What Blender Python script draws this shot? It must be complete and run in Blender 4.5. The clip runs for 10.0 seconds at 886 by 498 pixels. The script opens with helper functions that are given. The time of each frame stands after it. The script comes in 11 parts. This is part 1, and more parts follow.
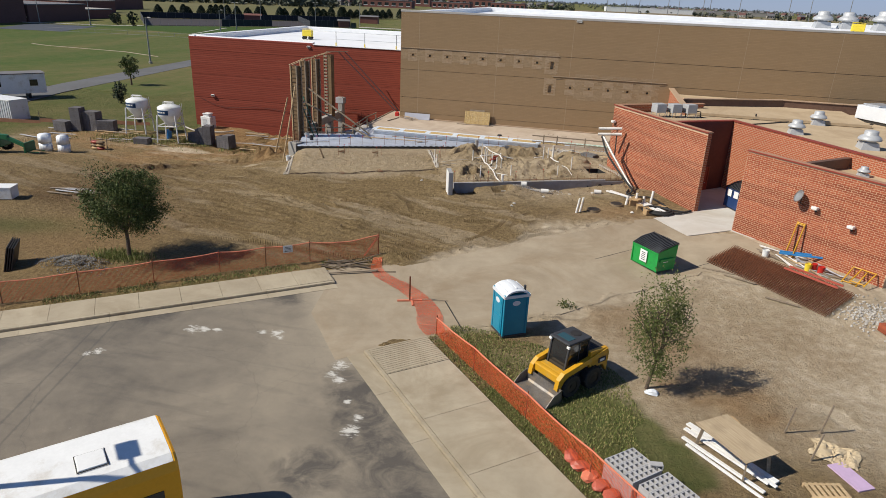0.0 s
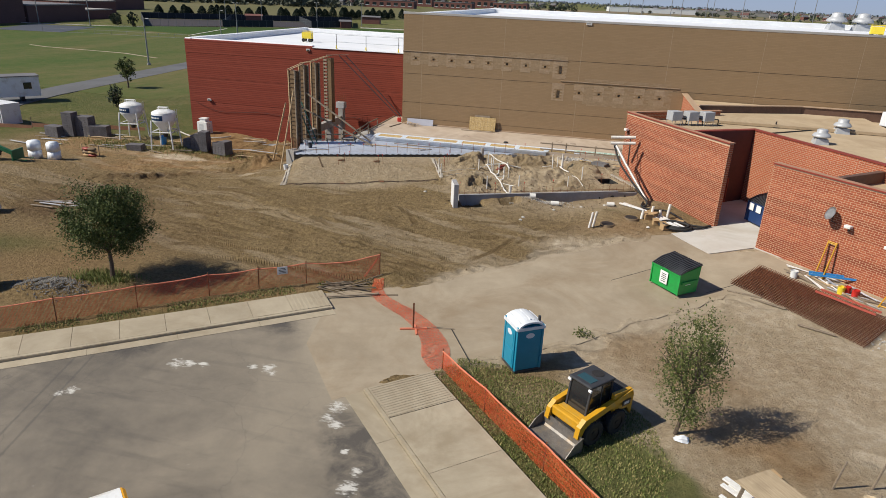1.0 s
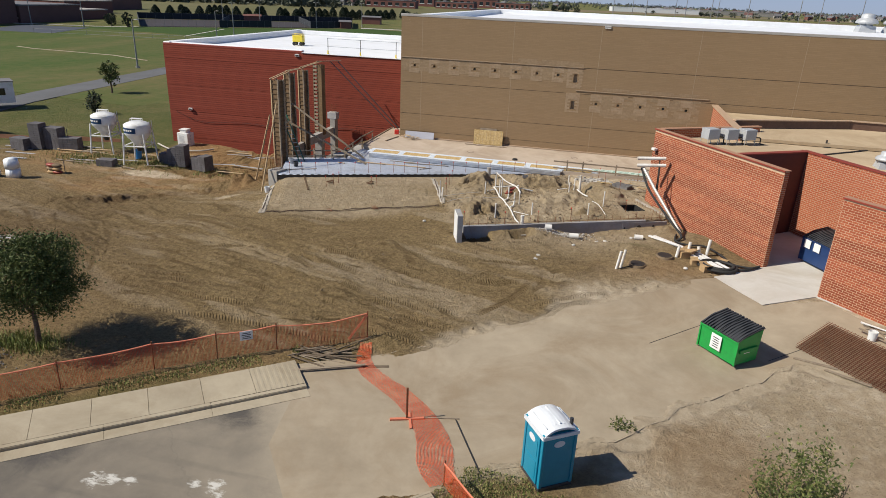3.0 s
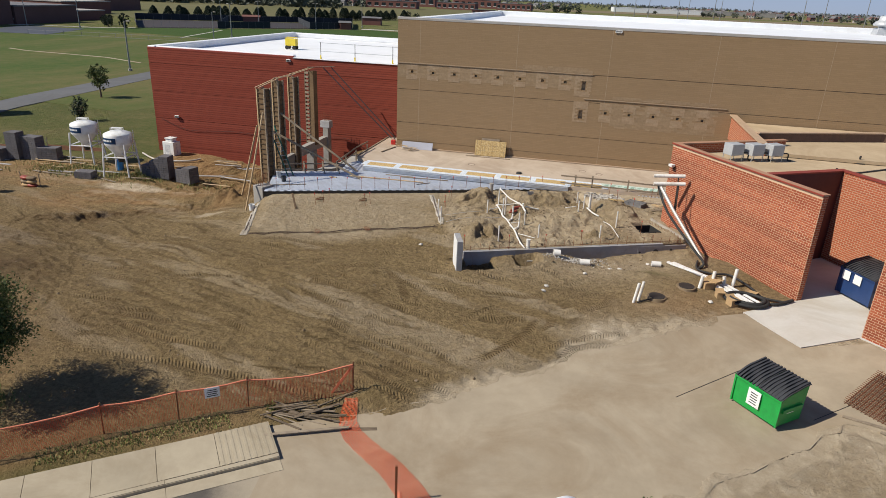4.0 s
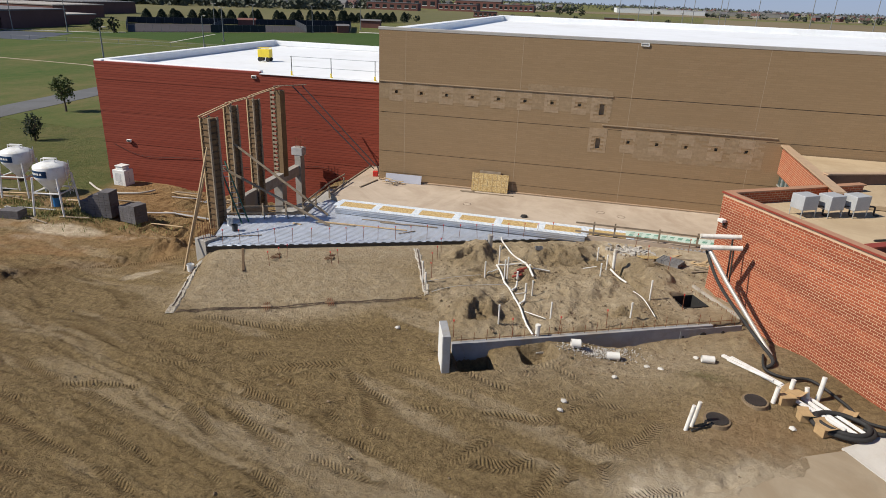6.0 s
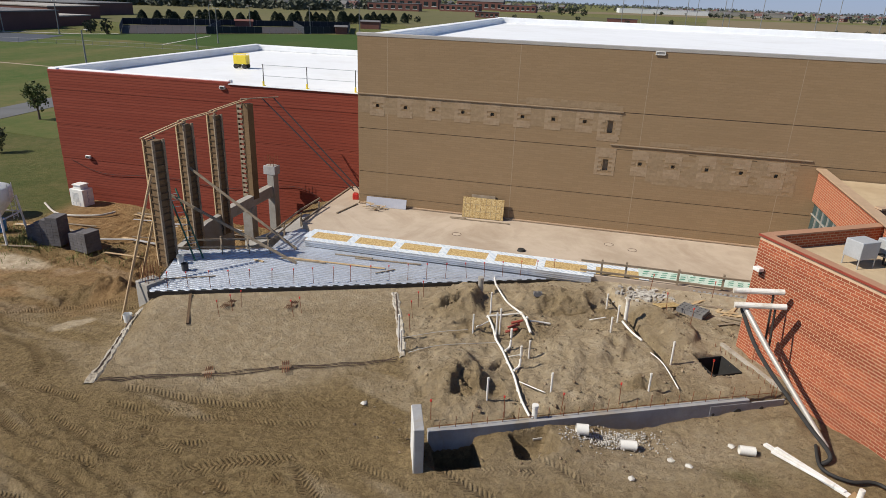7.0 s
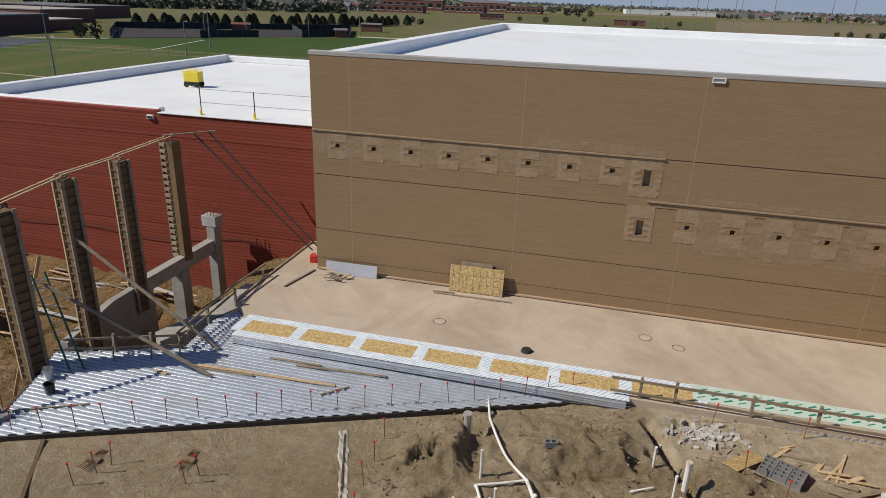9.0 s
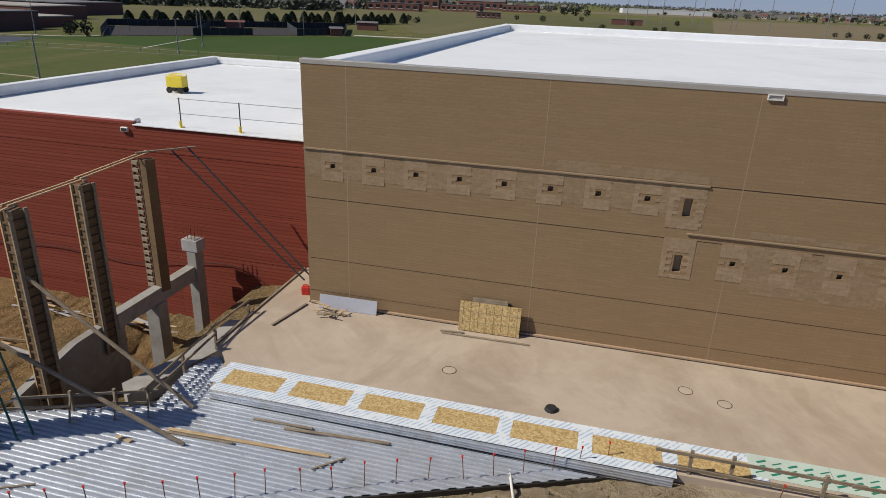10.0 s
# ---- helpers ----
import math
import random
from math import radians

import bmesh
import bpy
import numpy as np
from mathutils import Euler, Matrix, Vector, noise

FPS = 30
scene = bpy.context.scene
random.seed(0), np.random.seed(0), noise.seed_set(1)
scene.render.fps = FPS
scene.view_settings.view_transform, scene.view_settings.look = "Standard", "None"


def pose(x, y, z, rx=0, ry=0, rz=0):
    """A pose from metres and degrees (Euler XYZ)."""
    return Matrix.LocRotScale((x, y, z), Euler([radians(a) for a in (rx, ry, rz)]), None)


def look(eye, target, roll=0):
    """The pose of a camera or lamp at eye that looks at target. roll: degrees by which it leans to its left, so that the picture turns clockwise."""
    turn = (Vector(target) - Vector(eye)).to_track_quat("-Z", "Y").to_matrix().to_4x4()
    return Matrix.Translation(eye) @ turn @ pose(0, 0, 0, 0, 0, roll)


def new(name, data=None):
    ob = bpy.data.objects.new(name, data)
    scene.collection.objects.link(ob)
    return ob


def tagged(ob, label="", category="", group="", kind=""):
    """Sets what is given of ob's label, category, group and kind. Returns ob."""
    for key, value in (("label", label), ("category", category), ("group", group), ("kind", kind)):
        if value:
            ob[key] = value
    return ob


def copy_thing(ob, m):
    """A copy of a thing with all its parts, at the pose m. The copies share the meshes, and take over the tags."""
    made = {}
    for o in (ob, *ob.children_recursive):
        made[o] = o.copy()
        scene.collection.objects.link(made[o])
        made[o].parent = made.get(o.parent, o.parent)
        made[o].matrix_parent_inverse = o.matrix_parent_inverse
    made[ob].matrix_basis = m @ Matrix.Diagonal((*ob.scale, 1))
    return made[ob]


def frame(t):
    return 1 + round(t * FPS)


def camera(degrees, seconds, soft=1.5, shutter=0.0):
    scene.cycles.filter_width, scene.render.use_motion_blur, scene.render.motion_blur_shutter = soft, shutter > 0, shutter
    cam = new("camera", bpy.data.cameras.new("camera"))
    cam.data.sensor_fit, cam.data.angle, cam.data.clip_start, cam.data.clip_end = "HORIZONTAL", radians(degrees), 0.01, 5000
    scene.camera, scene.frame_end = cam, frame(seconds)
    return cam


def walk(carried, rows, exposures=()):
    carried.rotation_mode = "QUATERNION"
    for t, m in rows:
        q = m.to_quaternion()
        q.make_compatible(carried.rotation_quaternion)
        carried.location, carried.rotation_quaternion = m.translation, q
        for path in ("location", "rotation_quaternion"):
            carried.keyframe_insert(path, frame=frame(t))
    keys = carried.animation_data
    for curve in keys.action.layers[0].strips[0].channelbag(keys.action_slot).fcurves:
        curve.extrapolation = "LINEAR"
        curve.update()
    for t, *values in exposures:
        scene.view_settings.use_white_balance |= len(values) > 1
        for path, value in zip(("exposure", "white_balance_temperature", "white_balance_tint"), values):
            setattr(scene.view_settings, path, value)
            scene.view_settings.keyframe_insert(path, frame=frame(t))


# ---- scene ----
cam = camera(68.9, 10.0, soft=0.7)
PATH = [
    (0, (-0.472, 1.764, 13.789), (-0.873, 3.582, 13.057), 2.5),
    (0.5, (-0.901, 2.971, 13.87), (-1.303, 4.788, 13.138), 2.5),
    (1, (-1.275, 4.221, 13.916), (-1.681, 6.037, 13.184), 2.5),
    (1.5, (-1.672, 5.64, 13.932), (-2.078, 7.457, 13.2), 2.5),
    (2, (-2.045, 7.18, 13.914), (-2.453, 8.996, 13.181), 2.5),
    (2.5, (-2.439, 8.857, 13.915), (-2.848, 10.672, 13.182), 2.5),
    (4, (-3.56, 14.311, 14.06), (-3.974, 16.125, 13.328), 2.5),
    (4.5, (-3.991, 16.409, 14.147), (-4.405, 18.223, 13.413), 2.5),
    (5, (-4.399, 18.661, 14.201), (-4.813, 20.475, 13.47), 2.4),
    (5.5, (-4.69, 21.072, 14.293), (-5.11, 22.887, 13.563), 2.3),
    (7, (-5.428, 29.406, 14.456), (-5.858, 31.219, 13.727), 2.2),
    (7.5, (-5.549, 32.303, 14.54), (-5.988, 34.113, 13.813), 2.0),
    (8, (-5.861, 34.992, 14.634), (-6.304, 36.803, 13.908), 2.0),
    (8.5, (-6.297, 37.467, 14.726), (-6.74, 39.278, 14.001), 1.9),
    (9, (-6.838, 39.814, 14.684), (-7.285, 41.624, 13.958), 2.0),
    (9.5, (-7.521, 41.79, 14.681), (-7.97, 43.598, 13.955), 2.1),
    (10, (-8.38, 43.428, 14.787), (-8.812, 45.239, 14.057), 2.3),
]
walk(cam, [(t, look(eye, target, roll)) for t, eye, target, roll in PATH],
     [(0, 0.2), (5, 0.24), (7.5, 0.2), (8.5, 0.02), (10, -0.12)])

# ---- light ----
SUN_DIR = Vector((0.895, 0.430, -0.96)).normalized()
world = bpy.data.worlds.new("sky")
scene.world = world
world.use_nodes = True
wn = world.node_tree.nodes
wl = world.node_tree.links
sky = wn.new("ShaderNodeTexSky")
sky.sky_type = 'NISHITA'
sky.sun_disc = False
sky.sun_elevation = math.asin(-SUN_DIR.z)
sky.sun_rotation = math.atan2(-SUN_DIR.x, -SUN_DIR.y)
sky.altitude = 400
sky.air_density = 0.7
sky.dust_density = 0.1
sky.ozone_density = 3.0
cool = wn.new("ShaderNodeMix")
cool.data_type = 'RGBA'
cool.blend_type = 'MULTIPLY'
cool.inputs[0].default_value = 1.0
cool.inputs[7].default_value = (0.92, 0.96, 1.04, 1)
wl.new(sky.outputs[0], cool.inputs[6])
wl.new(cool.outputs[2], wn["Background"].inputs[0])
wn["Background"].inputs[1].default_value = 0.088
sun = new("sun", bpy.data.lights.new("sun", 'SUN'))
sun.data.energy = 4.6
sun.data.angle = radians(0.53)
sun.data.color = (1.0, 0.935, 0.815)
sun.matrix_world = look((0, 0, 60), Vector((0, 0, 60)) + SUN_DIR)


# ---- materials ----
def tree_of(name):
    m = bpy.data.materials.new(name)
    m.use_nodes = True
    return m, m.node_tree.nodes, m.node_tree.links, m.node_tree.nodes["Principled BSDF"]


def ramp(nodes, links, fac, stops):
    r = nodes.new("ShaderNodeValToRGB")
    els = r.color_ramp.elements
    while len(els) < len(stops):
        els.new(0.5)
    for e, (p, c) in zip(els, stops):
        e.position = p
        e.color = (*c, 1) if len(c) == 3 else c
    links.new(fac, r.inputs[0])
    return r.outputs[0]


def noise_of(nodes, links, scale, detail=4, rough=0.55, vec=None, dist=0.0):
    n = nodes.new("ShaderNodeTexNoise")
    n.inputs["Scale"].default_value = scale
    n.inputs["Detail"].default_value = detail
    n.inputs["Roughness"].default_value = rough
    n.inputs["Distortion"].default_value = dist
    if vec is not None:
        links.new(vec, n.inputs["Vector"])
    return n.outputs["Fac"]


def mixc(nodes, links, fac, a, b, mode='MIX'):
    m = nodes.new("ShaderNodeMix")
    m.data_type = 'RGBA'
    m.blend_type = mode
    for sock, v in ((m.inputs[0], fac), (m.inputs[6], a), (m.inputs[7], b)):
        if isinstance(v, (int, float)):
            sock.default_value = v
        elif isinstance(v, tuple):
            sock.default_value = (*v, 1)
        else:
            links.new(v, sock)
    return m.outputs[2]


def math_of(nodes, links, op, a, b=0.0, clamp=False):
    m = nodes.new("ShaderNodeMath")
    m.operation = op
    m.use_clamp = clamp
    for sock, v in ((m.inputs[0], a), (m.inputs[1], b)):
        if isinstance(v, (int, float)):
            sock.default_value = v
        else:
            links.new(v, sock)
    return m.outputs[0]


def bump_to(nodes, links, bsdf, height, strength, dist=0.02):
    b = nodes.new("ShaderNodeBump")
    b.inputs["Strength"].default_value = strength
    b.inputs["Distance"].default_value = dist
    links.new(height, b.inputs["Height"])
    links.new(b.outputs[0], bsdf.inputs["Normal"])


def coords(nodes):
    return nodes.new("ShaderNodeTexCoord").outputs["Object"]


def scaled(nodes, links, vec, sx, sy, sz, rz=0.0):
    m = nodes.new("ShaderNodeMapping")
    m.inputs["Scale"].default_value = (sx, sy, sz)
    m.inputs["Rotation"].default_value = (0, 0, rz)
    links.new(vec, m.inputs["Vector"])
    return m.outputs[0]


def plain(name, colour, rough=0.6, metal=0.0, vary=0.18, scale=6.0, bump=0.15, grime=None, spec=None):
    """A paint, metal or plastic with soft variation at two scales."""
    m, n, l, b = tree_of(name)
    v = coords(n)
    f1 = noise_of(n, l, scale, 5, 0.6, v)
    f2 = noise_of(n, l, scale * 7, 3, 0.6, v)
    dark = tuple(c * (1 - vary) for c in colour)
    light = tuple(min(1, c * (1 + vary)) for c in colour)
    col = ramp(n, l, f1, [(0.3, dark), (0.7, light)])
    col = mixc(n, l, 0.35, col, ramp(n, l, f2, [(0.35, dark), (0.65, light)]))
    if grime:
        g_ = ramp(n, l, noise_of(n, l, scale * 0.6, 7, 0.7, v), [(0.52, (0, 0, 0)), (0.72, (1, 1, 1))])
        col = mixc(n, l, g_, col, grime)
    l.new(col, b.inputs["Base Color"])
    b.inputs["Roughness"].default_value = rough
    b.inputs["Metallic"].default_value = metal
    if spec is not None:
        b.inputs["Specular IOR Level"].default_value = spec
    if bump:
        bump_to(n, l, b, f2, bump, 0.01)
    return m


def earth_material():
    m, n, l, b = tree_of("earth")
    v = coords(n)
    at = n.new("ShaderNodeAttribute")
    at.attribute_name = "soil"
    sep = n.new("ShaderNodeSeparateColor")
    l.new(at.outputs["Color"], sep.inputs[0])
    big = noise_of(n, l, 0.35, 6, 0.6, v)
    mid = noise_of(n, l, 2.2, 6, 0.65, v)
    fine = noise_of(n, l, 12, 7, 0.78, v)
    col = ramp(n, l, big, [(0.30, (0.226, 0.150, 0.061)), (0.5, (0.326, 0.220, 0.093)), (0.72, (0.420, 0.296, 0.136))])
    col = mixc(n, l, 0.5, col, ramp(n, l, mid, [(0.3, (0.196, 0.128, 0.055)), (0.7, (0.430, 0.305, 0.148))]))
    col = mixc(n, l, 0.36, col, ramp(n, l, fine, [(0.36, (0.060, 0.040, 0.022)), (0.66, (0.33, 0.255, 0.165))]))
    crumb = noise_of(n, l, 5.0, 7, 0.78, v)
    col = mixc(n, l, 0.40, col, ramp(n, l, crumb, [(0.40, (0.110, 0.073, 0.035)), (0.60, (0.480, 0.353, 0.178))]))
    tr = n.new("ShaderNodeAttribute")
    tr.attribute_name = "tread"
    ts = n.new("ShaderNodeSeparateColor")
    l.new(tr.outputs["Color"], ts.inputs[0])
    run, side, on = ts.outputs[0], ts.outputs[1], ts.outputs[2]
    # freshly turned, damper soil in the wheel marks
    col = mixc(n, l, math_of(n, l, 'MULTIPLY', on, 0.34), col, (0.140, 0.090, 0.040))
    col = mixc(n, l, math_of(n, l, 'MULTIPLY', tr.outputs["Alpha"], 0.75), col, ramp(n, l, crumb, [(0.36, (0.070, 0.040, 0.022)), (0.64, (0.180, 0.110, 0.058))]))
    clay = ramp(n, l, mid, [(0.3, (0.25, 0.135, 0.056)), (0.7, (0.48, 0.305, 0.150))])
    col = mixc(n, l, sep.outputs[0], col, clay)
    pale = ramp(n, l, mid, [(0.3, (0.40, 0.322, 0.226)), (0.5, (0.50, 0.415, 0.302)), (0.7, (0.62, 0.535, 0.415))])
    col = mixc(n, l, sep.outputs[1], col, pale)
    # concrete dust and washed-out fines beside the driveway
    worn = ramp(n, l, mid, [(0.3, (0.285, 0.228, 0.155)), (0.5, (0.36, 0.295, 0.208)), (0.7, (0.43, 0.357, 0.258))])
    col = mixc(n, l, at.outputs["Alpha"], col, mixc(n, l, 0.14, worn, ramp(n, l, fine, [(0.34, (0.12, 0.09, 0.055)), (0.66, (0.46, 0.39, 0.29))])))
    turf = ramp(n, l, noise_of(n, l, 0.10, 8, 0.7, v), [(0.3, (0.072, 0.108, 0.027)), (0.5, (0.140, 0.142, 0.050)), (0.68, (0.225, 0.175, 0.084))])
    turf = mixc(n, l, 0.45, turf, ramp(n, l, noise_of(n, l, 1.6, 6, 0.7, v), [(0.3, (0.066, 0.090, 0.025)), (0.7, (0.195, 0.175, 0.070))]))
    col = mixc(n, l, sep.outputs[2], col, turf)
    l.new(col, b.inputs["Base Color"])
    b.inputs["Roughness"].default_value = 0.95
    b.inputs["Specular IOR Level"].default_value = 0.12
    # packed pale ground is smoother than the turned soil
    keep = math_of(n, l, 'SUBTRACT', 1.0, math_of(n, l, 'MULTIPLY', math_of(n, l, 'MAXIMUM', math_of(n, l, 'MULTIPLY', sep.outputs[1], 0.85), at.outputs["Alpha"]), 0.93))
    h = math_of(n, l, 'ADD', math_of(n, l, 'MULTIPLY', mid, 0.05), math_of(n, l, 'MULTIPLY', math_of(n, l, 'MULTIPLY', crumb, keep), 0.34))
    h = math_of(n, l, 'ADD', h, math_of(n, l, 'MULTIPLY', math_of(n, l, 'MULTIPLY', fine, math_of(n, l, 'ADD', math_of(n, l, 'MULTIPLY', keep, 0.85), 0.15)), 0.095))
    # tyre lugs: slanting bars, offset on either side of the band's middle
    ph = math_of(n, l, 'ADD', run, math_of(n, l, 'MULTIPLY', math_of(n, l, 'ABSOLUTE', side), 1.3))
    ph = math_of(n, l, 'ADD', ph, math_of(n, l, 'MULTIPLY', math_of(n, l, 'GREATER_THAN', side, 0.0), 0.17))
    ph = math_of(n, l, 'ADD', ph, math_of(n, l, 'MULTIPLY', mid, 0.16))
    lug = math_of(n, l, 'SINE', math_of(n, l, 'MULTIPLY', ph, 2 * math.pi / 0.36))
    lug = math_of(n, l, 'MULTIPLY', lug, 1.8)
    lug = math_of(n, l, 'MAXIMUM', math_of(n, l, 'MINIMUM', lug, 1.0), -1.0)
    patchy = ramp(n, l, noise_of(n, l, 0.9, 4, 0.6, v), [(0.34, (0.5, 0.5, 0.5)), (0.50, (1, 1, 1))])
    lug = math_of(n, l, 'MULTIPLY', math_of(n, l, 'MULTIPLY', lug, on), patchy)
    h = math_of(n, l, 'ADD', h, math_of(n, l, 'MULTIPLY', lug, 0.085))
    # boot prints pressed into the loose soil
    vo = n.new("ShaderNodeTexVoronoi")
    vo.inputs["Scale"].default_value = 4.2
    vo.inputs["Randomness"].default_value = 1.0
    wv = n.new("ShaderNodeVectorMath")
    wv.operation = 'ADD'
    l.new(v, wv.inputs[0])
    l.new(math_of(n, l, 'MULTIPLY', crumb, 0.35), wv.inputs[1])
    l.new(wv.outputs[0], vo.inputs["Vector"])
    dent = ramp(n, l, vo.outputs["Distance"], [(0.10, (0, 0, 0)), (0.34, (1, 1, 1))])
    trod = ramp(n, l, noise_of(n, l, 0.55, 4, 0.6, v), [(0.40, (0.12, 0.12, 0.12)), (0.56, (1, 1, 1))])
    h = math_of(n, l, 'ADD', h, math_of(n, l, 'MULTIPLY', math_of(n, l, 'MULTIPLY', math_of(n, l, 'MULTIPLY', dent, trod), keep), 0.055))
    bump_to(n, l, b, h, 1.0, 1.0)
    return m


def concrete_material(name, lo, hi, dirt, scale=0.6, bump=0.25):
    m, n, l, b = tree_of(name)
    v = coords(n)
    big = noise_of(n, l, scale, 7, 0.62, v, 0.6)
    mid = noise_of(n, l, scale * 5, 5, 0.65, v)
    fine = noise_of(n, l, 40, 3, 0.6, v)
    col = ramp(n, l, big, [(0.3, lo), (0.62, hi)])
    col = mixc(n, l, 0.4, col, ramp(n, l, mid, [(0.3, lo), (0.7, hi)]))
    d = ramp(n, l, noise_of(n, l, scale * 0.55, 8, 0.7, v, 1.0), [(0.46, (0, 0, 0)), (0.66, (1, 1, 1))])
    col = mixc(n, l, math_of(n, l, 'MULTIPLY', d, 0.75), col, dirt)
    info = n.new("ShaderNodeObjectInfo")
    col = mixc(n, l, math_of(n, l, 'MULTIPLY', info.outputs["Random"], 0.22), col, tuple(c * 0.72 for c in lo))
    l.new(col, b.inputs["Base Color"])
    b.inputs["Roughness"].default_value = 0.88
    b.inputs["Specular IOR Level"].default_value = 0.25
    bump_to(n, l, b, math_of(n, l, 'ADD', mid, math_of(n, l, 'MULTIPLY', fine, 0.5)), bump, 0.015)
    return m


def asphalt_material():
    m, n, l, b = tree_of("asphalt")
    v = coords(n)
    big = noise_of(n, l, 0.16, 7, 0.6, v, 0.8)
    col = ramp(n, l, big, [(0.38, (0.104, 0.088, 0.068)), (0.5, (0.190, 0.160, 0.120)), (0.62, (0.300, 0.252, 0.185))])
    mid = noise_of(n, l, 1.3, 6, 0.65, v)
    col = mixc(n, l, 0.4, col, ramp(n, l, mid, [(0.3, (0.098, 0.084, 0.068)), (0.7, (0.238, 0.202, 0.150))]))
    chalk = ramp(n, l, noise_of(n, l, 0.85, 9, 0.75, v, 1.5), [(0.66, (0, 0, 0)), (0.75, (1, 1, 1))])
    col = mixc(n, l, math_of(n, l, 'MULTIPLY', chalk, 0.75), col, (0.50, 0.46, 0.38))
    warp = noise_of(n, l, 2.6, 6, 0.75, v)
    splat = None
    for cx, cy, r in ((-16.06, 23.26, 0.75), (-15.6, 23.4, 0.6), (-12.5, 24.04, 0.65), (-12.2, 23.7, 0.45), (-18.5, 20.6, 0.55), (-18.8, 20.3, 0.4), (-8.96, 22.4, 0.80), (-9.0, 21.7, 0.6),
                      (-7.14, 18.65, 0.75), (-7.1, 19.4, 0.5), (-20.6, 17.0, 0.4), (-7.8, 20.2, 0.35), (-8.6, 21.4, 0.6), (-15.0, 23.5, 0.5), (-13.1, 23.9, 0.45)):
        ds_ = n.new("ShaderNodeVectorMath")
        ds_.operation = 'DISTANCE'
        l.new(v, ds_.inputs[0])
        ds_.inputs[1].default_value = (cx, cy, 0.03)
        k_ = math_of(n, l, 'SUBTRACT', 1.0, math_of(n, l, 'DIVIDE', ds_.outputs["Value"], r), True)
        splat = k_ if splat is None else math_of(n, l, 'MAXIMUM', splat, k_)
    flecks = noise_of(n, l, 8.0, 6, 0.75, scaled(n, l, v, 0.35, 1.0, 1.0, radians(-25)))
    splat = ramp(n, l, math_of(n, l, 'MULTIPLY', math_of(n, l, 'POWER', splat, 0.4), math_of(n, l, 'ADD', math_of(n, l, 'MULTIPLY', warp, 0.30), math_of(n, l, 'MULTIPLY', flecks, 0.70))), [(0.405, (0, 0, 0)), (0.49, (1, 1, 1))])
    oil = None
    for cx, cy, r in ((-8.6, 21.9, 1.2), (-7.7, 20.9, 1.7), (-6.9, 19.7, 1.9), (-6.1, 18.5, 2.1), (-5.2, 17.3, 2.2), (-4.3, 16.0, 2.4), (-7.6, 16.5, 1.6), (-18.5, 24.0, 1.6), (-13.6, 27.4, 1.3)):
        ds_ = n.new("ShaderNodeVectorMath")
        ds_.operation = 'DISTANCE'
        l.new(v, ds_.inputs[0])
        ds_.inputs[1].default_value = (cx, cy, 0.03)
        k_ = math_of(n, l, 'SUBTRACT', 1.0, math_of(n, l, 'DIVIDE', ds_.outputs["Value"], r), True)
        oil = k_ if oil is None else math_of(n, l, 'MAXIMUM', oil, k_)
    oil = ramp(n, l, math_of(n, l, 'MULTIPLY', math_of(n, l, 'POWER', oil, 0.45), noise_of(n, l, 1.1, 7, 0.7, v, 0.8)), [(0.24, (0, 0, 0)), (0.50, (1, 1, 1))])
    crack = n.new("ShaderNodeTexVoronoi")
    crack.feature = 'DISTANCE_TO_EDGE'
    crack.inputs["Scale"].default_value = 0.16
    wv = n.new("ShaderNodeVectorMath")
    wv.operation = 'ADD'
    l.new(v, wv.inputs[0])
    nz = n.new("ShaderNodeTexNoise")
    nz.inputs["Scale"].default_value = 0.9
    nz.inputs["Detail"].default_value = 6
    l.new(v, nz.inputs["Vector"])
    l.new(nz.outputs["Color"], wv.inputs[1])
    l.new(wv.outputs[0], crack.inputs["Vector"])
    ck = ramp(n, l, crack.outputs["Distance"], [(0.0, (1, 1, 1)), (0.0022, (0, 0, 0))])
    col = mixc(n, l, math_of(n, l, 'MULTIPLY', ck, 0.3), col, (0.05, 0.046, 0.042))
    streak = ramp(n, l, noise_of(n, l, 1.0, 4, 0.5, scaled(n, l, v, 0.25, 2.2, 1, radians(40))), [(0.55, (0, 0, 0)), (0.75, (1, 1, 1))])
    col = mixc(n, l, math_of(n, l, 'MULTIPLY', streak, 0.4), col, (0.046, 0.042, 0.038))
    dn = n.new("ShaderNodeVectorMath")
    dn.operation = 'DOT_PRODUCT'
    l.new(v, dn.inputs[0])
    dn.inputs[1].default_value = (0.85, 0.527, 0)
    away = math_of(n, l, 'SUBTRACT', 5.0, dn.outputs["Value"])
    dust = math_of(n, l, 'SUBTRACT', 1.0, math_of(n, l, 'DIVIDE', away, 9.0), True)
    al = n.new("ShaderNodeVectorMath")
    al.operation = 'DOT_PRODUCT'
    l.new(v, al.inputs[0])
    al.inputs[1].default_value = (-0.527, 0.85, 0)
    mouth = math_of(n, l, 'DIVIDE', math_of(n, l, 'SUBTRACT', al.outputs["Value"], 22.5), 3.0, True)
    lip = math_of(n, l, 'SUBTRACT', 1.0, math_of(n, l, 'DIVIDE', math_of(n, l, 'ADD', away, math_of(n, l, 'MULTIPLY', warp, 1.6)), 2.6), True)
    dust = math_of(n, l, 'MULTIPLY', math_of(n, l, 'POWER', dust, 1.1), ramp(n, l, noise_of(n, l, 0.5, 6, 0.65, v), [(0.3, (0.25, 0.25, 0.25)), (0.62, (1, 1, 1))]))
    col = mixc(n, l, math_of(n, l, 'MULTIPLY', dust, 0.55), col, (0.33, 0.275, 0.195))
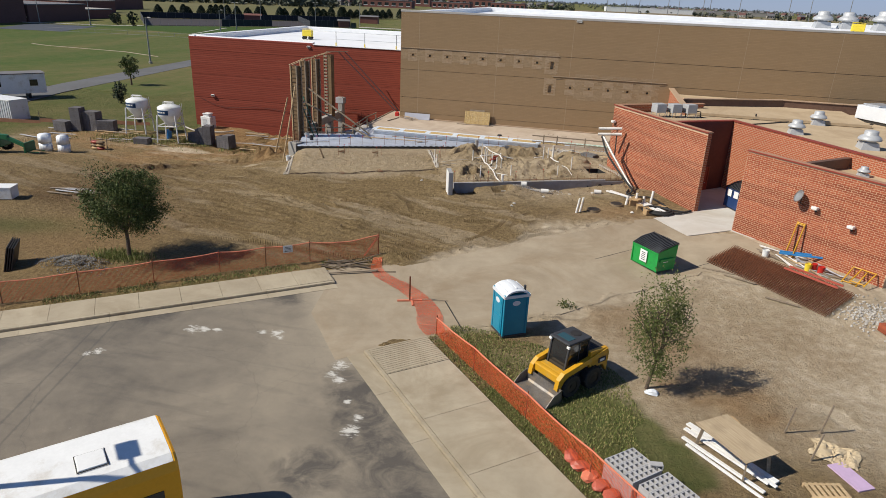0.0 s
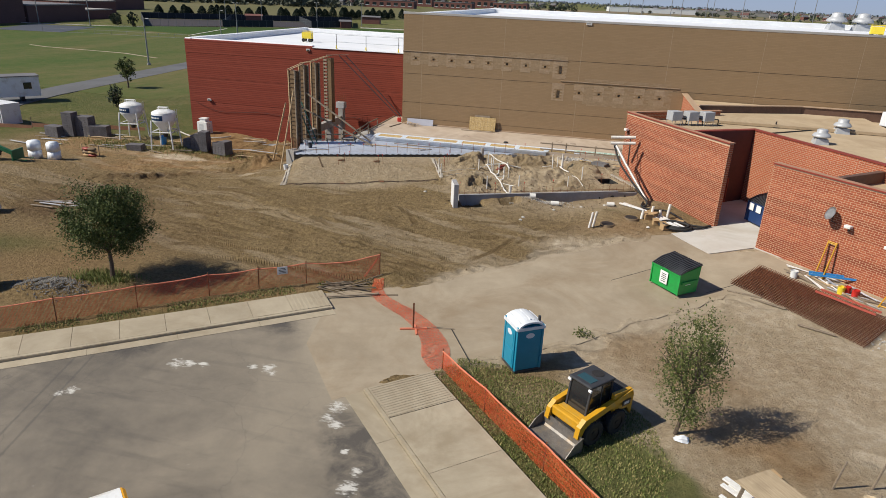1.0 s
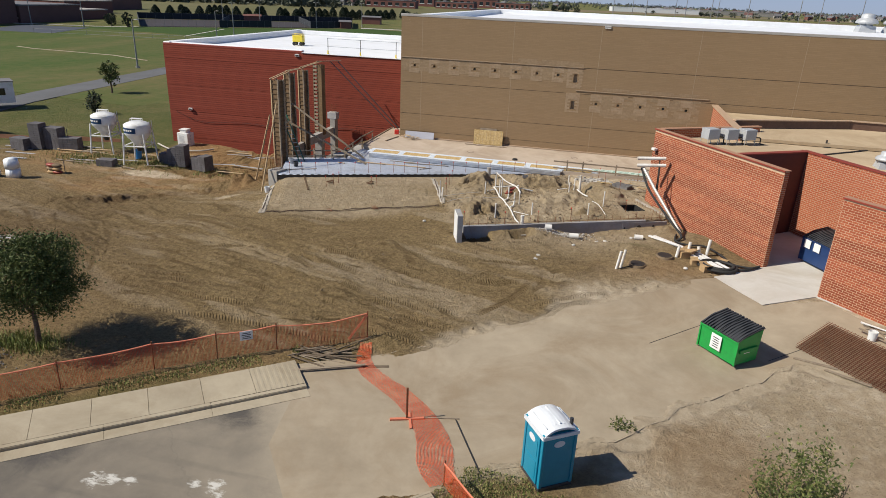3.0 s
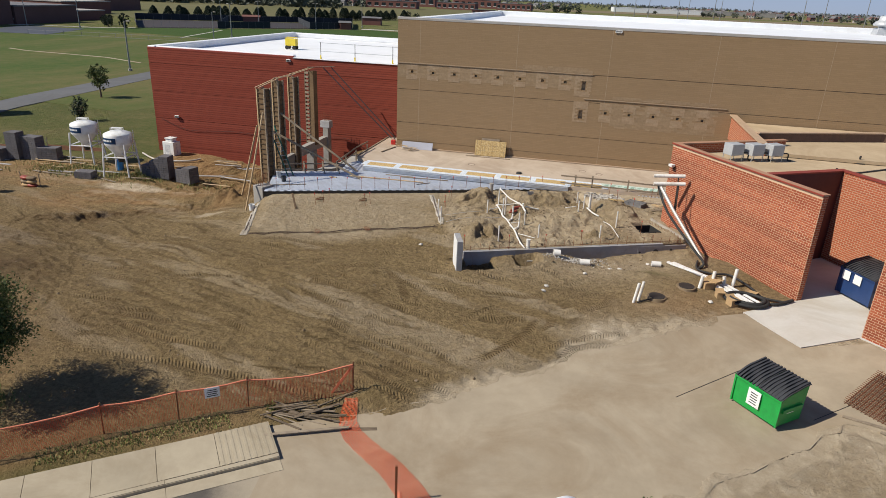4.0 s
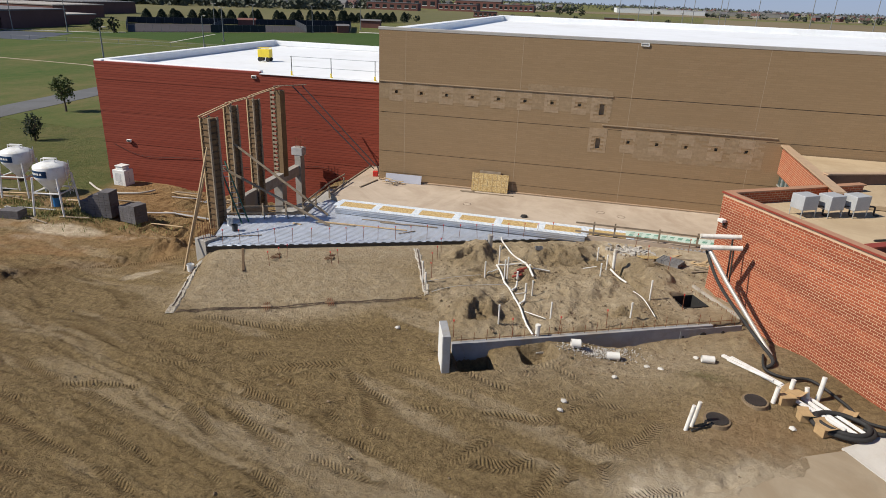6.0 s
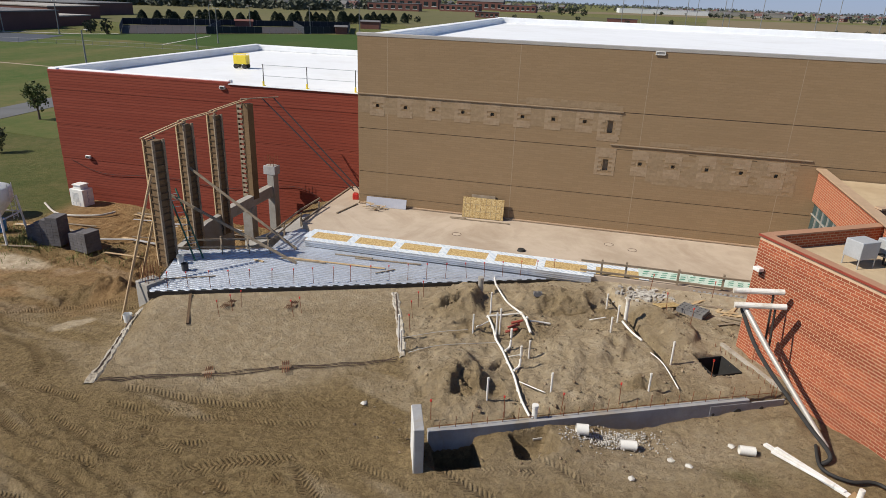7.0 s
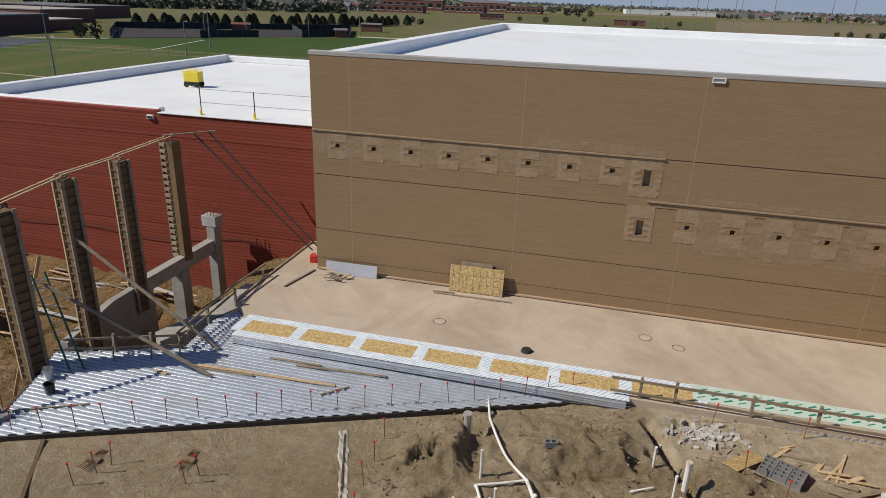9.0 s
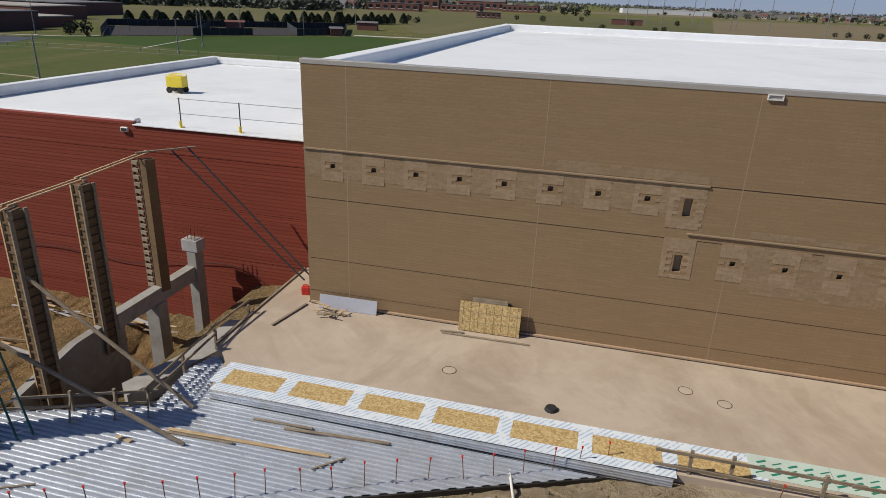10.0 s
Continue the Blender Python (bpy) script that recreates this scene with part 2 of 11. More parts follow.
    col = mixc(n, l, math_of(n, l, 'MULTIPLY', oil, 0.85), col, (0.046, 0.040, 0.036))
    col = mixc(n, l, math_of(n, l, 'MULTIPLY', math_of(n, l, 'MINIMUM', math_of(n, l, 'MULTIPLY', lip, 2.2), 1.0), mouth), col, (0.37, 0.31, 0.222))
    col = mixc(n, l, math_of(n, l, 'MULTIPLY', splat, 0.9), col, (0.66, 0.64, 0.58))
    for off in (0.0, 0.62):
        ln = n.new("ShaderNodeVectorMath")
        ln.operation = 'DOT_PRODUCT'
        l.new(v, ln.inputs[0])
        ln.inputs[1].default_value = (0.967, 0.253, 0)
        d_ = math_of(n, l, 'ABSOLUTE', math_of(n, l, 'ADD', ln.outputs["Value"], 13.05 + off))
        mark = ramp(n, l, math_of(n, l, 'ADD', d_, math_of(n, l, 'MULTIPLY', warp, 0.10)), [(0.07, (1, 1, 1)), (0.12, (0, 0, 0))])
        col = mixc(n, l, math_of(n, l, 'MULTIPLY', mark, 0.45), col, (0.060, 0.055, 0.050))
    fine = noise_of(n, l, 60, 3, 0.7, v)
    col = mixc(n, l, 0.16, col, ramp(n, l, fine, [(0.3, (0.02, 0.02, 0.02)), (0.7, (0.26, 0.24, 0.21))]))
    l.new(col, b.inputs["Base Color"])
    b.inputs["Roughness"].default_value = 0.85
    bump_to(n, l, b, fine, 0.4, 0.01)
    return m


def masonry_material(name, brick, brick2, mortar, bw, bh, joint, yaw, axis_x=True, blotch=0.25, band=0.0, relief=0.5):
    """A face brick wall: courses bh high and units bw long, for a wall whose length runs along the object's x."""
    m, n, l, b = tree_of(name)
    v = coords(n)
    sp = n.new("ShaderNodeSeparateXYZ")
    l.new(v, sp.inputs[0])
    cm = n.new("ShaderNodeCombineXYZ")
    l.new(sp.outputs[0], cm.inputs[0])
    l.new(sp.outputs[2], cm.inputs[1])
    t = n.new("ShaderNodeTexBrick")
    t.offset = 0.5
    t.inputs["Scale"].default_value = 1.0
    t.inputs["Brick Width"].default_value = bw
    t.inputs["Row Height"].default_value = bh
    t.inputs["Mortar Size"].default_value = joint
    t.inputs["Mortar Smooth"].default_value = 0.2
    t.inputs["Bias"].default_value = 0.0
    t.inputs["Color1"].default_value = (*brick, 1)
    t.inputs["Color2"].default_value = (*brick2, 1)
    t.inputs["Mortar"].default_value = (*mortar, 1)
    l.new(cm.outputs[0], t.inputs["Vector"])
    col = t.outputs["Color"]
    mask = noise_of(n, l, 0.5, 7, 0.65, v, 0.7)
    col = mixc(n, l, math_of(n, l, 'MULTIPLY', ramp(n, l, mask, [(0.38, (0, 0, 0)), (0.68, (1, 1, 1))]), blotch), col, tuple(c * 0.62 for c in brick))
    str_ = noise_of(n, l, 1.0, 5, 0.6, scaled(n, l, v, 0.10, 1, 3.2))
    col = mixc(n, l, math_of(n, l, 'MULTIPLY', ramp(n, l, str_, [(0.42, (0, 0, 0)), (0.66, (1, 1, 1))]), blotch), col, tuple(min(1, c * 1.28) for c in brick2))
    f = noise_of(n, l, 22, 4, 0.6, v)
    col = mixc(n, l, 0.14, col, ramp(n, l, f, [(0.3, tuple(c * 0.5 for c in brick)), (0.7, tuple(min(1, c * 1.5) for c in brick2))]))
    l.new(col, b.inputs["Base Color"])
    b.inputs["Roughness"].default_value = 0.9
    b.inputs["Specular IOR Level"].default_value = 0.2
    h = math_of(n, l, 'SUBTRACT', math_of(n, l, 'MULTIPLY', f, 0.25), t.outputs["Fac"])
    bump_to(n, l, b, h, relief, 0.012)
    return m


def unit_material(name, stops, rough=0.88, courses=0.0):
    """For loose pieces and joined pieces: every one has a shade of its own."""
    m, n, l, b = tree_of(name)
    v = coords(n)
    geo = n.new("ShaderNodeNewGeometry")
    info = n.new("ShaderNodeObjectInfo")
    r = math_of(n, l, 'FRACT', math_of(n, l, 'ADD', geo.outputs["Random Per Island"], info.outputs["Random"]))
    col = ramp(n, l, r, stops)
    f = noise_of(n, l, 5, 5, 0.65, v)
    mid = tuple(c * 0.6 for c in stops[0][1])
    col = mixc(n, l, math_of(n, l, 'MULTIPLY', ramp(n, l, f, [(0.4, (0, 0, 0)), (0.75, (1, 1, 1))]), 0.4), col, mid)
    if courses:
        # kiln batches: runs of courses fired a little darker
        pos = geo.outputs["Position"]
        run = noise_of(n, l, 1.0, 3, 0.5, scaled(n, l, pos, 0.10, 0.10, 1.9))
        col = mixc(n, l, math_of(n, l, 'MULTIPLY', ramp(n, l, run, [(0.46, (0, 0, 0)), (0.60, (1, 1, 1))]), courses), col, tuple(c * 0.55 for c in stops[0][1]))
    l.new(col, b.inputs["Base Color"])
    b.inputs["Roughness"].default_value = rough
    b.inputs["Specular IOR Level"].default_value = 0.25
    bump_to(n, l, b, noise_of(n, l, 45, 3, 0.6, v), 0.3, 0.006)
    return m


def wood_material(name, lo, hi):
    m, n, l, b = tree_of(name)
    v = coords(n)
    gr = noise_of(n, l, 3.0, 5, 0.6, scaled(n, l, v, 0.5, 6, 6))
    col = ramp(n, l, gr, [(0.3, lo), (0.7, hi)])
    bl = noise_of(n, l, 1.5, 5, 0.6, v)
    col = mixc(n, l, math_of(n, l, 'MULTIPLY', ramp(n, l, bl, [(0.45, (0, 0, 0)), (0.7, (1, 1, 1))]), 0.45), col, tuple(c * 0.55 for c in lo))
    l.new(col, b.inputs["Base Color"])
    b.inputs["Roughness"].default_value = 0.8
    bump_to(n, l, b, gr, 0.25, 0.01)
    return m


def strandboard_material():
    m, n, l, b = tree_of("strand_board")
    v = coords(n)
    vo = n.new("ShaderNodeTexVoronoi")
    vo.inputs["Scale"].default_value = 16
    l.new(scaled(n, l, v, 1, 1, 1), vo.inputs["Vector"])
    sp = n.new("ShaderNodeSeparateColor")
    l.new(vo.outputs["Color"], sp.inputs[0])
    col = ramp(n, l, sp.outputs[0], [(0.0, (0.36, 0.23, 0.085)), (0.5, (0.52, 0.37, 0.16)), (1.0, (0.66, 0.51, 0.26))])
    bl = noise_of(n, l, 2.0, 5, 0.6, v)
    col = mixc(n, l, math_of(n, l, 'MULTIPLY', bl, 0.35), col, (0.30, 0.19, 0.07))
    l.new(col, b.inputs["Base Color"])
    b.inputs["Roughness"].default_value = 0.8
    bump_to(n, l, b, sp.outputs[0], 0.2, 0.004)
    return m


def glass_material(name, colour):
    m, n, l, b = tree_of(name)
    b.inputs["Base Color"].default_value = (*colour, 1)
    b.inputs["Roughness"].default_value = 0.06
    b.inputs["Specular IOR Level"].default_value = 0.8
    f = noise_of(n, l, 3, 4, 0.6, coords(n))
    l.new(ramp(n, l, f, [(0.3, (0.05, 0.05, 0.05)), (0.8, (0.22, 0.22, 0.22))]), b.inputs["Roughness"])
    return m


def leaf_material(name, stops):
    m, n, l, b = tree_of(name)
    geo = n.new("ShaderNodeNewGeometry")
    col = ramp(n, l, geo.outputs["Random Per Island"], stops)
    bl = noise_of(n, l, 0.8, 4, 0.6, coords(n))
    col = mixc(n, l, math_of(n, l, 'MULTIPLY', bl, 0.4), col, tuple(c * 0.6 for c in stops[0][1]))
    l.new(col, b.inputs["Base Color"])
    b.inputs["Roughness"].default_value = 0.62
    b.inputs["Specular IOR Level"].default_value = 0.25
    b.inputs["Subsurface Weight"].default_value = 0.0
    return m


def net_material():
    """Woven safety mesh: open cells between orange strands."""
    m, n, l, b = tree_of("orange_mesh")
    uv = n.new("ShaderNodeTexCoord").outputs["UV"]
    sp = n.new("ShaderNodeSeparateXYZ")
    l.new(uv, sp.inputs[0])
    def bars(s, pitch, part_):
        fr = math_of(n, l, 'FRACT', math_of(n, l, 'DIVIDE', s, pitch))
        return math_of(n, l, 'LESS_THAN', fr, part_)
    a = math_of(n, l, 'MAXIMUM', bars(sp.outputs[0], 0.05, 0.19), bars(sp.outputs[1], 0.045, 0.24))
    f = noise_of(n, l, 1.2, 5, 0.6, coords(n))
    col = ramp(n, l, f, [(0.3, (0.52, 0.060, 0.018)), (0.7, (0.72, 0.120, 0.034))])
    l.new(col, b.inputs["Base Color"])
    l.new(a, b.inputs["Alpha"])
    b.inputs["Roughness"].default_value = 0.55
    return m


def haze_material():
    """Glowing backdrop colour painted as far air: deeper blue with height."""
    m, n, l, b = tree_of("painted_haze")
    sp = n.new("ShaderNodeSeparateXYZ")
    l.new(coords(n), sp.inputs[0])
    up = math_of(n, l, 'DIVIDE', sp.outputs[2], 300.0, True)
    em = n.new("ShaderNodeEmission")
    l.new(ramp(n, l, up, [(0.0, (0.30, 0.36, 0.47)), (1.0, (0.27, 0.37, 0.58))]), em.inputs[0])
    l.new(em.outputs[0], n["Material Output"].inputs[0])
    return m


M_EARTH = earth_material()
M_ASPHALT = asphalt_material()
M_DRIVE = concrete_material("driveway_concrete", (0.29, 0.236, 0.166), (0.43, 0.358, 0.258), (0.27, 0.20, 0.125), 0.35)
M_WALK = concrete_material("walk_concrete", (0.325, 0.274, 0.196), (0.435, 0.372, 0.270), (0.27, 0.216, 0.142), 0.5)
M_NEWCON = concrete_material("fresh_concrete", (0.50, 0.47, 0.42), (0.60, 0.57, 0.52), (0.42, 0.36, 0.28), 0.4)
M_SLAB = concrete_material("dusty_slab", (0.42, 0.340, 0.262), (0.57, 0.474, 0.378), (0.33, 0.250, 0.180), 0.3)
M_CAST = concrete_material("cast_concrete", (0.27, 0.255, 0.235), (0.40, 0.38, 0.35), (0.24, 0.20, 0.155), 0.8)
M_FOOTING = concrete_material("footing_concrete", (0.30, 0.265, 0.215), (0.47, 0.43, 0.37), (0.20, 0.150, 0.095), 1.6)
M_STEM = concrete_material("stem_concrete", (0.24, 0.24, 0.25), (0.36, 0.36, 0.365), (0.29, 0.24, 0.18), 0.9)
M_TANWALL = masonry_material("tan_block", (0.266, 0.181, 0.101), (0.292, 0.200, 0.114), (0.250, 0.169, 0.096), 0.61, 0.135, 0.012, 0, blotch=0.10, relief=0.18)
M_REDWALL = masonry_material("red_block", (0.222, 0.046, 0.028), (0.262, 0.062, 0.039), (0.144, 0.033, 0.022), 60.0, 0.2032, 0.022, 0, blotch=0.16, relief=0.9)
M_BRICKBACK = masonry_material("orange_brick", (0.33, 0.085, 0.042), (0.40, 0.115, 0.055), (0.48, 0.335, 0.22), 0.305, 0.115, 0.018, 0, blotch=0.15, relief=0.6)
M_MORTAR = plain("mortar", (0.50, 0.345, 0.225), 0.95, vary=0.15, scale=3)
M_OLDREBAR = plain("weathered_rebar", (0.095, 0.062, 0.044), 0.85, 0.2, 0.3, 5)
M_BRICK = unit_material("face_brick", [(0.0, (0.30, 0.074, 0.037)), (0.35, (0.335, 0.086, 0.041)), (0.7, (0.365, 0.100, 0.047)), (1.0, (0.41, 0.125, 0.060))], courses=0.6)
M_TANUNIT = unit_material("tan_unit", [(0.0, (0.322, 0.228, 0.141)), (0.5, (0.346, 0.249, 0.157)), (1.0, (0.370, 0.271, 0.174))])
M_TANBAND = unit_material("tan_band_unit", [(0.0, (0.286, 0.202, 0.120)), (0.5, (0.308, 0.219, 0.132)), (1.0, (0.328, 0.236, 0.144))])
M_TANMORTAR = plain("tan_mortar", (0.36, 0.285, 0.20), 0.95, vary=0.15, scale=3)
M_COPING = plain("coping_metal", (0.46, 0.43, 0.39), 0.45, 0.3, 0.08, 2)
M_MEMBRANE = plain("white_membrane", (0.80, 0.81, 0.82), 0.55, 0.0, 0.05, 0.25, 0.05, grime=(0.70, 0.70, 0.69))
M_GRAVELROOF = concrete_material("tan_roof_gravel", (0.45, 0.34, 0.215), (0.55, 0.43, 0.285), (0.37, 0.27, 0.165), 0.4, 0.6)
M_REDCAP = plain("red_coping", (0.27, 0.048, 0.028), 0.5, 0.1, 0.15, 2)
M_TANCAP = plain("tan_coping", (0.46, 0.325, 0.215), 0.6, 0.1, 0.12, 2)
M_WOOD = wood_material("pine_timber", (0.40, 0.27, 0.14), (0.60, 0.45, 0.27))
M_OLDWOOD = wood_material("weathered_timber", (0.19, 0.145, 0.10), (0.33, 0.265, 0.19))
M_SCRAP = wood_material("dark_scrap", (0.085, 0.060, 0.038), (0.20, 0.150, 0.100))
M_FORMPLY = wood_material("form_plywood", (0.118, 0.070, 0.032), (0.195, 0.122, 0.058))
M_CLAMP = plain("rusty_clamp", (0.118, 0.072, 0.036), 0.8, 0.1, 0.3, 4)
M_BRICKCAP = plain("brown_cap", (0.40, 0.215, 0.130), 0.6, 0.05, 0.12, 2)
M_OSB = strandboard_material()
M_DECK = plain("galvanised_deck", (0.56, 0.59, 0.64), 0.42, 0.55, 0.12, 1.2, 0.1, grime=(0.46, 0.47, 0.48))
M_STEELDARK = plain("dark_steel", (0.060, 0.055, 0.050), 0.6, 0.6, 0.3, 3)
M_MATRUST = plain("mat_rust", (0.150, 0.050, 0.020), 0.85, 0.2, 0.45, 3)
M_RUST = plain("rusty_rebar", (0.23, 0.085, 0.038), 0.85, 0.3, 0.4, 5)
M_WHITE = plain("white_paint", (0.76, 0.76, 0.74), 0.4, 0.0, 0.06, 1.5, 0.05, grime=(0.55, 0.51, 0.44))
M_PVC = plain("white_pipe", (0.72, 0.70, 0.65), 0.4, 0.0, 0.08, 2, 0.03, grime=(0.45, 0.38, 0.28))
M_BLACK = plain("black_rubber", (0.022, 0.021, 0.020), 0.75, 0.0, 0.3, 6)
M_BLACKPLASTIC = plain("black_plastic", (0.040, 0.041, 0.044), 0.5, 0.0, 0.2, 4)
M_YELLOW = plain("machine_yellow", (0.58, 0.300, 0.014), 0.42, 0.0, 0.08, 3, 0.05, grime=(0.45, 0.31, 0.09))
M_CARTYELLOW = plain("cart_yellow", (0.78, 0.60, 0.04), 0.5, 0.0, 0.1, 3)
M_TEAL = plain("teal_plastic", (0.008, 0.225, 0.345), 0.42, 0.0, 0.08, 2, 0.04)
M_TOILROOF = plain("pale_plastic_roof", (0.66, 0.68, 0.70), 0.5, 0.0, 0.05, 2, 0.04)
M_GREEN = plain("green_paint", (0.012, 0.30, 0.055), 0.4, 0.0, 0.12, 2, 0.05, grime=(0.02, 0.20, 0.05))
M_BLUE = plain("navy_paint", (0.018, 0.045, 0.135), 0.4, 0.0, 0.15, 2, 0.05)
M_CMUDARK = concrete_material("dark_block", (0.105, 0.098, 0.104), (0.165, 0.156, 0.160), (0.085, 0.076, 0.070), 1.5)
M_CMU = concrete_material("grey_block", (0.155, 0.150, 0.150), (0.23, 0.222, 0.218), (0.12, 0.11, 0.10), 1.5)
M_LTCMU = concrete_material("light_grey_block", (0.36, 0.355, 0.36), (0.47, 0.46, 0.46), (0.30, 0.28, 0.26), 1.5)
M_STEEL = plain("galvanised_steel", (0.55, 0.57, 0.59), 0.38, 0.6, 0.1, 3)
M_ACBLUE = plain("condenser_grey", (0.42, 0.43, 0.44), 0.5, 0.15, 0.12, 2)
M_NET = net_material()
M_PINKTAPE = plain("faded_ribbon", (0.62, 0.19, 0.105), 0.6, 0.0, 0.15, 3)
M_RED = plain("red_plastic", (0.55, 0.03, 0.02), 0.45, 0.0, 0.15, 3)
M_BLUEPLASTIC = plain("blue_fibreglass", (0.03, 0.21, 0.50), 0.45, 0.0, 0.15, 3)
M_GLASSDARK = glass_material("dark_glass", (0.015, 0.018, 0.020))
M_GLASSTEAL = glass_material("teal_glass", (0.03, 0.075, 0.085))
M_BARK = wood_material("bark", (0.075, 0.052, 0.035), (0.15, 0.11, 0.078))
M_LEAF = leaf_material("broad_leaf", [(0.0, (0.040, 0.062, 0.015)), (0.5, (0.072, 0.102, 0.026)), (1.0, (0.145, 0.160, 0.048))])
M_LEAFDRY = leaf_material("thin_leaf", [(0.0, (0.072, 0.096, 0.024)), (0.6, (0.125, 0.148, 0.042)), (1.0, (0.215, 0.205, 0.070))])
M_GRASS = leaf_material("grass_blade", [(0.0, (0.110, 0.145, 0.034)), (0.45, (0.190, 0.222, 0.062)), (1.0, (0.44, 0.36, 0.165))])
M_CEDAR = leaf_material("dark_conifer", [(0.0, (0.014, 0.026, 0.015)), (0.6, (0.024, 0.040, 0.022)), (1.0, (0.040, 0.056, 0.030))])
# far leaves greyed, with some distance haze mixed into the colour
M_FARLEAF = leaf_material("far_foliage", [(0.0, (0.058, 0.068, 0.050)), (0.6, (0.080, 0.090, 0.064)), (1.0, (0.112, 0.116, 0.078))])
M_CARD = plain("cardboard", (0.42, 0.28, 0.14), 0.85, 0.0, 0.15, 3)
M_WRAP = plain("wrapped_membrane", (0.74, 0.77, 0.80), 0.4, 0.0, 0.1, 2)
def tape_material():
    """White membrane tape with slanting pale blue print."""
    m, n, l, b = tree_of("printed_tape")
    v = coords(n)
    sp = n.new("ShaderNodeSeparateXYZ")
    l.new(v, sp.inputs[0])
    run = math_of(n, l, 'ADD', sp.outputs[0], math_of(n, l, 'MULTIPLY', sp.outputs[1], -0.8))
    ink = math_of(n, l, 'LESS_THAN', math_of(n, l, 'FRACT', math_of(n, l, 'DIVIDE', run, 0.19)), 0.36)
    gap = ramp(n, l, noise_of(n, l, 3.5, 3, 0.6, v), [(0.42, (0, 0, 0)), (0.5, (1, 1, 1))])
    f = noise_of(n, l, 2.0, 5, 0.6, v)
    col = ramp(n, l, f, [(0.3, (0.66, 0.71, 0.76)), (0.7, (0.76, 0.80, 0.83))])
    col = mixc(n, l, math_of(n, l, 'MULTIPLY', math_of(n, l, 'MULTIPLY', ink, gap), 0.75), col, (0.30, 0.42, 0.58))
    l.new(col, b.inputs["Base Color"])
    b.inputs["Roughness"].default_value = 0.45
    return m


M_TAPE = tape_material()
M_MINT = plain("mint_sheathing", (0.50, 0.60, 0.53), 0.7, 0.0, 0.06, 1.5, grime=(0.47, 0.50, 0.44))
M_GREENINK = plain("green_ink", (0.02, 0.20, 0.13), 0.7, 0.0, 0.1, 3)
M_BLUEINK = plain("blue_label", (0.02, 0.075, 0.20), 0.5, 0.0, 0.15, 3)
M_LAVENDER = plain("lavender_board", (0.50, 0.36, 0.52), 0.8, 0.0, 0.08, 2)
M_GREYBOARD = plain("grey_blue_board", (0.42, 0.43, 0.49), 0.7, 0.0, 0.08, 1.5)
M_DULLGRAVEL = unit_material("dull_gravel", [(0.0, (0.19, 0.175, 0.15)), (0.5, (0.25, 0.235, 0.205)), (1.0, (0.33, 0.31, 0.28))])
M_GRAVEL = unit_material("gravel", [(0.0, (0.30, 0.27, 0.23)), (0.5, (0.45, 0.42, 0.38)), (1.0, (0.60, 0.57, 0.52))])
M_CLOD = unit_material("soil_clod", [(0.0, (0.14, 0.098, 0.060)), (0.5, (0.22, 0.160, 0.100)), (1.0, (0.31, 0.235, 0.155))], 0.95)
M_FARBRICK = plain("far_brick", (0.165, 0.068, 0.054), 0.9, 0.0, 0.15, 0.2)
# darker copy of the far brick, with shadow put into the colour
M_FARDARK = plain("far_shadow_brick", (0.122, 0.060, 0.053), 0.9, 0.0, 0.15, 0.2)
# blue-grey leaves: the haze of distance is put into the colour
M_HAZELEAF = leaf_material("haze_tinted_foliage", [(0.0, (0.090, 0.102, 0.106)), (0.6, (0.106, 0.118, 0.120)), (1.0, (0.130, 0.140, 0.136))])
M_FARROOF = plain("far_roof", (0.14, 0.135, 0.14), 0.9, 0.0, 0.2, 0.1)
M_FARWALL = plain("far_siding", (0.34, 0.31, 0.28), 0.9, 0.0, 0.2, 0.1)
M_ROAD = concrete_material("road_concrete", (0.115, 0.116, 0.120), (0.150, 0.151, 0.155), (0.11, 0.106, 0.10), 0.15)


# ---- building blocks ----
def smooth(a, b, x):
    t = np.clip((x - a) / (b - a), 0, 1)
    return t * t * (3 - 2 * t)


def level(x, y):
    """Height of the bare ground."""
    a = 0.05 - 0.0014 * np.clip(-x, 0, 30)
    z = a * np.clip(y - 31, 0, 25)
    z = z - 2.3 * smooth(-20, -38, x) * smooth(36, 58, y)
    z = z - 0.9 * smooth(-45, -75, x) * smooth(36, 58, y)
    z = z + 0.065 * np.clip(x - 5, 0, 9) * smooth(26, 36, y)
    return z + (-3 - z) * smooth(76, 110, y)


def gz(x, y):
    return float(level(np.float64(x), np.float64(y)))


def finish(name, bm, material, parent=None, label="", shade=False):
    me = bpy.data.meshes.new(name)
    bm.to_mesh(me)
    bm.free()
    if material is not None:
        me.materials.append(material)
    if shade:
        for p in me.polygons:
            p.use_smooth = True
    ob = new(name, me)
    if parent is not None:
        ob.parent = parent
    if label:
        ob["label"] = label
    return ob


def part(name, bm, material, parent, label="", shade=False):
    return finish(name, bm, material, parent, label, shade)


def thing(name, m, label, category, group=""):
    ob = new(name)
    ob.empty_display_size = 0.2
    ob.matrix_basis = m
    return tagged(ob, label, category, group)


def bm_new():
    return bmesh.new()


def box(bm, x, y, z, sx, sy, sz, m=None, bevel=0.0):
    """A box centred at x, y with its underside at z."""
    vs = bmesh.ops.create_cube(bm, size=1.0)["verts"]
    k = Matrix.Translation((x, y, z + sz / 2)) @ Matrix.Diagonal((sx, sy, sz, 1))
    bmesh.ops.transform(bm, matrix=(m @ k) if m is not None else k, verts=vs)
    if bevel:
        es = list({e for v in vs for e in v.link_edges})
        bmesh.ops.bevel(bm, geom=es, offset=bevel, segments=2, affect='EDGES', profile=0.5)
    return bm


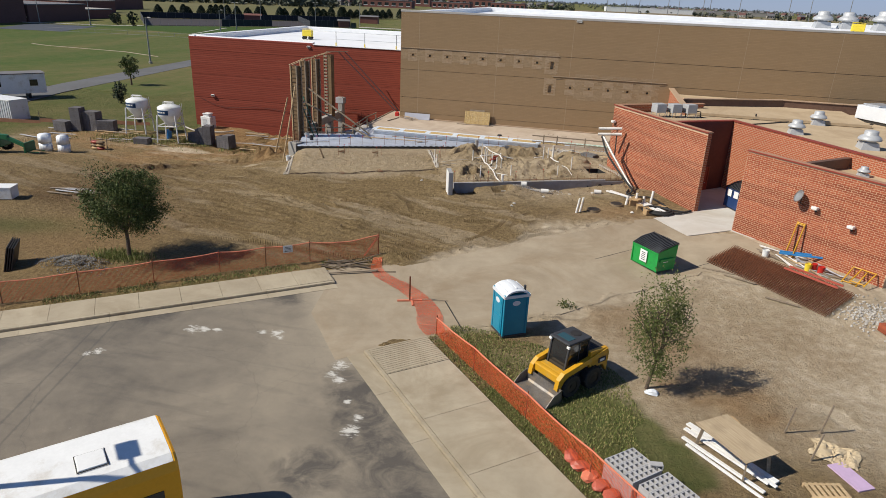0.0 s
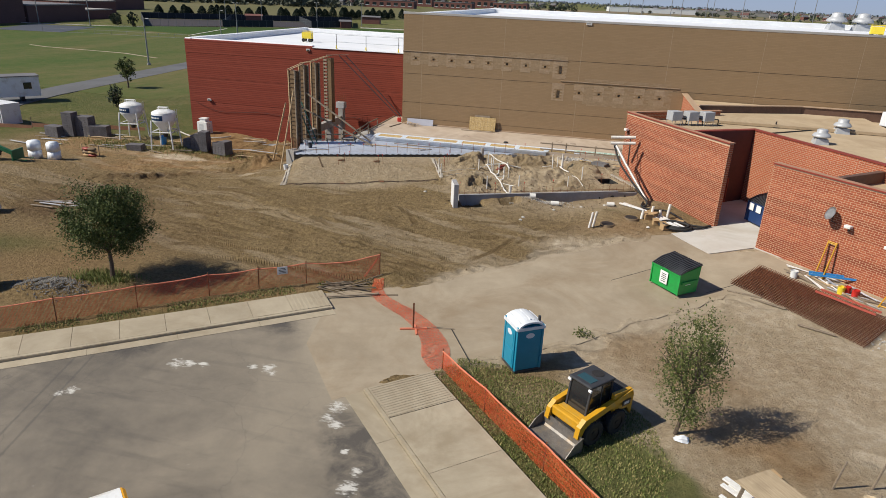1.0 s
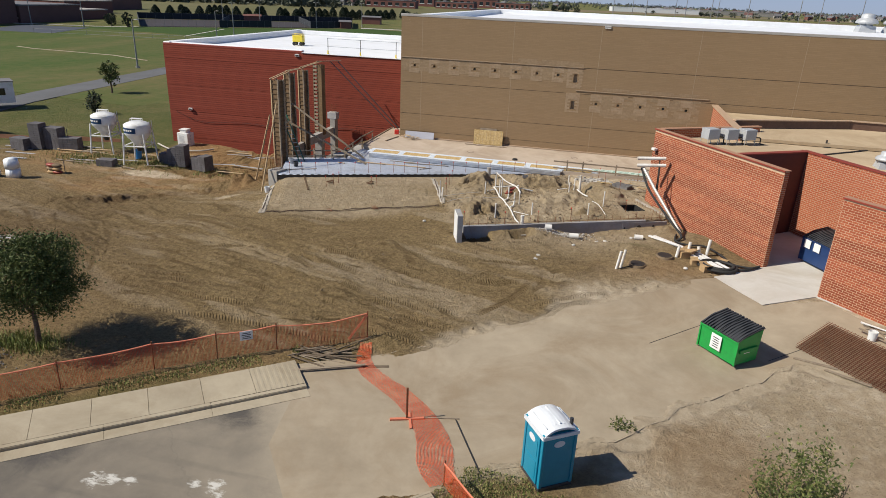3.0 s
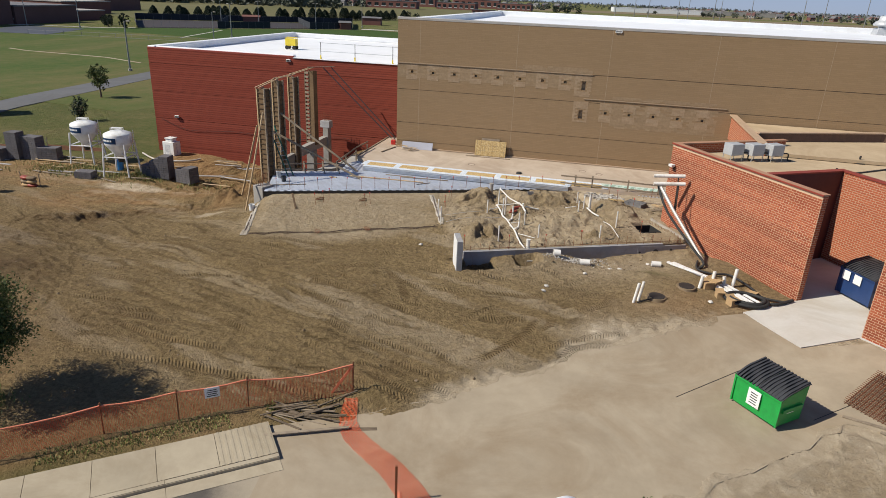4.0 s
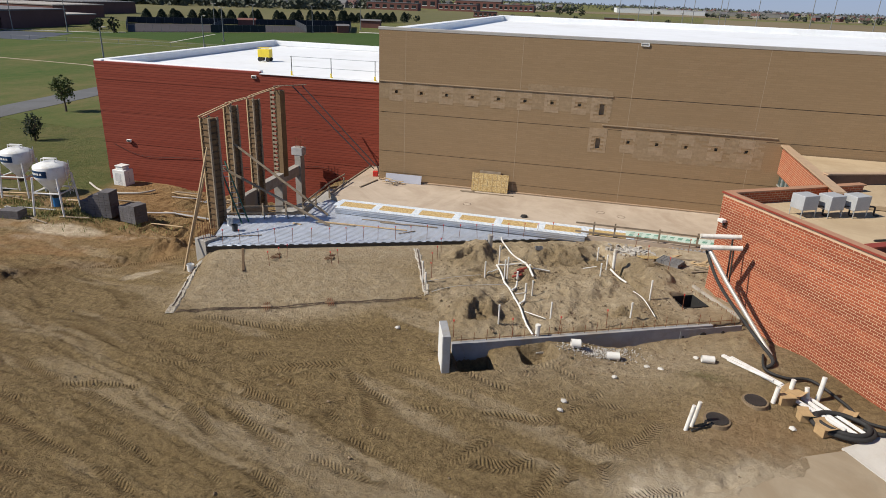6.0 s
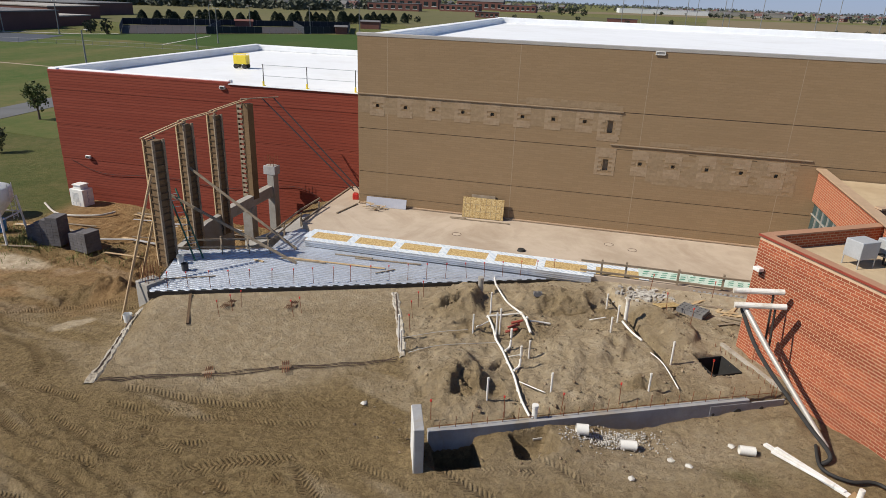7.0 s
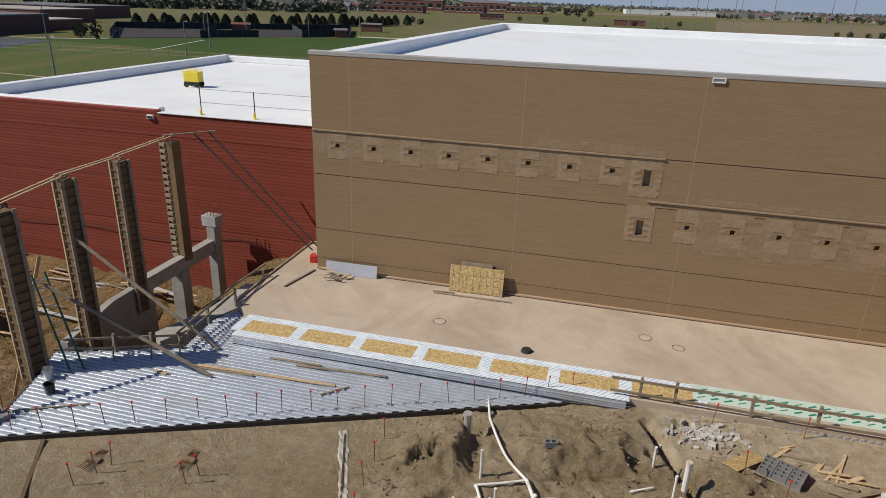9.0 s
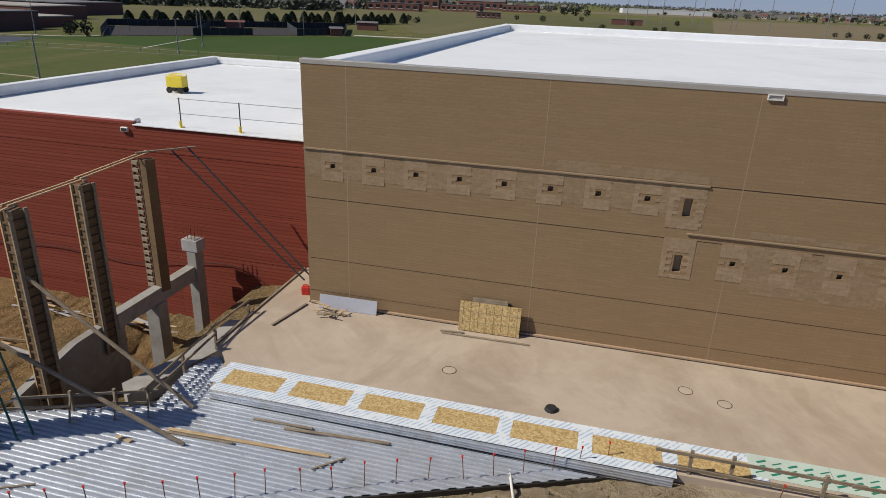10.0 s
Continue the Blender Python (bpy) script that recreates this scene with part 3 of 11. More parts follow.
def rod(bm, p, q, r, seg=8, r2=None, caps=True):
    p, q = Vector(p), Vector(q)
    d = q - p
    vs = bmesh.ops.create_cone(bm, cap_ends=caps, segments=seg, radius1=r, radius2=r if r2 is None else r2, depth=d.length)["verts"]
    k = Matrix.Translation((p + q) / 2) @ d.to_track_quat("Z", "Y").to_matrix().to_4x4()
    bmesh.ops.transform(bm, matrix=k, verts=vs)
    return bm


def beam(bm, p, q, w, h, twist=0.0):
    """A squared timber from p to q."""
    p, q = Vector(p), Vector(q)
    d = q - p
    vs = bmesh.ops.create_cube(bm, size=1.0)["verts"]
    k = Matrix.Translation((p + q) / 2) @ d.to_track_quat("X", "Z").to_matrix().to_4x4() @ Matrix.Rotation(twist, 4, 'X') @ Matrix.Diagonal((d.length, w, h, 1))
    bmesh.ops.transform(bm, matrix=k, verts=vs)
    return bm


def tube(bm, pts, r, seg=8):
    """A bent pipe or hose through points."""
    pts = [Vector(p) for p in pts]
    rings = []
    for i, p in enumerate(pts):
        d = (pts[min(i + 1, len(pts) - 1)] - pts[max(i - 1, 0)]).normalized()
        q = d.to_track_quat("Z", "Y").to_matrix()
        rings.append([bm.verts.new(p + q @ Vector((r * math.cos(2 * math.pi * k / seg), r * math.sin(2 * math.pi * k / seg), 0))) for k in range(seg)])
    for a, b in zip(rings, rings[1:]):
        for k in range(seg):
            bm.faces.new((a[k], a[(k + 1) % seg], b[(k + 1) % seg], b[k]))
    bm.faces.new(rings[0][::-1])
    bm.faces.new(rings[-1])
    return bm


def curve_pts(pts, n=8):
    """A smooth line through control points."""
    ps = [Vector(p) for p in pts]
    out = []
    for i in range(len(ps) - 1):
        a, b, c, d = ps[max(i - 1, 0)], ps[i], ps[i + 1], ps[min(i + 2, len(ps) - 1)]
        for k in range(n):
            t = k / n
            out.append(0.5 * (2 * b + (c - a) * t + (2 * a - 5 * b + 4 * c - d) * t * t + (3 * b - a - 3 * c + d) * t ** 3))
    out.append(ps[-1])
    return out


def prism(bm, poly, z0, z1):
    """A slab over a plan outline; z0 and z1 are numbers or functions of x, y."""
    f0 = z0 if callable(z0) else (lambda x, y: z0)
    f1 = z1 if callable(z1) else (lambda x, y: z1)
    lo = [bm.verts.new((x, y, f0(x, y))) for x, y in poly]
    hi = [bm.verts.new((x, y, f1(x, y))) for x, y in poly]
    n = len(poly)
    bm.faces.new(hi)
    bm.faces.new(lo[::-1])
    for i in range(n):
        bm.faces.new((lo[i], lo[(i + 1) % n], hi[(i + 1) % n], hi[i]))
    bmesh.ops.recalc_face_normals(bm, faces=bm.faces[:])
    return bm


def sheet(poly, h, thick, step=1.5, surface=gz, bumpy=0.0):
    """A paving layer over a plan outline that follows the ground."""
    bm = bm_new()
    bm.faces.new([bm.verts.new((x, y, 0)) for x, y in poly])
    xs, ys = [p[0] for p in poly], [p[1] for p in poly]
    for k, lo, hi in ((0, min(xs), max(xs)), (1, min(ys), max(ys))):
        c = lo + step
        while c < hi:
            co, no = [0, 0, 0], [0, 0, 0]
            co[k], no[k] = c, 1
            bmesh.ops.bisect_plane(bm, geom=bm.verts[:] + bm.edges[:] + bm.faces[:], plane_co=co, plane_no=no, dist=1e-5)
            c += step
    bmesh.ops.recalc_face_normals(bm, faces=bm.faces[:])
    if bm.faces and sum(f.normal.z for f in bm.faces) < 0:
        bmesh.ops.reverse_faces(bm, faces=bm.faces[:])
    top = bm.faces[:]
    ret = bmesh.ops.extrude_face_region(bm, geom=top)
    moved = {v for v in ret["geom"] if isinstance(v, bmesh.types.BMVert)}
    for v in bm.verts:
        z = surface(v.co.x, v.co.y)
        n = bumpy * noise.noise((v.co.x * 0.4, v.co.y * 0.4, 3)) if bumpy else 0
        v.co.z = z + h + n if v in moved else z + h - thick + n
    return bm


# ---- ground ----
def wobble(poly, amp, step=0.7, seed=0.0):
    out = []
    for (x0, y0), (x1, y1) in zip(poly, poly[1:] + poly[:1]):
        n = max(1, int(math.hypot(x1 - x0, y1 - y0) / step))
        for k in range(n):
            t = k / n
            x, y = x0 + (x1 - x0) * t, y0 + (y1 - y0) * t
            out.append((x + amp * noise.noise((x * 0.8, y * 0.8, seed)), y + amp * noise.noise((x * 0.8, y * 0.8, seed + 9))))
    return out


def inside(px, py, poly):
    r = np.zeros(px.shape, bool)
    j = len(poly) - 1
    for i in range(len(poly)):
        (xi, yi), (xj, yj) = poly[i], poly[j]
        hit = ((yi > py) != (yj > py)) & (px < (xj - xi) * (py - yi) / (yj - yi + 1e-12) + xi)
        r ^= hit
        j = i
    return r


def spot(x, y, cx, cy, rx, ry, yaw=0.0):
    c, s = math.cos(radians(yaw)), math.sin(radians(yaw))
    u, v = (x - cx) * c + (y - cy) * s, -(x - cx) * s + (y - cy) * c
    return np.exp(-((u / rx) ** 2 + (v / ry) ** 2))


def fields(x, y, seed, octaves):
    """Smooth value noise on arrays, from seeded sums of waves."""
    rng = np.random.RandomState(seed)
    z = np.zeros_like(x)
    for f, a, n in octaves:
        for _ in range(n):
            th, ph = rng.uniform(0, 2 * math.pi, 2)
            k = f * rng.uniform(0.7, 1.4)
            z += a * np.sin(k * (x * math.cos(th) + y * math.sin(th)) + ph) / math.sqrt(n)
    return z


def segment(x, y, ax, ay, bx, by):
    """Distance along and across a line."""
    L = math.hypot(bx - ax, by - ay)
    ux, uy = (bx - ax) / L, (by - ay) / L
    return (x - ax) * ux + (y - ay) * uy, -(x - ax) * uy + (y - ay) * ux, L


def axis(lo, hi, step, far, more=()):
    mid = np.arange(lo, hi + step / 2, step)
    grow = [step]
    while sum(grow) < far:
        grow.append(grow[-1] * 1.28)
    out = np.cumsum(grow)
    return np.concatenate([(lo - out)[::-1], mid, hi + out])


gx = axis(-46, 14, 0.09, 4200)
gy = axis(17, 61, 0.09, 4200)
GX, GY = np.meshgrid(gx, gy)
GZ = level(GX, GY)
near = smooth(-60, -48, GX) * smooth(24, 16, GX) * smooth(10, 16, GY) * smooth(66, 60, GY)
yard = near * smooth(30, 33, GY + 0.15 * (GX + 12) * (GX < -12)) * smooth(6, 2, GX)
lump = fields(GX, GY, 3, [(0.5, 0.05, 7), (1.3, 0.035, 9), (3.2, 0.022, 11), (7.5, 0.015, 13), (15, 0.011, 17)])
GZ = GZ + lump * yard * 1.0 + near * 0.25 * lump
# levelled spoil behind the stem wall, trodden, with a few churned spots
heap = smooth(-13.4, -12.2, GX + 0.42 * (GY - 53)) * smooth(2.0, 0.5, GX) * smooth(0.1, 0.9, segment(GX, GY, -9.75, 46.55, 2.45, 52.45)[1]) * smooth(61.3, 59.6, GY - 0.42 * np.clip(GX + 5, -30, 0))
heap = heap * (1 - 0.75 * smooth(-2.5, -0.5, GX) * smooth(57.5, 56, GY))
rough = fields(GX, GY, 8, [(0.9, 0.20, 9), (2.1, 0.14, 11), (5.0, 0.095, 13), (12, 0.055, 17), (24, 0.024, 19)])
crag = 1 - np.abs(fields(GX + 0.5 * rough, GY - 0.4 * rough, 61, [(2.6, 0.62, 7), (6.0, 0.40, 9), (13.0, 0.25, 11)]))
torn = np.maximum.reduce([spot(GX, GY, -10.9, 55.7, 1.3, 0.9, 20), spot(GX, GY, -8.9, 49.7, 1.3, 0.9, 15), spot(GX, GY, -7.5, 54.3, 0.8, 0.7, 0), spot(GX, GY, -5.8, 57.0, 2.4, 0.8, 20), spot(GX, GY, -2.9, 51.3, 0.9, 0.5, 20), 0.8 * spot(GX, GY, -9.6, 53.9, 1.2, 0.6, 30)])
GZ = GZ + heap * (0.10 + 0.30 * rough + 0.085 * np.clip(crag, -0.5, 1) + torn * (0.10 + 0.22 * np.clip(crag, -0.6, 1) + 0.5 * np.clip(rough, -0.2, 0.4)))
for cx, cy, rx, ry, a, yaw in ((-9.6, 57.9, 1.6, 0.7, 0.22, 25), (-5.4, 58.3, 2.2, 0.7, 0.32, 20), (-10.2, 51.6, 1.2, 0.8, 0.18, 10), (-5.4, 54.0, 1.9, 1.1, 0.16, 30),
                               (2.2, 50.9, 0.9, 0.6, 0.4, 0), (-0.4, 46.9, 1.6, 0.5, 0.22, -25), (-1.1, 55.3, 0.7, 1.6, 0.18, 22),
                               (-34.0, 56.0, 3.4, 0.6, 0.35, 8), (-30.0, 55.6, 1.6, 0.7, 0.45, 0), (-38.0, 54.0, 4.0, 0.5, 0.25, 8),
                               (-25.5, 27.2, 1.6, 1.0, 0.55, 20), (-10.3, 33.6, 1.0, 0.6, 0.35, 15)):
    GZ = GZ + a * spot(GX, GY, cx, cy, rx, ry, yaw) * (1 + 0.5 * np.clip(rough * 3, -1, 1))
# soil graded up to the front of the raised deck, and banked against the stem wall
ds, dv, dL = segment(GX, GY, -24.75, 52.4, -5.15, 60.95)
bank = smooth(-1.2, 0.6, ds) * smooth(dL + 3, dL - 1, ds) * smooth(-5.5, -0.2, dv) * smooth(2.5, 1.0, dv)
GZ = np.maximum(GZ, GZ + (0.93 + 0.15 * lump - GZ) * bank)
sand = smooth(-6.5, -3.5, GX + 0.6 * lump) * smooth(5.5, 4.5, GX) * smooth(56.3, 58.3, GY + 2 * lump) * smooth(61.5, 60.9, GY)
GZ = GZ + (1.27 + 0.12 * lump - GZ) * sand
ss, sv, sL = segment(GX, GY, -9.75, 46.55, 2.45, 52.45)
GZ = GZ - 0.55 * smooth(4.0, 9.0, ss) * smooth(sL + 2.5, sL, ss) * smooth(-3.5, -0.6, sv) * smooth(0.25, 0.05, sv)
GZ = GZ + (0.16 + 0.10 * np.sin(ss * 1.7) + 0.5 * np.clip(rough, -0.1, 0.3)) * np.exp(-((sv + 0.75) / 0.65) ** 2) * smooth(1.4, 2.4, ss) * smooth(10.5, 7.5, ss)
# hollows dug round the pipes, with steep sides
for cx, cy, rx, ry, d, yaw in ((-11.2, 55.7, 0.62, 0.34, 0.50, 30), (-10.75, 56.1, 0.34, 0.28, 0.40, 0), (-10.2, 54.35, 0.50, 0.22, 0.35, 40), (-9.15, 49.35, 0.42, 0.50, 0.55, 30), (-9.2, 50.2, 0.30, 0.45, 0.45, -10), (-8.15, 49.75, 0.40, 0.50, 0.45, 20),
                               (-8.3, 51.25, 0.14, 0.50, 0.30, -20), (-7.55, 54.25, 0.50, 0.28, 0.40, 10), (-6.1, 56.35, 1.7, 0.17, 0.38, 20), (-6.7, 56.8, 0.4, 0.16, 0.22, 10), (-3.07, 59.9, 0.40, 0.22, 0.30, 22), (-4.1, 54.85, 0.40, 0.20, 0.30, -10), (-3.8, 53.95, 0.22, 0.14, 0.25, -40),
                               (-3.35, 51.15, 0.40, 0.22, 0.30, 10), (-2.65, 51.25, 0.36, 0.26, 0.35, 10), (-7.1, 48.6, 0.20, 0.30, 0.25, 20), (-9.85, 57.5, 0.55, 0.30, 0.45, 0), (-5.6, 58.9, 0.50, 0.16, 0.22, 25), (-4.2, 57.9, 0.25, 0.22, 0.30, 0)):
    GZ = GZ - d * smooth(0.30, 0.62, spot(GX, GY, cx, cy, rx, ry, yaw) + 0.40 * np.clip(rough, -0.5, 0.5))
# churned ridge round the edge of the yard
ridge = np.maximum(spot(GX, GY, -36.5, 50.8, 6.0, 1.3, 43), spot(GX, GY, -31.0, 55.0, 3.6, 1.0, 28))
churn = np.maximum.reduce([ridge, 0.9 * spot(GX, GY, -33.5, 38.5, 5.0, 4.5, 40), 0.8 * spot(GX, GY, -36.0, 44.0, 4.0, 3.0, 30), 0.6 * spot(GX, GY, -27.5, 33.0, 4.5, 2.2, 25)])
GZ = GZ + 0.30 * ridge * (0.6 + np.clip(2.2 * rough, -0.6, 1.0)) + 0.35 * churn * np.clip(rough, -0.2, 0.5) * near
# steep-sided mounds of dug-out soil among the pipes
for cx, cy, rx, ry, a, yaw in ((-11.2, 56.4, 1.25, 1.05, 0.62, 15), (-6.3, 57.5, 2.1, 0.95, 0.55, 18), (-10.1, 50.3, 1.35, 1.15, 0.62, 20), (-4.9, 53.9, 1.9, 1.5, 0.42, 30), (-2.0, 57.4, 0.95, 0.85, 0.55, -20), (-1.15, 55.7, 0.75, 0.9, 0.45, 0),
                               (-5.9, 51.9, 1.2, 0.9, 0.32, 20), (-2.6, 52.6, 0.9, 0.7, 0.30, 30), (-11.6, 53.4, 0.8, 0.35, 0.25, 20), (-5.2, 49.9, 1.5, 0.5, 0.25, 25)):
    mound = spot(GX, GY, cx, cy, rx, ry, yaw) + 0.22 * np.clip(rough, -0.5, 0.5) * smooth(0.08, 0.3, spot(GX, GY, cx, cy, rx, ry, yaw))
    GZ = GZ + 0.62 * a * (0.5 * smooth(0.15, 0.85, mound) + 0.5 * smooth(0.36, 0.54, mound))
# deep ground between the raised deck and the red wall
deep = smooth(-42, -37, GX) * smooth(-25.3, -26.4, GX) * smooth(58.5, 62.5, GY) * smooth(78, 75, GY)
GZ = GZ + (-2.75 + 0.30 * np.clip(crag, -0.5, 1) + 0.5 * np.clip(rough, -0.3, 0.4) - GZ) * deep
# pits and trenches
for cx, cy, hx, hy, d, yaw in ((-8.72, 46.32, 0.72, 0.62, 1.05, 25.8), (-6.35, 47.42, 0.62, 0.60, 0.85, 25.8), (0.22, 53.80, 0.62, 0.62, 1.9, 28), (-3.08, 56.6, 3.45, 0.17, 0.75, -68.8)):
    c, s = math.cos(radians(yaw)), math.sin(radians(yaw))
    u, v = np.abs((GX - cx) * c + (GY - cy) * s), np.abs(-(GX - cx) * s + (GY - cy) * c)
    GZ = GZ - d * smooth(hx + 0.10, hx - 0.08, u) * smooth(hy + 0.10, hy - 0.08, v)
# the excavation beside the raised deck
GZ = GZ - 1.3 * smooth(-33, -29.5, GX) * smooth(-25.2, -26.6, GX) * smooth(56.5, 59, GY) * smooth(71.5, 69, GY)
# tread marks of machines: curved bands of slanting lugs
tracked, RUN, SIDE = np.zeros_like(GZ), np.zeros_like(GZ), np.zeros_like(GZ)
trng = random.Random(31)


def tyre_track(pts, width, deep, pitch):
    cp = curve_pts([Vector((x, y, 0)) for x, y in pts], 9)
    xs_, ys_ = [p.x for p in cp], [p.y for p in cp]
    i0, i1 = np.searchsorted(gx, [min(xs_) - 1, max(xs_) + 1])
    j0, j1 = np.searchsorted(gy, [min(ys_) - 1, max(ys_) + 1])
    X, Y = GX[j0:j1, i0:i1], GY[j0:j1, i0:i1]
    best, S, V, run = np.full(X.shape, 9.0), np.zeros(X.shape), np.zeros(X.shape), 0.0
    for a, b in zip(cp, cp[1:]):
        s_, v_, L_ = segment(X, Y, a.x, a.y, b.x, b.y)
        d_ = np.hypot(v_, np.maximum(np.maximum(-s_, s_ - L_), 0))
        m_ = d_ < best
        best = np.where(m_, d_, best)
        S, V = np.where(m_, run + np.clip(s_, 0, L_), S), np.where(m_, v_, V)
        run += L_
    half = width / 2
    fade = np.clip(0.75 + 0.5 * np.sin(S * trng.uniform(0.4, 0.9) + trng.uniform(0, 6)), 0.15, 1) * smooth(0, 0.8, S) * smooth(run, run - 0.8, S)
    on = smooth(half + 0.05, half - 0.06, best) * fade
    GZ[j0:j1, i0:i1] += -0.35 * on * deep + deep * 0.7 * fade * np.exp(-((best - half - 0.07) / 0.09) ** 2)
    near_ = best < half + 0.25
    RUN[j0:j1, i0:i1] = np.where(near_, S * 0.36 / pitch, RUN[j0:j1, i0:i1])
    SIDE[j0:j1, i0:i1] = np.where(near_, V, SIDE[j0:j1, i0:i1])
    old = tracked[j0:j1, i0:i1]
    tracked[j0:j1, i0:i1] = np.where(near_, on, old)


main = [([(-27, 36.0), (-24.0, 37.9), (-20.1, 39.5), (-15.5, 38.6), (-11.0, 36.2), (-7.5, 34.2)], 1.7), ([(-38, 49.5), (-31, 46.0), (-24.1, 42.2), (-16.9, 40.9), (-12.9, 40.0), (-7.5, 38.6)], 0),
        ([(-18.1, 41.6), (-15.0, 43.1), (-12.0, 44.8)], 0), ([(-18.4, 42.3), (-15.4, 43.9), (-12.6, 45.4)], 0), ([(-12.6, 44.0), (-11.8, 42.2), (-11.0, 40.5)], 0), ([(-14.4, 42.4), (-13.8, 41.2), (-13.2, 40.0)], 0),
        ([(-24.5, 34.5), (-20, 34.9), (-15.3, 34.7), (-10.6, 34.0)], 1.6), ([(-4.5, 43.5), (-4.5, 41.5), (-4.6, 39.5)], 0.0), ([(-4.3, 43.3), (-3.6, 41.7), (-3.2, 40.3)], 0), ([(-1.5, 44.3), (-2.6, 42.6), (-4.2, 41.6)], 0),
        ([(-9.5, 42.0), (-7.6, 42.9), (-5.6, 43.0), (-4.2, 43.6)], 0), ([(-9.0, 41.0), (-7.0, 40.4), (-5.5, 41.2)], 0), ([(-39, 47.5), (-34, 45), (-30, 41), (-27.5, 37)], 1.5), ([(-36, 43), (-32, 41.2), (-29, 38), (-27, 34.5)], 1.5),
        ([(-22, 45.6), (-18, 45.7), (-13.5, 46.6)], 0), ([(-22, 46.6), (-17, 46.9), (-12.8, 48.0)], 0), ([(-23, 44.4), (-19.5, 44.2), (-16.5, 44.6)], 0), ([(-40, 49.5), (-35, 52.2), (-29, 54.2), (-25.8, 54.6)], 1.2)]
for pts, gap in main:
    tyre_track(pts, trng.uniform(0.42, 0.52), 0.050, trng.uniform(0.125, 0.155))
    if gap:
        tyre_track([(x + gap * 0.35, y - gap * 0.93) for x, y in pts], trng.uniform(0.42, 0.52), 0.045, trng.uniform(0.125, 0.155))
for k in range(120):
    t = k / 119
    x0, y0 = -25 - 11 * t + trng.uniform(-2, 2), 36.5 + 11 * t + trng.uniform(-1.5, 1.5)
    x1, y1 = trng.uniform(-16, -6), 34.0 + 5.5 * t + trng.uniform(-0.8, 1.2)
    mx, my = (x0 + x1) / 2 + trng.uniform(-1, 1), (y0 + y1) / 2 + trng.uniform(-0.6, 1.6)
    f0, f1 = trng.uniform(0, 0.4), trng.uniform(0.6, 1.0)
    tyre_track([(x0 + (x1 - x0) * f0, y0 + (y1 - y0) * f0), (mx, my), (x0 + (x1 - x0) * f1, y0 + (y1 - y0) * f1)], trng.uniform(0.26, 0.44), trng.uniform(0.022, 0.048), trng.uniform(0.115, 0.165))
for k in range(44):
    x, y, a = trng.uniform(-43, -28.5), trng.uniform(37, 52), trng.uniform(-0.75, -0.2)
    r_, bend = trng.uniform(1.8, 4.5), trng.uniform(-0.9, 0.9)
    tyre_track([(x - r_ * math.cos(a), y - r_ * math.sin(a)), (x + bend * 0.3, y + bend), (x + r_ * math.cos(a), y + r_ * math.sin(a))], trng.uniform(0.30, 0.46), trng.uniform(0.025, 0.050), trng.uniform(0.12, 0.17))
for k in range(26):
    x, y, a = trng.uniform(-23, -2), trng.uniform(38, 46.5), trng.uniform(-0.8, 1.2)
    r_ = trng.uniform(1.2, 2.6)
    tyre_track([(x - r_ * math.cos(a), y - r_ * math.sin(a)), (x + trng.uniform(-0.4, 0.4), y + trng.uniform(-0.5, 0.5)), (x + r_ * math.cos(a), y + r_ * math.sin(a))], trng.uniform(0.28, 0.45), trng.uniform(0.020, 0.040), trng.uniform(0.13, 0.18))


def ragged(pts, amp, seed):
    """An open line with an uneven edge."""
    return wobble(pts + [pts[-1]], amp, seed=seed)[:-int(math.hypot(pts[-1][0] - pts[0][0], pts[-1][1] - pts[0][1]) / 0.7) or None]


drive = [(-12.3, 28.7), (-12.2, 29.5), (-13.2, 30.9)] + ragged([(-11.2, 31.8), (-7.9, 34.2), (-6.4, 35.4), (-2.2, 39.4), (2.6, 43.2)], 0.45, 2.0) + \
    [(4.3, 44.2), (6.1, 41.5), (9.0, 42.4), (14.4, 35.0)] + ragged([(14.0, 34.6), (6.5, 36.4), (1.5, 32.0), (-1.5, 29.2), (-5.5, 26.0)], 0.5, 5.0) + [(-6.1, 25.45), (-8.35, 23.6), (-9.3, 22.7), (-11.9, 26.2)]
on_drive = inside(GX, GY, drive)
edge_gap = np.full(GX.shape, 9.0)
for (xa, ya), (xb, yb) in zip(drive, drive[1:] + drive[:1]):
    s_, v_, L_ = segment(GX, GY, xa, ya, xb, yb)
    edge_gap = np.minimum(edge_gap, np.hypot(v_, np.maximum(np.maximum(-s_, s_ - L_), 0)))
grit = fields(GX, GY, 91, [(0.9, 0.5, 8), (2.6, 0.4, 9), (7.0, 0.25, 11)])
soft_side = 1 - np.maximum(smooth(-8.5, -10.5, GX) * smooth(32.2, 31.2, GY), np.maximum(smooth(24.6, 23.9, GY), smooth(2.4, 3.6, GX) * smooth(39.5, 41, GY)))
GZ = np.where(on_drive, np.minimum(GZ, level(GX, GY) - 0.014), GZ)
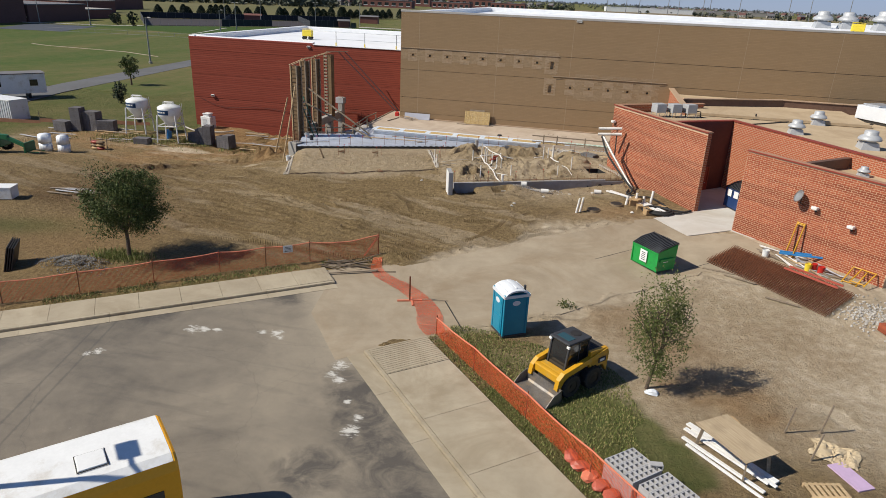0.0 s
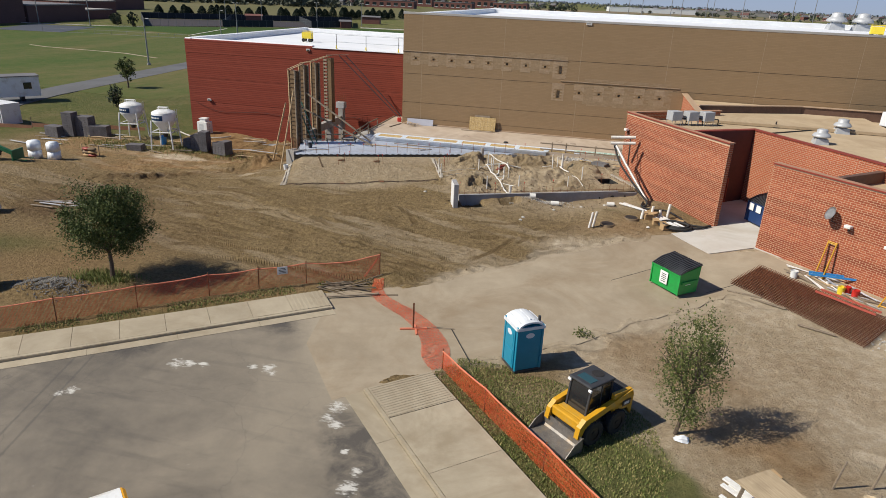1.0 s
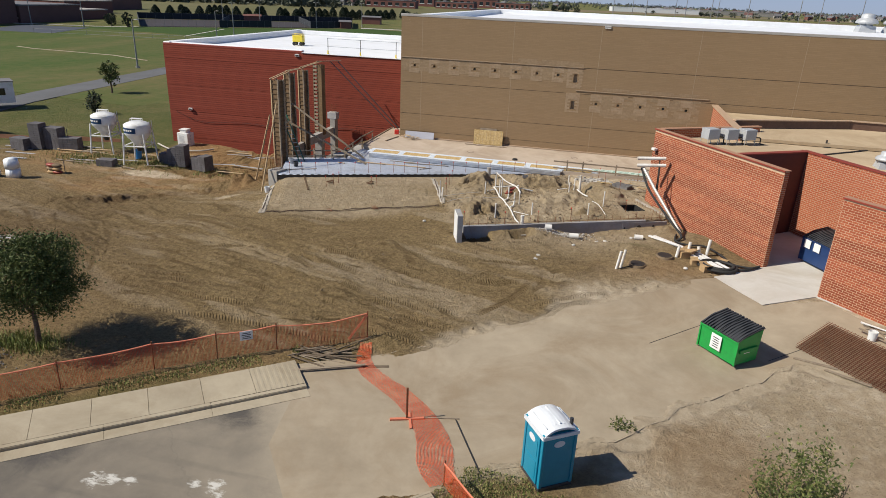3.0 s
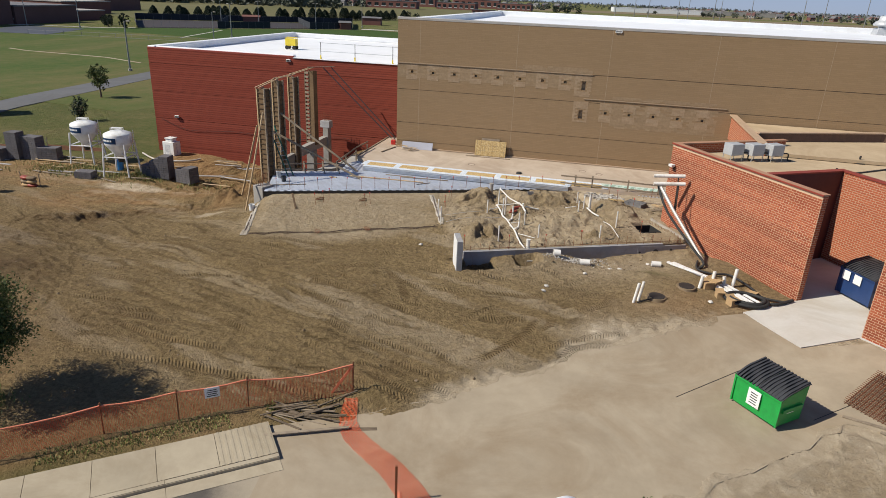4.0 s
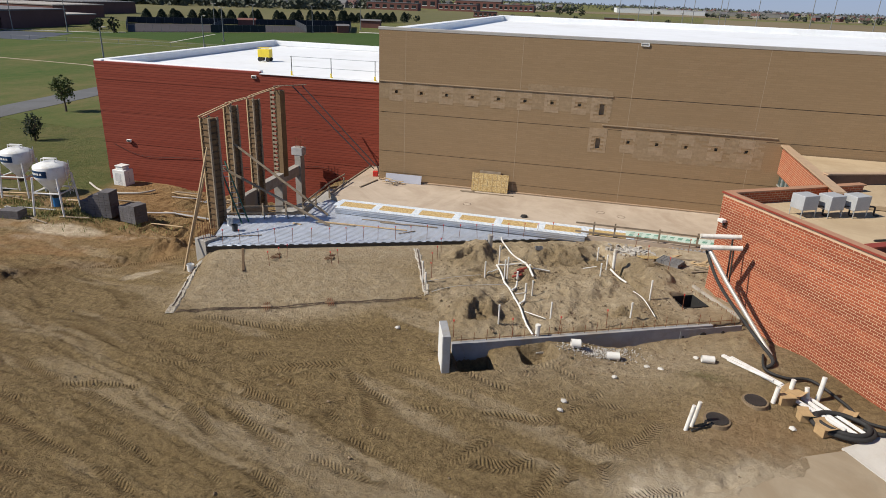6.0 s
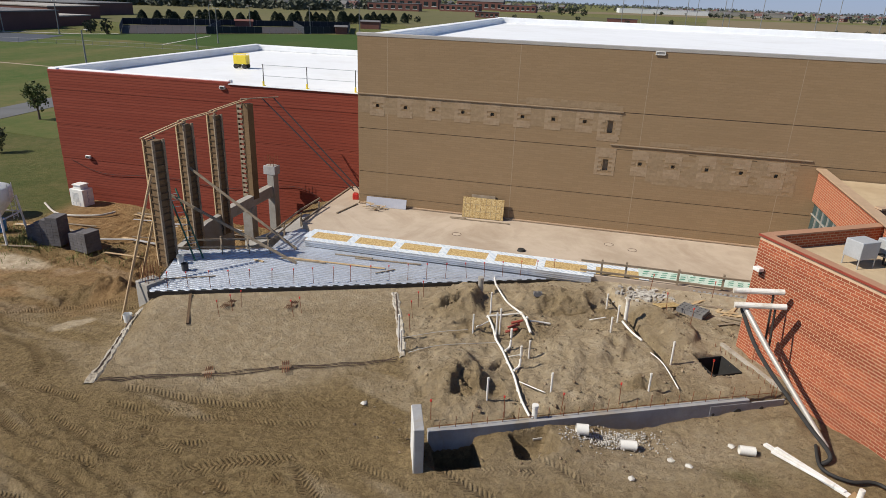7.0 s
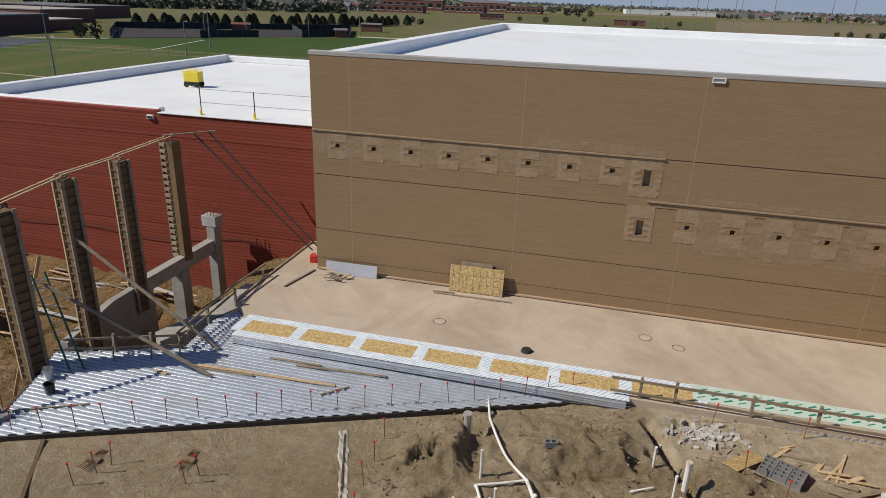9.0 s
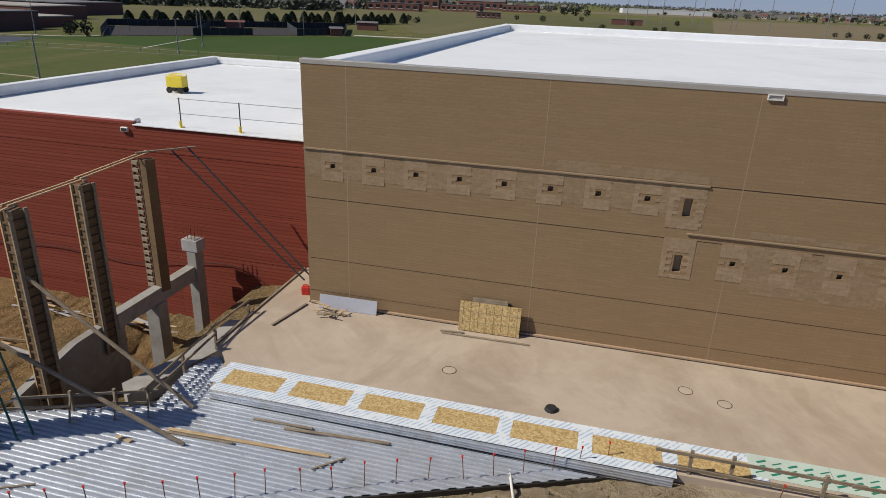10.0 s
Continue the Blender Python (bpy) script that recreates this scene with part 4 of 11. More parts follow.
# soil washed over the broken edges of the concrete
spill = on_drive & (edge_gap < 0.30 + 0.30 * grit) & (soft_side > 0.5)
GZ = np.where(spill, level(GX, GY) + 0.043, GZ)
worn = np.where(on_drive, 1.0, smooth(0.9, 0.05, edge_gap + 0.6 * grit)) * soft_side * smooth(-9.5, -7.5, GX + 0.3 * (GY - 33))
low_side = smooth(0.0, 1.5, (GX + 5.5) * 0.62 - (GY - 26.0) * 0.78 + 3.0) * smooth(16, 20, GY) * smooth(40, 37, GY) * smooth(-7, -5, GX) * smooth(15, 13, GX)
GZ = GZ + (level(GX, GY) + 0.15 * lump * smooth(30, 25, GY) - 0.006 - GZ) * low_side * ~on_drive
rag = fields(GX, GY, 21, [(0.5, 0.5, 8), (1.4, 0.35, 9), (4.0, 0.2, 11)])
clay = np.maximum.reduce([0.85 * smooth(-26, -30, GX + rag) * smooth(51, 56, GY + 1.5 * rag) * smooth(-62, -52, GX) * smooth(78, 72, GY) * smooth(-0.9, 0.5, rag),
                          0.7 * spot(GX, GY, -33, 60, 6, 3.5, 10), 0.75 * spot(GX, GY, -20, 27.2, 9, 1.3, 39) * (0.8 + 0.4 * rag), 1.1 * spot(GX, GY, 2.2, 44.3, 3.0, 1.5, 15) * (0.85 + 0.4 * rag), 0.85 * spot(GX, GY, 5.6, 24.2, 3.8, 2.8, -30) * (0.75 + 0.6 * rag), 0.72 * spot(GX, GY, 3.4, 29.0, 6.0, 2.8, -35) * (0.8 + 0.4 * rag), 0.55 * spot(GX, GY, 8.5, 30.5, 4.5, 2.8, -35) * (0.75 + 0.5 * rag),
                          0.40 * spot(GX, GY, -29, 31, 5, 4, 0), 0.13 * tracked * smooth(-0.3, 0.7, rag) * yard])
pale = np.maximum.reduce([0.95 * smooth(-3.5, 0.5, GX + 1.2 * rag) * smooth(18, 23, GY + rag) * smooth(48, 40, GY) * np.clip(0.85 + 0.2 * rag, 0, 1), 1.0 * smooth(0.1, 0.4, spot(GX, GY, 12.0, 28.0, 4.5, 2.6, -40) * (0.6 + rag)), 1.0 * smooth(0.15, 0.4, spot(GX, GY, 9.3, 24.4, 1.1, 0.8, -40) * (0.9 + rag)),
                          0.6 * smooth(0.25, 0.5, spot(GX, GY, -28.5, 51.6, 1.15, 0.75, 20) + 0.15 * rag), 0.5 * smooth(-29, -33, GX + rag) * smooth(55.5, 57.5, GY) * smooth(62.5, 60.0, GY) * smooth(0.0, 0.8, rag), 0.8 * smooth(0.2, 0.6, spot(GX, GY, -41.0, 59.4, 3.2, 1.2, 5) + 0.2 * rag), 0.52 * heap * (1 - sand) * (1 - 0.55 * np.clip(torn, 0, 1)) * np.clip(0.85 + 0.35 * rag, 0, 1), 0.50 * bank, 0.42 * smooth(0.2, 0.6, spot(GX, GY, -18.6, 50.6, 6.6, 3.4, 20)), 0.58 * spot(GX, GY, 0.4, 54.6, 3.4, 4.6, 0), 0.50 * spot(GX, GY, -1.5, 48.6, 5.5, 2.6, 24), 0.30 * spot(GX, GY, -6.0, 46.6, 3.5, 1.5, 24), 0.75 * sand, 0.32 * yard * (1 - 0.8 * tracked) * (0.65 + 0.35 * smooth(-24, -13, GX)) * smooth(0.10, 0.50, fields(GX * 0.20 + GY * 0.07, GY * 1.3 + GX * 0.45, 44, [(0.8, 0.40, 9), (2.2, 0.34, 11), (5.0, 0.22, 13)]))])
pale = pale * (1 - 0.8 * np.clip(1.3 * clay, 0, 1) * smooth(-4, 0, GX) * smooth(50, 46, GY))
verge = spot(GX, GY, -19.5, 26.3, 9.5, 0.75, 39)
turf = np.maximum.reduce([smooth(-44.5, -47, GX + 0.6 * rag) * smooth(64.5, 67, GY + 0.8 * rag), smooth(-60, -66, GX + rag) * smooth(46, 50, GY), smooth(90, 96, GY),
                          smooth(-70, -74, GX), smooth(40, 60, GX) * 1.0, smooth(-60, -90, GY) * 1.0,
                          0.55 * verge * smooth(-0.5, 0.4, rag), 0.9 * spot(GX, GY, -24.2, 29.2, 1.3, 0.6, 20), 0.75 * spot(GX, GY, -34, 31, 5, 1.5, 15),
                          0.95 * smooth(0.24, 0.44, spot(GX, GY, 0.6, 20.6, 4.2, 3.0, -45) + 0.26 * rag) * smooth(27.5, 25, GY), 0.7 * spot(GX, GY, -4.2, 25.0, 2.2, 0.8, -45),
                          0.8 * spot(GX, GY, -45.5, 62.0, 6.0, 1.6, 0) * smooth(-0.6, 0.4, rag), 0.55 * spot(GX, GY, 0.2, 47.5, 0.9, 0.5, 0)])
nx, ny = len(gx), len(gy)
me = bpy.data.meshes.new("ground")
idx = np.arange(nx * ny).reshape(ny, nx)
quads = np.stack([idx[:-1, :-1], idx[:-1, 1:], idx[1:, 1:], idx[1:, :-1]], -1).reshape(-1, 4)
me.vertices.add(nx * ny)
me.vertices.foreach_set("co", np.stack([GX, GY, GZ], -1).ravel())
me.loops.add(quads.size)
me.loops.foreach_set("vertex_index", quads.ravel())
me.polygons.add(len(quads))
me.polygons.foreach_set("loop_start", np.arange(0, quads.size, 4))
me.update()
soil = me.color_attributes.new("soil", 'FLOAT_COLOR', 'POINT')
soil.data.foreach_set("color", np.stack([np.clip(clay, 0, 1), np.clip(pale, 0, 1), np.clip(turf, 0, 1), np.clip(0.9 * worn * (1 - 0.8 * np.clip(clay, 0, 1) * smooth(-1, 1, GX) * smooth(41, 43, GY)), 0, 1)], -1).ravel())
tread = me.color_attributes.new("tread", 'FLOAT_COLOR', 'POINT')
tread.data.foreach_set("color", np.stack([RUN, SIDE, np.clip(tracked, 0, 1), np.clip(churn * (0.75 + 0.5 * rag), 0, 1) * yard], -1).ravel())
me.polygons.foreach_set("use_smooth", np.ones(len(quads), bool))
me.materials.append(M_EARTH)
ground = tagged(new("ground", me), "churned brown soil with tyre tracks, clay patches and grass", "ground", kind="structure")


def gtop(x, y):
    """Height of the finished soil surface."""
    i = int(np.clip(np.searchsorted(gx, x), 1, nx - 1))
    j = int(np.clip(np.searchsorted(gy, y), 1, ny - 1))
    return float(GZ[j - 1:j + 1, i - 1:i + 1].max())


# ---- paving ----
lot = [(-11.86, 29.05), (-11.3, 26.2), (-8.6, 23.2), (-7.3, 21.7), (-3.2, 17.0), (10.3, 1.7), (2, -30), (-60, -30), (-60, -9.0), (-35.75, 10.2)]
tagged(finish("road", sheet(lot, 0.03, 0.12, 4), M_ASPHALT), "dusty grey asphalt parking lot with white chalky stains", "road", kind="structure")
tagged(finish("pavement", sheet(drive, 0.034, 0.12, 1.0), M_DRIVE), "dusty tan concrete driveway between kerb and brick building", "pavement", kind="structure")
pad = [(4.25, 44.3), (6.1, 41.55), (8.75, 42.85), (11.0, 40.5), (14.2, 43.7), (9.4, 51.6), (5.5, 49.25), (7.15, 46.2)]
tagged(finish("pavement", sheet(pad, 0.05, 0.12, 2.0), M_NEWCON), "pale freshly poured concrete pad at the recessed entrance", "pavement", kind="structure")


def strip(a, b, off0, off1):
    """A quadrilateral beside the line a-b, between two distances to its left."""
    L = math.hypot(b[0] - a[0], b[1] - a[1])
    nxx, nyy = -(b[1] - a[1]) / L, (b[0] - a[0]) / L
    return [(a[0] + nxx * off0, a[1] + nyy * off0), (b[0] + nxx * off0, b[1] + nyy * off0), (b[0] + nxx * off1, b[1] + nyy * off1), (a[0] + nxx * off1, a[1] + nyy * off1)]


def slabs(a, b, off0, off1, n, h, name, label, ribbed=()):
    walk_ = tagged(new(name), label, "sidewalk", kind="structure")
    for k in range(n):
        t0, t1 = k / n, (k + 1) / n
        L = math.hypot(b[0] - a[0], b[1] - a[1])
        e = 0.007 / L
        p = (a[0] + (b[0] - a[0]) * (t0 + e), a[1] + (b[1] - a[1]) * (t0 + e))
        q = (a[0] + (b[0] - a[0]) * (t1 - e), a[1] + (b[1] - a[1]) * (t1 - e))
        bm = bm_new()
        prism(bm, strip(p, q, off0, off1), -0.1, h)
        if k in ribbed:
            d = Vector((q[0] - p[0], q[1] - p[1])).normalized()
            m_ = int((q[0] - p[0]) ** 2 + (q[1] - p[1]) ** 2) and 9
            for i in range(m_):
                f = (i + 0.5) / m_
                c = (p[0] + (q[0] - p[0]) * f, p[1] + (q[1] - p[1]) * f)
                prism(bm, strip((c[0] - d.x * 0.045, c[1] - d.y * 0.045), (c[0] + d.x * 0.045, c[1] + d.y * 0.045), off0, off1), h, h + 0.010)
        part("paving_slab", bm, M_WALK, walk_)
    return walk_


# walk and kerb along the far side of the lot
wb = (-12.06, 29.48)
slabs((-36.0, 10.5), wb, 0.22, 1.95, 17, 0.15, "pavement", "pale concrete sidewalk with scored joints beside the fence", ribbed=(16,))
kerb = tagged(new("kerb"), "weathered concrete kerb and gutter round the lot", "kerb", kind="structure")
for k in range(9):
    t0, t1 = k / 9, (k + 1) / 9
    p = (-36 + (wb[0] + 36) * t0, 10.5 + (wb[1] - 10.5) * t0)
    q = (-36 + (wb[0] + 36) * (t1 - 0.0003), 10.5 + (wb[1] - 10.5) * (t1 - 0.0003))
    bm = bm_new()
    prism(bm, strip(p, q, 0.0, 0.21), -0.1, 0.16 if k < 8 else 0.15)
    prism(bm, strip(p, q, -0.55, -0.004), -0.1, 0.045)
    bmesh.ops.bevel(bm, geom=[e for e in bm.edges if e.calc_length() > 1], offset=0.02, segments=2, affect='EDGES')
    part("kerb_stone", bm, M_WALK, kerb)
# walk and kerb on the near side
ka, kb = (-8.4, 23.57), (9.5, 3.22)
slabs((-7.05, 22.04), (9.3, 3.45), 0.16, 2.85, 8, 0.15, "pavement", "pale concrete sidewalk with scored joints beside the orange fence")
ribs = tagged(new("pavement"), "ribbed concrete ramp at the end of the sidewalk", "ramp", kind="structure")
bm = bm_new()
rp = strip((-8.4, 23.57), (-7.07, 22.06), 0.16, 2.85)
prism(bm, rp, -0.1, lambda x, y: 0.15)
for i in range(14):
    f = (i + 0.5) / 14
    c = (-8.4 + 1.33 * f, 23.57 - 1.51 * f)
    prism(bm, strip((c[0] - 0.03, c[1] + 0.033), (c[0] + 0.03, c[1] - 0.033), 0.16, 2.85), 0.06, lambda x, y: 0.160)
part("paving_slab", bm, M_WALK, ribs)
for k in range(9):
    t0, t1 = k / 9, (k + 1) / 9 - 0.0004
    p = (ka[0] + (kb[0] - ka[0]) * t0, ka[1] + (kb[1] - ka[1]) * t0)
    q = (ka[0] + (kb[0] - ka[0]) * t1, ka[1] + (kb[1] - ka[1]) * t1)
    bm = bm_new()
    prism(bm, strip(p, q, 0.0, 0.155), -0.1, 0.155)
    prism(bm, strip(p, q, -0.75, -0.004), -0.1, 0.045)
    bmesh.ops.bevel(bm, geom=[e for e in bm.edges if e.calc_length() > 1], offset=0.02, segments=2, affect='EDGES')
    part("kerb_stone", bm, M_WALK, kerb)


# ---- the large halls ----
M_BEDJOINT = plain("bed_joint", (0.13, 0.088, 0.055), 0.8, 0.0, 0.12, 2)
M_SEALANT = plain("tan_sealant", (0.315, 0.232, 0.148), 0.7, 0.0, 0.12, 2)
M_LEDGE = plain("tan_ledge", (0.30, 0.215, 0.135), 0.8, 0.0, 0.12, 2)
def pierced(bm, x0, x1, z0, z1, y, thick, holes=()):
    """A wall face in the plane y with rectangular openings through it."""
    xs = sorted({x0, x1, *[v for h in holes for v in h[:2]]})
    zs = sorted({z0, z1, *[v for h in holes for v in h[2:]]})
    for xa, xb in zip(xs, xs[1:]):
        for za, zb in zip(zs, zs[1:]):
            mx, mz = (xa + xb) / 2, (za + zb) / 2
            if any(h[0] < mx < h[1] and h[2] < mz < h[3] for h in holes):
                continue
            box(bm, mx, y + thick / 2, za, xb - xa, thick, zb - za)


WALLY, TANL, TANTOP = 67.96, -20.4, 12.18
upper = [(-19.11 + 1.815 * k - 0.10, -19.11 + 1.815 * k + 0.10, 7.87, 8.07) for k in range(8)] + [(-5.1, -4.8, 7.42, 8.12)]
lower = [(-3.0 + 1.835 * k - 0.10, -3.0 + 1.835 * k + 0.10, 5.67, 5.87) for k in range(5)] + [(-5.1, -4.8, 5.18, 5.88)]
bm = bm_new()
bands = [(-3.5, 1.46), (1.50, 2.10), (2.13, 3.68), (3.72, 6.49), (6.53, 8.62), (8.67, 12.06)]
joints = [TANL, -18.47, -10.42, -3.18, 4.6, 12.4, 20.2, 28.0, 35.8, 43.6, 60.0]
for za, zb in bands:
    for xa, xb in zip(joints, joints[1:]):
        hs = [h for h in upper + lower if za < h[2] < zb and xa < (h[0] + h[1]) / 2 < xb]
        pierced(bm, xa + (0.018 if xa > TANL else 0), xb - 0.018, za, zb, WALLY, 0.25, hs)
hall = tagged(finish("wall_north", bm, M_TANWALL), "tall tan block wall with sealed joints and small square sockets", "wall", kind="structure")
for za, zb in zip(bands, bands[1:]):
    bm = bm_new()
    box(bm, (TANL + 60) / 2, WALLY + 0.05, za[1] - 0.01, 79.9 - 0.2, 0.06, zb[0] - za[1] + 0.02)
    part("joint_sealant", bm, M_BEDJOINT, hall, "brown joint between two lifts of block")
for xj in joints[1:-1]:
    bm = bm_new()
    box(bm, xj, WALLY + 0.02, 1.5, 0.036, 0.044, 10.55)
    part("joint_sealant", bm, M_SEALANT, hall, "pale vertical joint sealant")
bm = bm_new()
box(bm, (TANL + 60) / 2, WALLY + 0.34, -3.5, 80.2, 0.16, 15.3)
box(bm, TANL + 0.15, (WALLY + 118) / 2 + 0.15, -3.5, 0.3, 118 - WALLY - 0.35, 15.6)
box(bm, (TANL + 60) / 2, 118, -3.5, 80.4, 0.3, 15.6)
tagged(finish("wall_north_backing", bm, M_TANMORTAR), "mortar backing of the tan block hall", "wall", kind="structure")
bm = bm_new()
box(bm, (TANL + 60) / 2, (WALLY + 118) / 2, 11.30, 79.6, 118 - WALLY - 0.6, 0.2)
tagged(finish("roof_hall", bm, M_MEMBRANE), "bright white membrane roof of the tan hall", "roof", kind="structure")
bm = bm_new()
box(bm, (TANL + 60) / 2, WALLY + 0.19, 12.06, 80.5, 0.42, 0.20, bevel=0.02)
coping = tagged(finish("trim", bm, M_COPING), "grey metal coping along the tan wall", "coping", kind="structure")
bm = bm_new()
box(bm, TANL + 0.45, (WALLY + 118) / 2, 11.4, 0.9, 118 - WALLY, 0.72, bevel=0.08)
box(bm, (TANL + 60) / 2, 117.7, 11.4, 80.0, 0.7, 0.78, bevel=0.08)
box(bm, (TANL + 60) / 2, WALLY + 0.75, 11.4, 80, 0.7, 0.74, bevel=0.1)
tagged(finish("trim_parapet", bm, M_MEMBRANE), "white membrane-wrapped parapet of the hall roof", "parapet", kind="structure")
# ledges over the two socket rows
bm = bm_new()
box(bm, (-20.4 - 4.29) / 2, WALLY - 0.03, 8.62, 16.1, 0.07, 0.07, bevel=0.01)
tagged(finish("trim_ledge", bm, M_LEDGE), "thin tan ledge above the upper row of sockets", "ledge", kind="structure")
bm = bm_new()
box(bm, (-4.81 + 6.0) / 2, WALLY - 0.03, 6.74, 10.8, 0.07, 0.07, bevel=0.01)
tagged(finish("trim_ledge", bm, M_LEDGE), "thin tan ledge above the lower row of sockets", "ledge", kind="structure")
bm = bm_new()
box(bm, 20, WALLY - 0.05, 1.50, 80.6, 0.10, 0.10, bevel=0.01)
box(bm, 20, WALLY - 0.08, 1.40, 80.6, 0.16, 0.10, bevel=0.01)
tagged(finish("baseboard", bm, M_TANCAP), "pale ledge strip at the foot of the tan wall", "ledge", kind="structure")

REDY, REDL, REDTOP = 71.74, -47.3, 8.27
bm = bm_new()
for za, zb in ((-3.5, -1.55), (-1.52, 1.25), (1.28, 3.95), (3.98, 6.65), (6.68, 8.0)):
    box(bm, (REDL + TANL) / 2, REDY + 0.15, za, TANL - REDL, 0.3, zb - za)
tagged(finish("wall_west", bm, M_REDWALL), "dark red split-face block wall with grooved courses", "wall", kind="structure")
bm = bm_new()
box(bm, (REDL + TANL) / 2 + 0.05, REDY + 0.4, -3.5, TANL - REDL - 0.2, 0.19, 11.5)
box(bm, REDL + 0.15, (REDY + 103.4) / 2 + 0.3, -3.5, 0.3, 103.4 - REDY - 0.6, 11.5)
box(bm, (REDL + TANL) / 2, 103.4, -3.5, TANL - REDL, 0.3, 11.5)
tagged(finish("wall_west_backing", bm, M_REDCAP), "dark red block side of the low hall", "wall", kind="structure")
bm = bm_new()
box(bm, (REDL + TANL) / 2, (REDY + 103.4) / 2, 7.45, TANL - REDL - 0.4, 103.4 - REDY - 0.4, 0.15)
tagged(finish("roof_low", bm, M_MEMBRANE), "bright white membrane roof of the red hall", "roof", kind="structure")
bm = bm_new()
box(bm, REDL + 0.4, (REDY + 103.4) / 2, 7.6, 0.8, 103.4 - REDY - 0.1, 0.68, bevel=0.08)
box(bm, (REDL + TANL) / 2, 103.1, 7.6, TANL - REDL, 0.7, 0.62, bevel=0.08)
box(bm, (REDL - 31.8) / 2, REDY + 0.55, 7.6, 15.4, 0.5, 0.66, bevel=0.08)
box(bm, (-31.9 + TANL) / 2, REDY + 0.55, 7.6, 11.3, 0.6, 0.44, bevel=0.08)
tagged(finish("trim_parapet", bm, M_MEMBRANE), "white membrane-wrapped parapet of the low roof", "parapet", kind="structure")
bm = bm_new()
box(bm, (REDL - 31.8) / 2, REDY + 0.17, 8.0, 15.5, 0.36, 0.17, bevel=0.015)
tagged(finish("trim", bm, M_REDCAP), "dark red metal coping of the low hall", "coping", kind="structure")
bm = bm_new()
box(bm, (-31.8 + TANL) / 2, REDY + 0.12, 8.0, 11.3, 0.40, 0.06, bevel=0.01)
tagged(finish("trim", bm, M_MEMBRANE), "white membrane edge where the coping is off", "coping", kind="structure")

# ---- slab and raised metal deck ----
SLAB = 1.5
slab_poly = [(-20.45, 67.9), (-20.45, 71.5), (-22.2, 71.5), (-22.2, 63.2), (-21.25, 62.35), (-20.72, 60.35), (14.0, 60.9), (14.0, 67.9)]
bm = bm_new()
prism(bm, slab_poly, 0.2, SLAB)
tagged(finish("floor_slab", bm, M_SLAB), "dusty buff concrete floor slab at the foot of the tan wall", "floor", kind="structure")


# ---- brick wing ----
M_UPSTAND_AND_SHADE = plain("brown_flashing_and_shade", (0.135, 0.075, 0.050), 0.7, 0.0, 0.25, 0.7, 0.1, grime=(0.20, 0.125, 0.085))
AX, AY, AYAW = 1.13, 55.5, -58.7
WING = pose(AX, AY, 0, 0, 0, AYAW)


def wing(u, v, z=0.0):
    return WING @ Vector((u, v, z))


def bricks_on(name, parent, m, length, z0, z1, bw, bh, material, backing, cut=None, proud=0.0045, close=None, joint=0.014, part_name="brick"):
    """Face brick in running bond on the plane y = 0 of m, each one with its own edges; close(u, z) picks the pieces that are objects of their own."""
    shared = {}
    verts, faces = [], []
    rng = random.Random(5)
    z, row, single = z0, 0, 0
    while z + bh <= z1 + 1e-6:
        u = -bw / 2 if row % 2 else 0.0
        while u < length - 1e-6:
            a, b = max(u, 0) + joint / 2, min(u + bw, length) - joint / 2
            u += bw
            if b - a < 0.03 or (cut and cut((a + b) / 2, z + bh / 2)):
                continue
            d = proud + rng.uniform(-0.0015, 0.0015)
            w, h = round(b - a, 3), bh - joint
            if close and single < 300 and close((a + b) / 2, z):
                if w not in shared:
                    bm_ = bm_new()
                    box(bm_, 0, 0.011, -h / 2, w, 0.03, h)
                    bmesh.ops.bevel(bm_, geom=bm_.edges[:], offset=0.003, segments=1, affect='EDGES')
                    me_ = bpy.data.meshes.new(part_name)
                    bm_.to_mesh(me_)
                    bm_.free()
                    me_.materials.append(material)
                    shared[w] = me_
                ob = new(part_name, shared[w])
                ob.parent = parent
                ob.matrix_parent_inverse = parent.matrix_basis.inverted()
                ob.matrix_basis = m @ Matrix.Translation(((a + b) / 2, -d + 0.004, z + bh / 2))
                single += 1
                continue
            i = len(verts)
            for yy in (0.0, -d):
                for uu, zz in ((a, z + joint / 2), (b, z + joint / 2), (b, z + bh - joint / 2), (a, z + bh - joint / 2)):
                    verts.append((uu, yy, zz))
            faces += [(i + 4, i + 5, i + 6, i + 7), (i, i + 1, i + 5, i + 4), (i + 1, i + 2, i + 6, i + 5), (i + 2, i + 3, i + 7, i + 6), (i + 3, i, i + 4, i + 7)]
        z += bh
        row += 1
    me_ = bpy.data.meshes.new(name)
    me_.from_pydata(verts, [], faces)
    me_.materials.append(material)
    ob = new(name, me_)
    ob.parent = parent
    ob.matrix_parent_inverse = parent.matrix_basis.inverted()
    ob.matrix_basis = m
    return tagged(ob, kind="stuff")


def turned(ob_, m):
    """Turn a wall's own axes so that its length runs along its x."""
    ob_.data.transform(Matrix.Rotation(radians(-90), 4, 'Z'))
    ob_.matrix_basis = m @ Matrix.Rotation(radians(90), 4, 'Z')
    return ob_


WTOP = 6.22
bm = bm_new()
box(bm, 5.55, 0.15, 0.2, 11.1, 0.3, WTOP - 0.2)
wall_ab = tagged(finish("wall_brick_north", bm, M_MORTAR), "orange-red brick wall with pale mortar joints", "wall", kind="structure")
wall_ab.matrix_basis = WING
bm = bm_new()
box(bm, 0.15, 4.3, 0.2, 0.3, 8.0, WTOP - 0.2)
ob = tagged(finish("wall_brick_end", bm, M_BRICKBACK), "orange-red brick end wall of the wing", "wall", kind="structure")
turned(ob, WING)
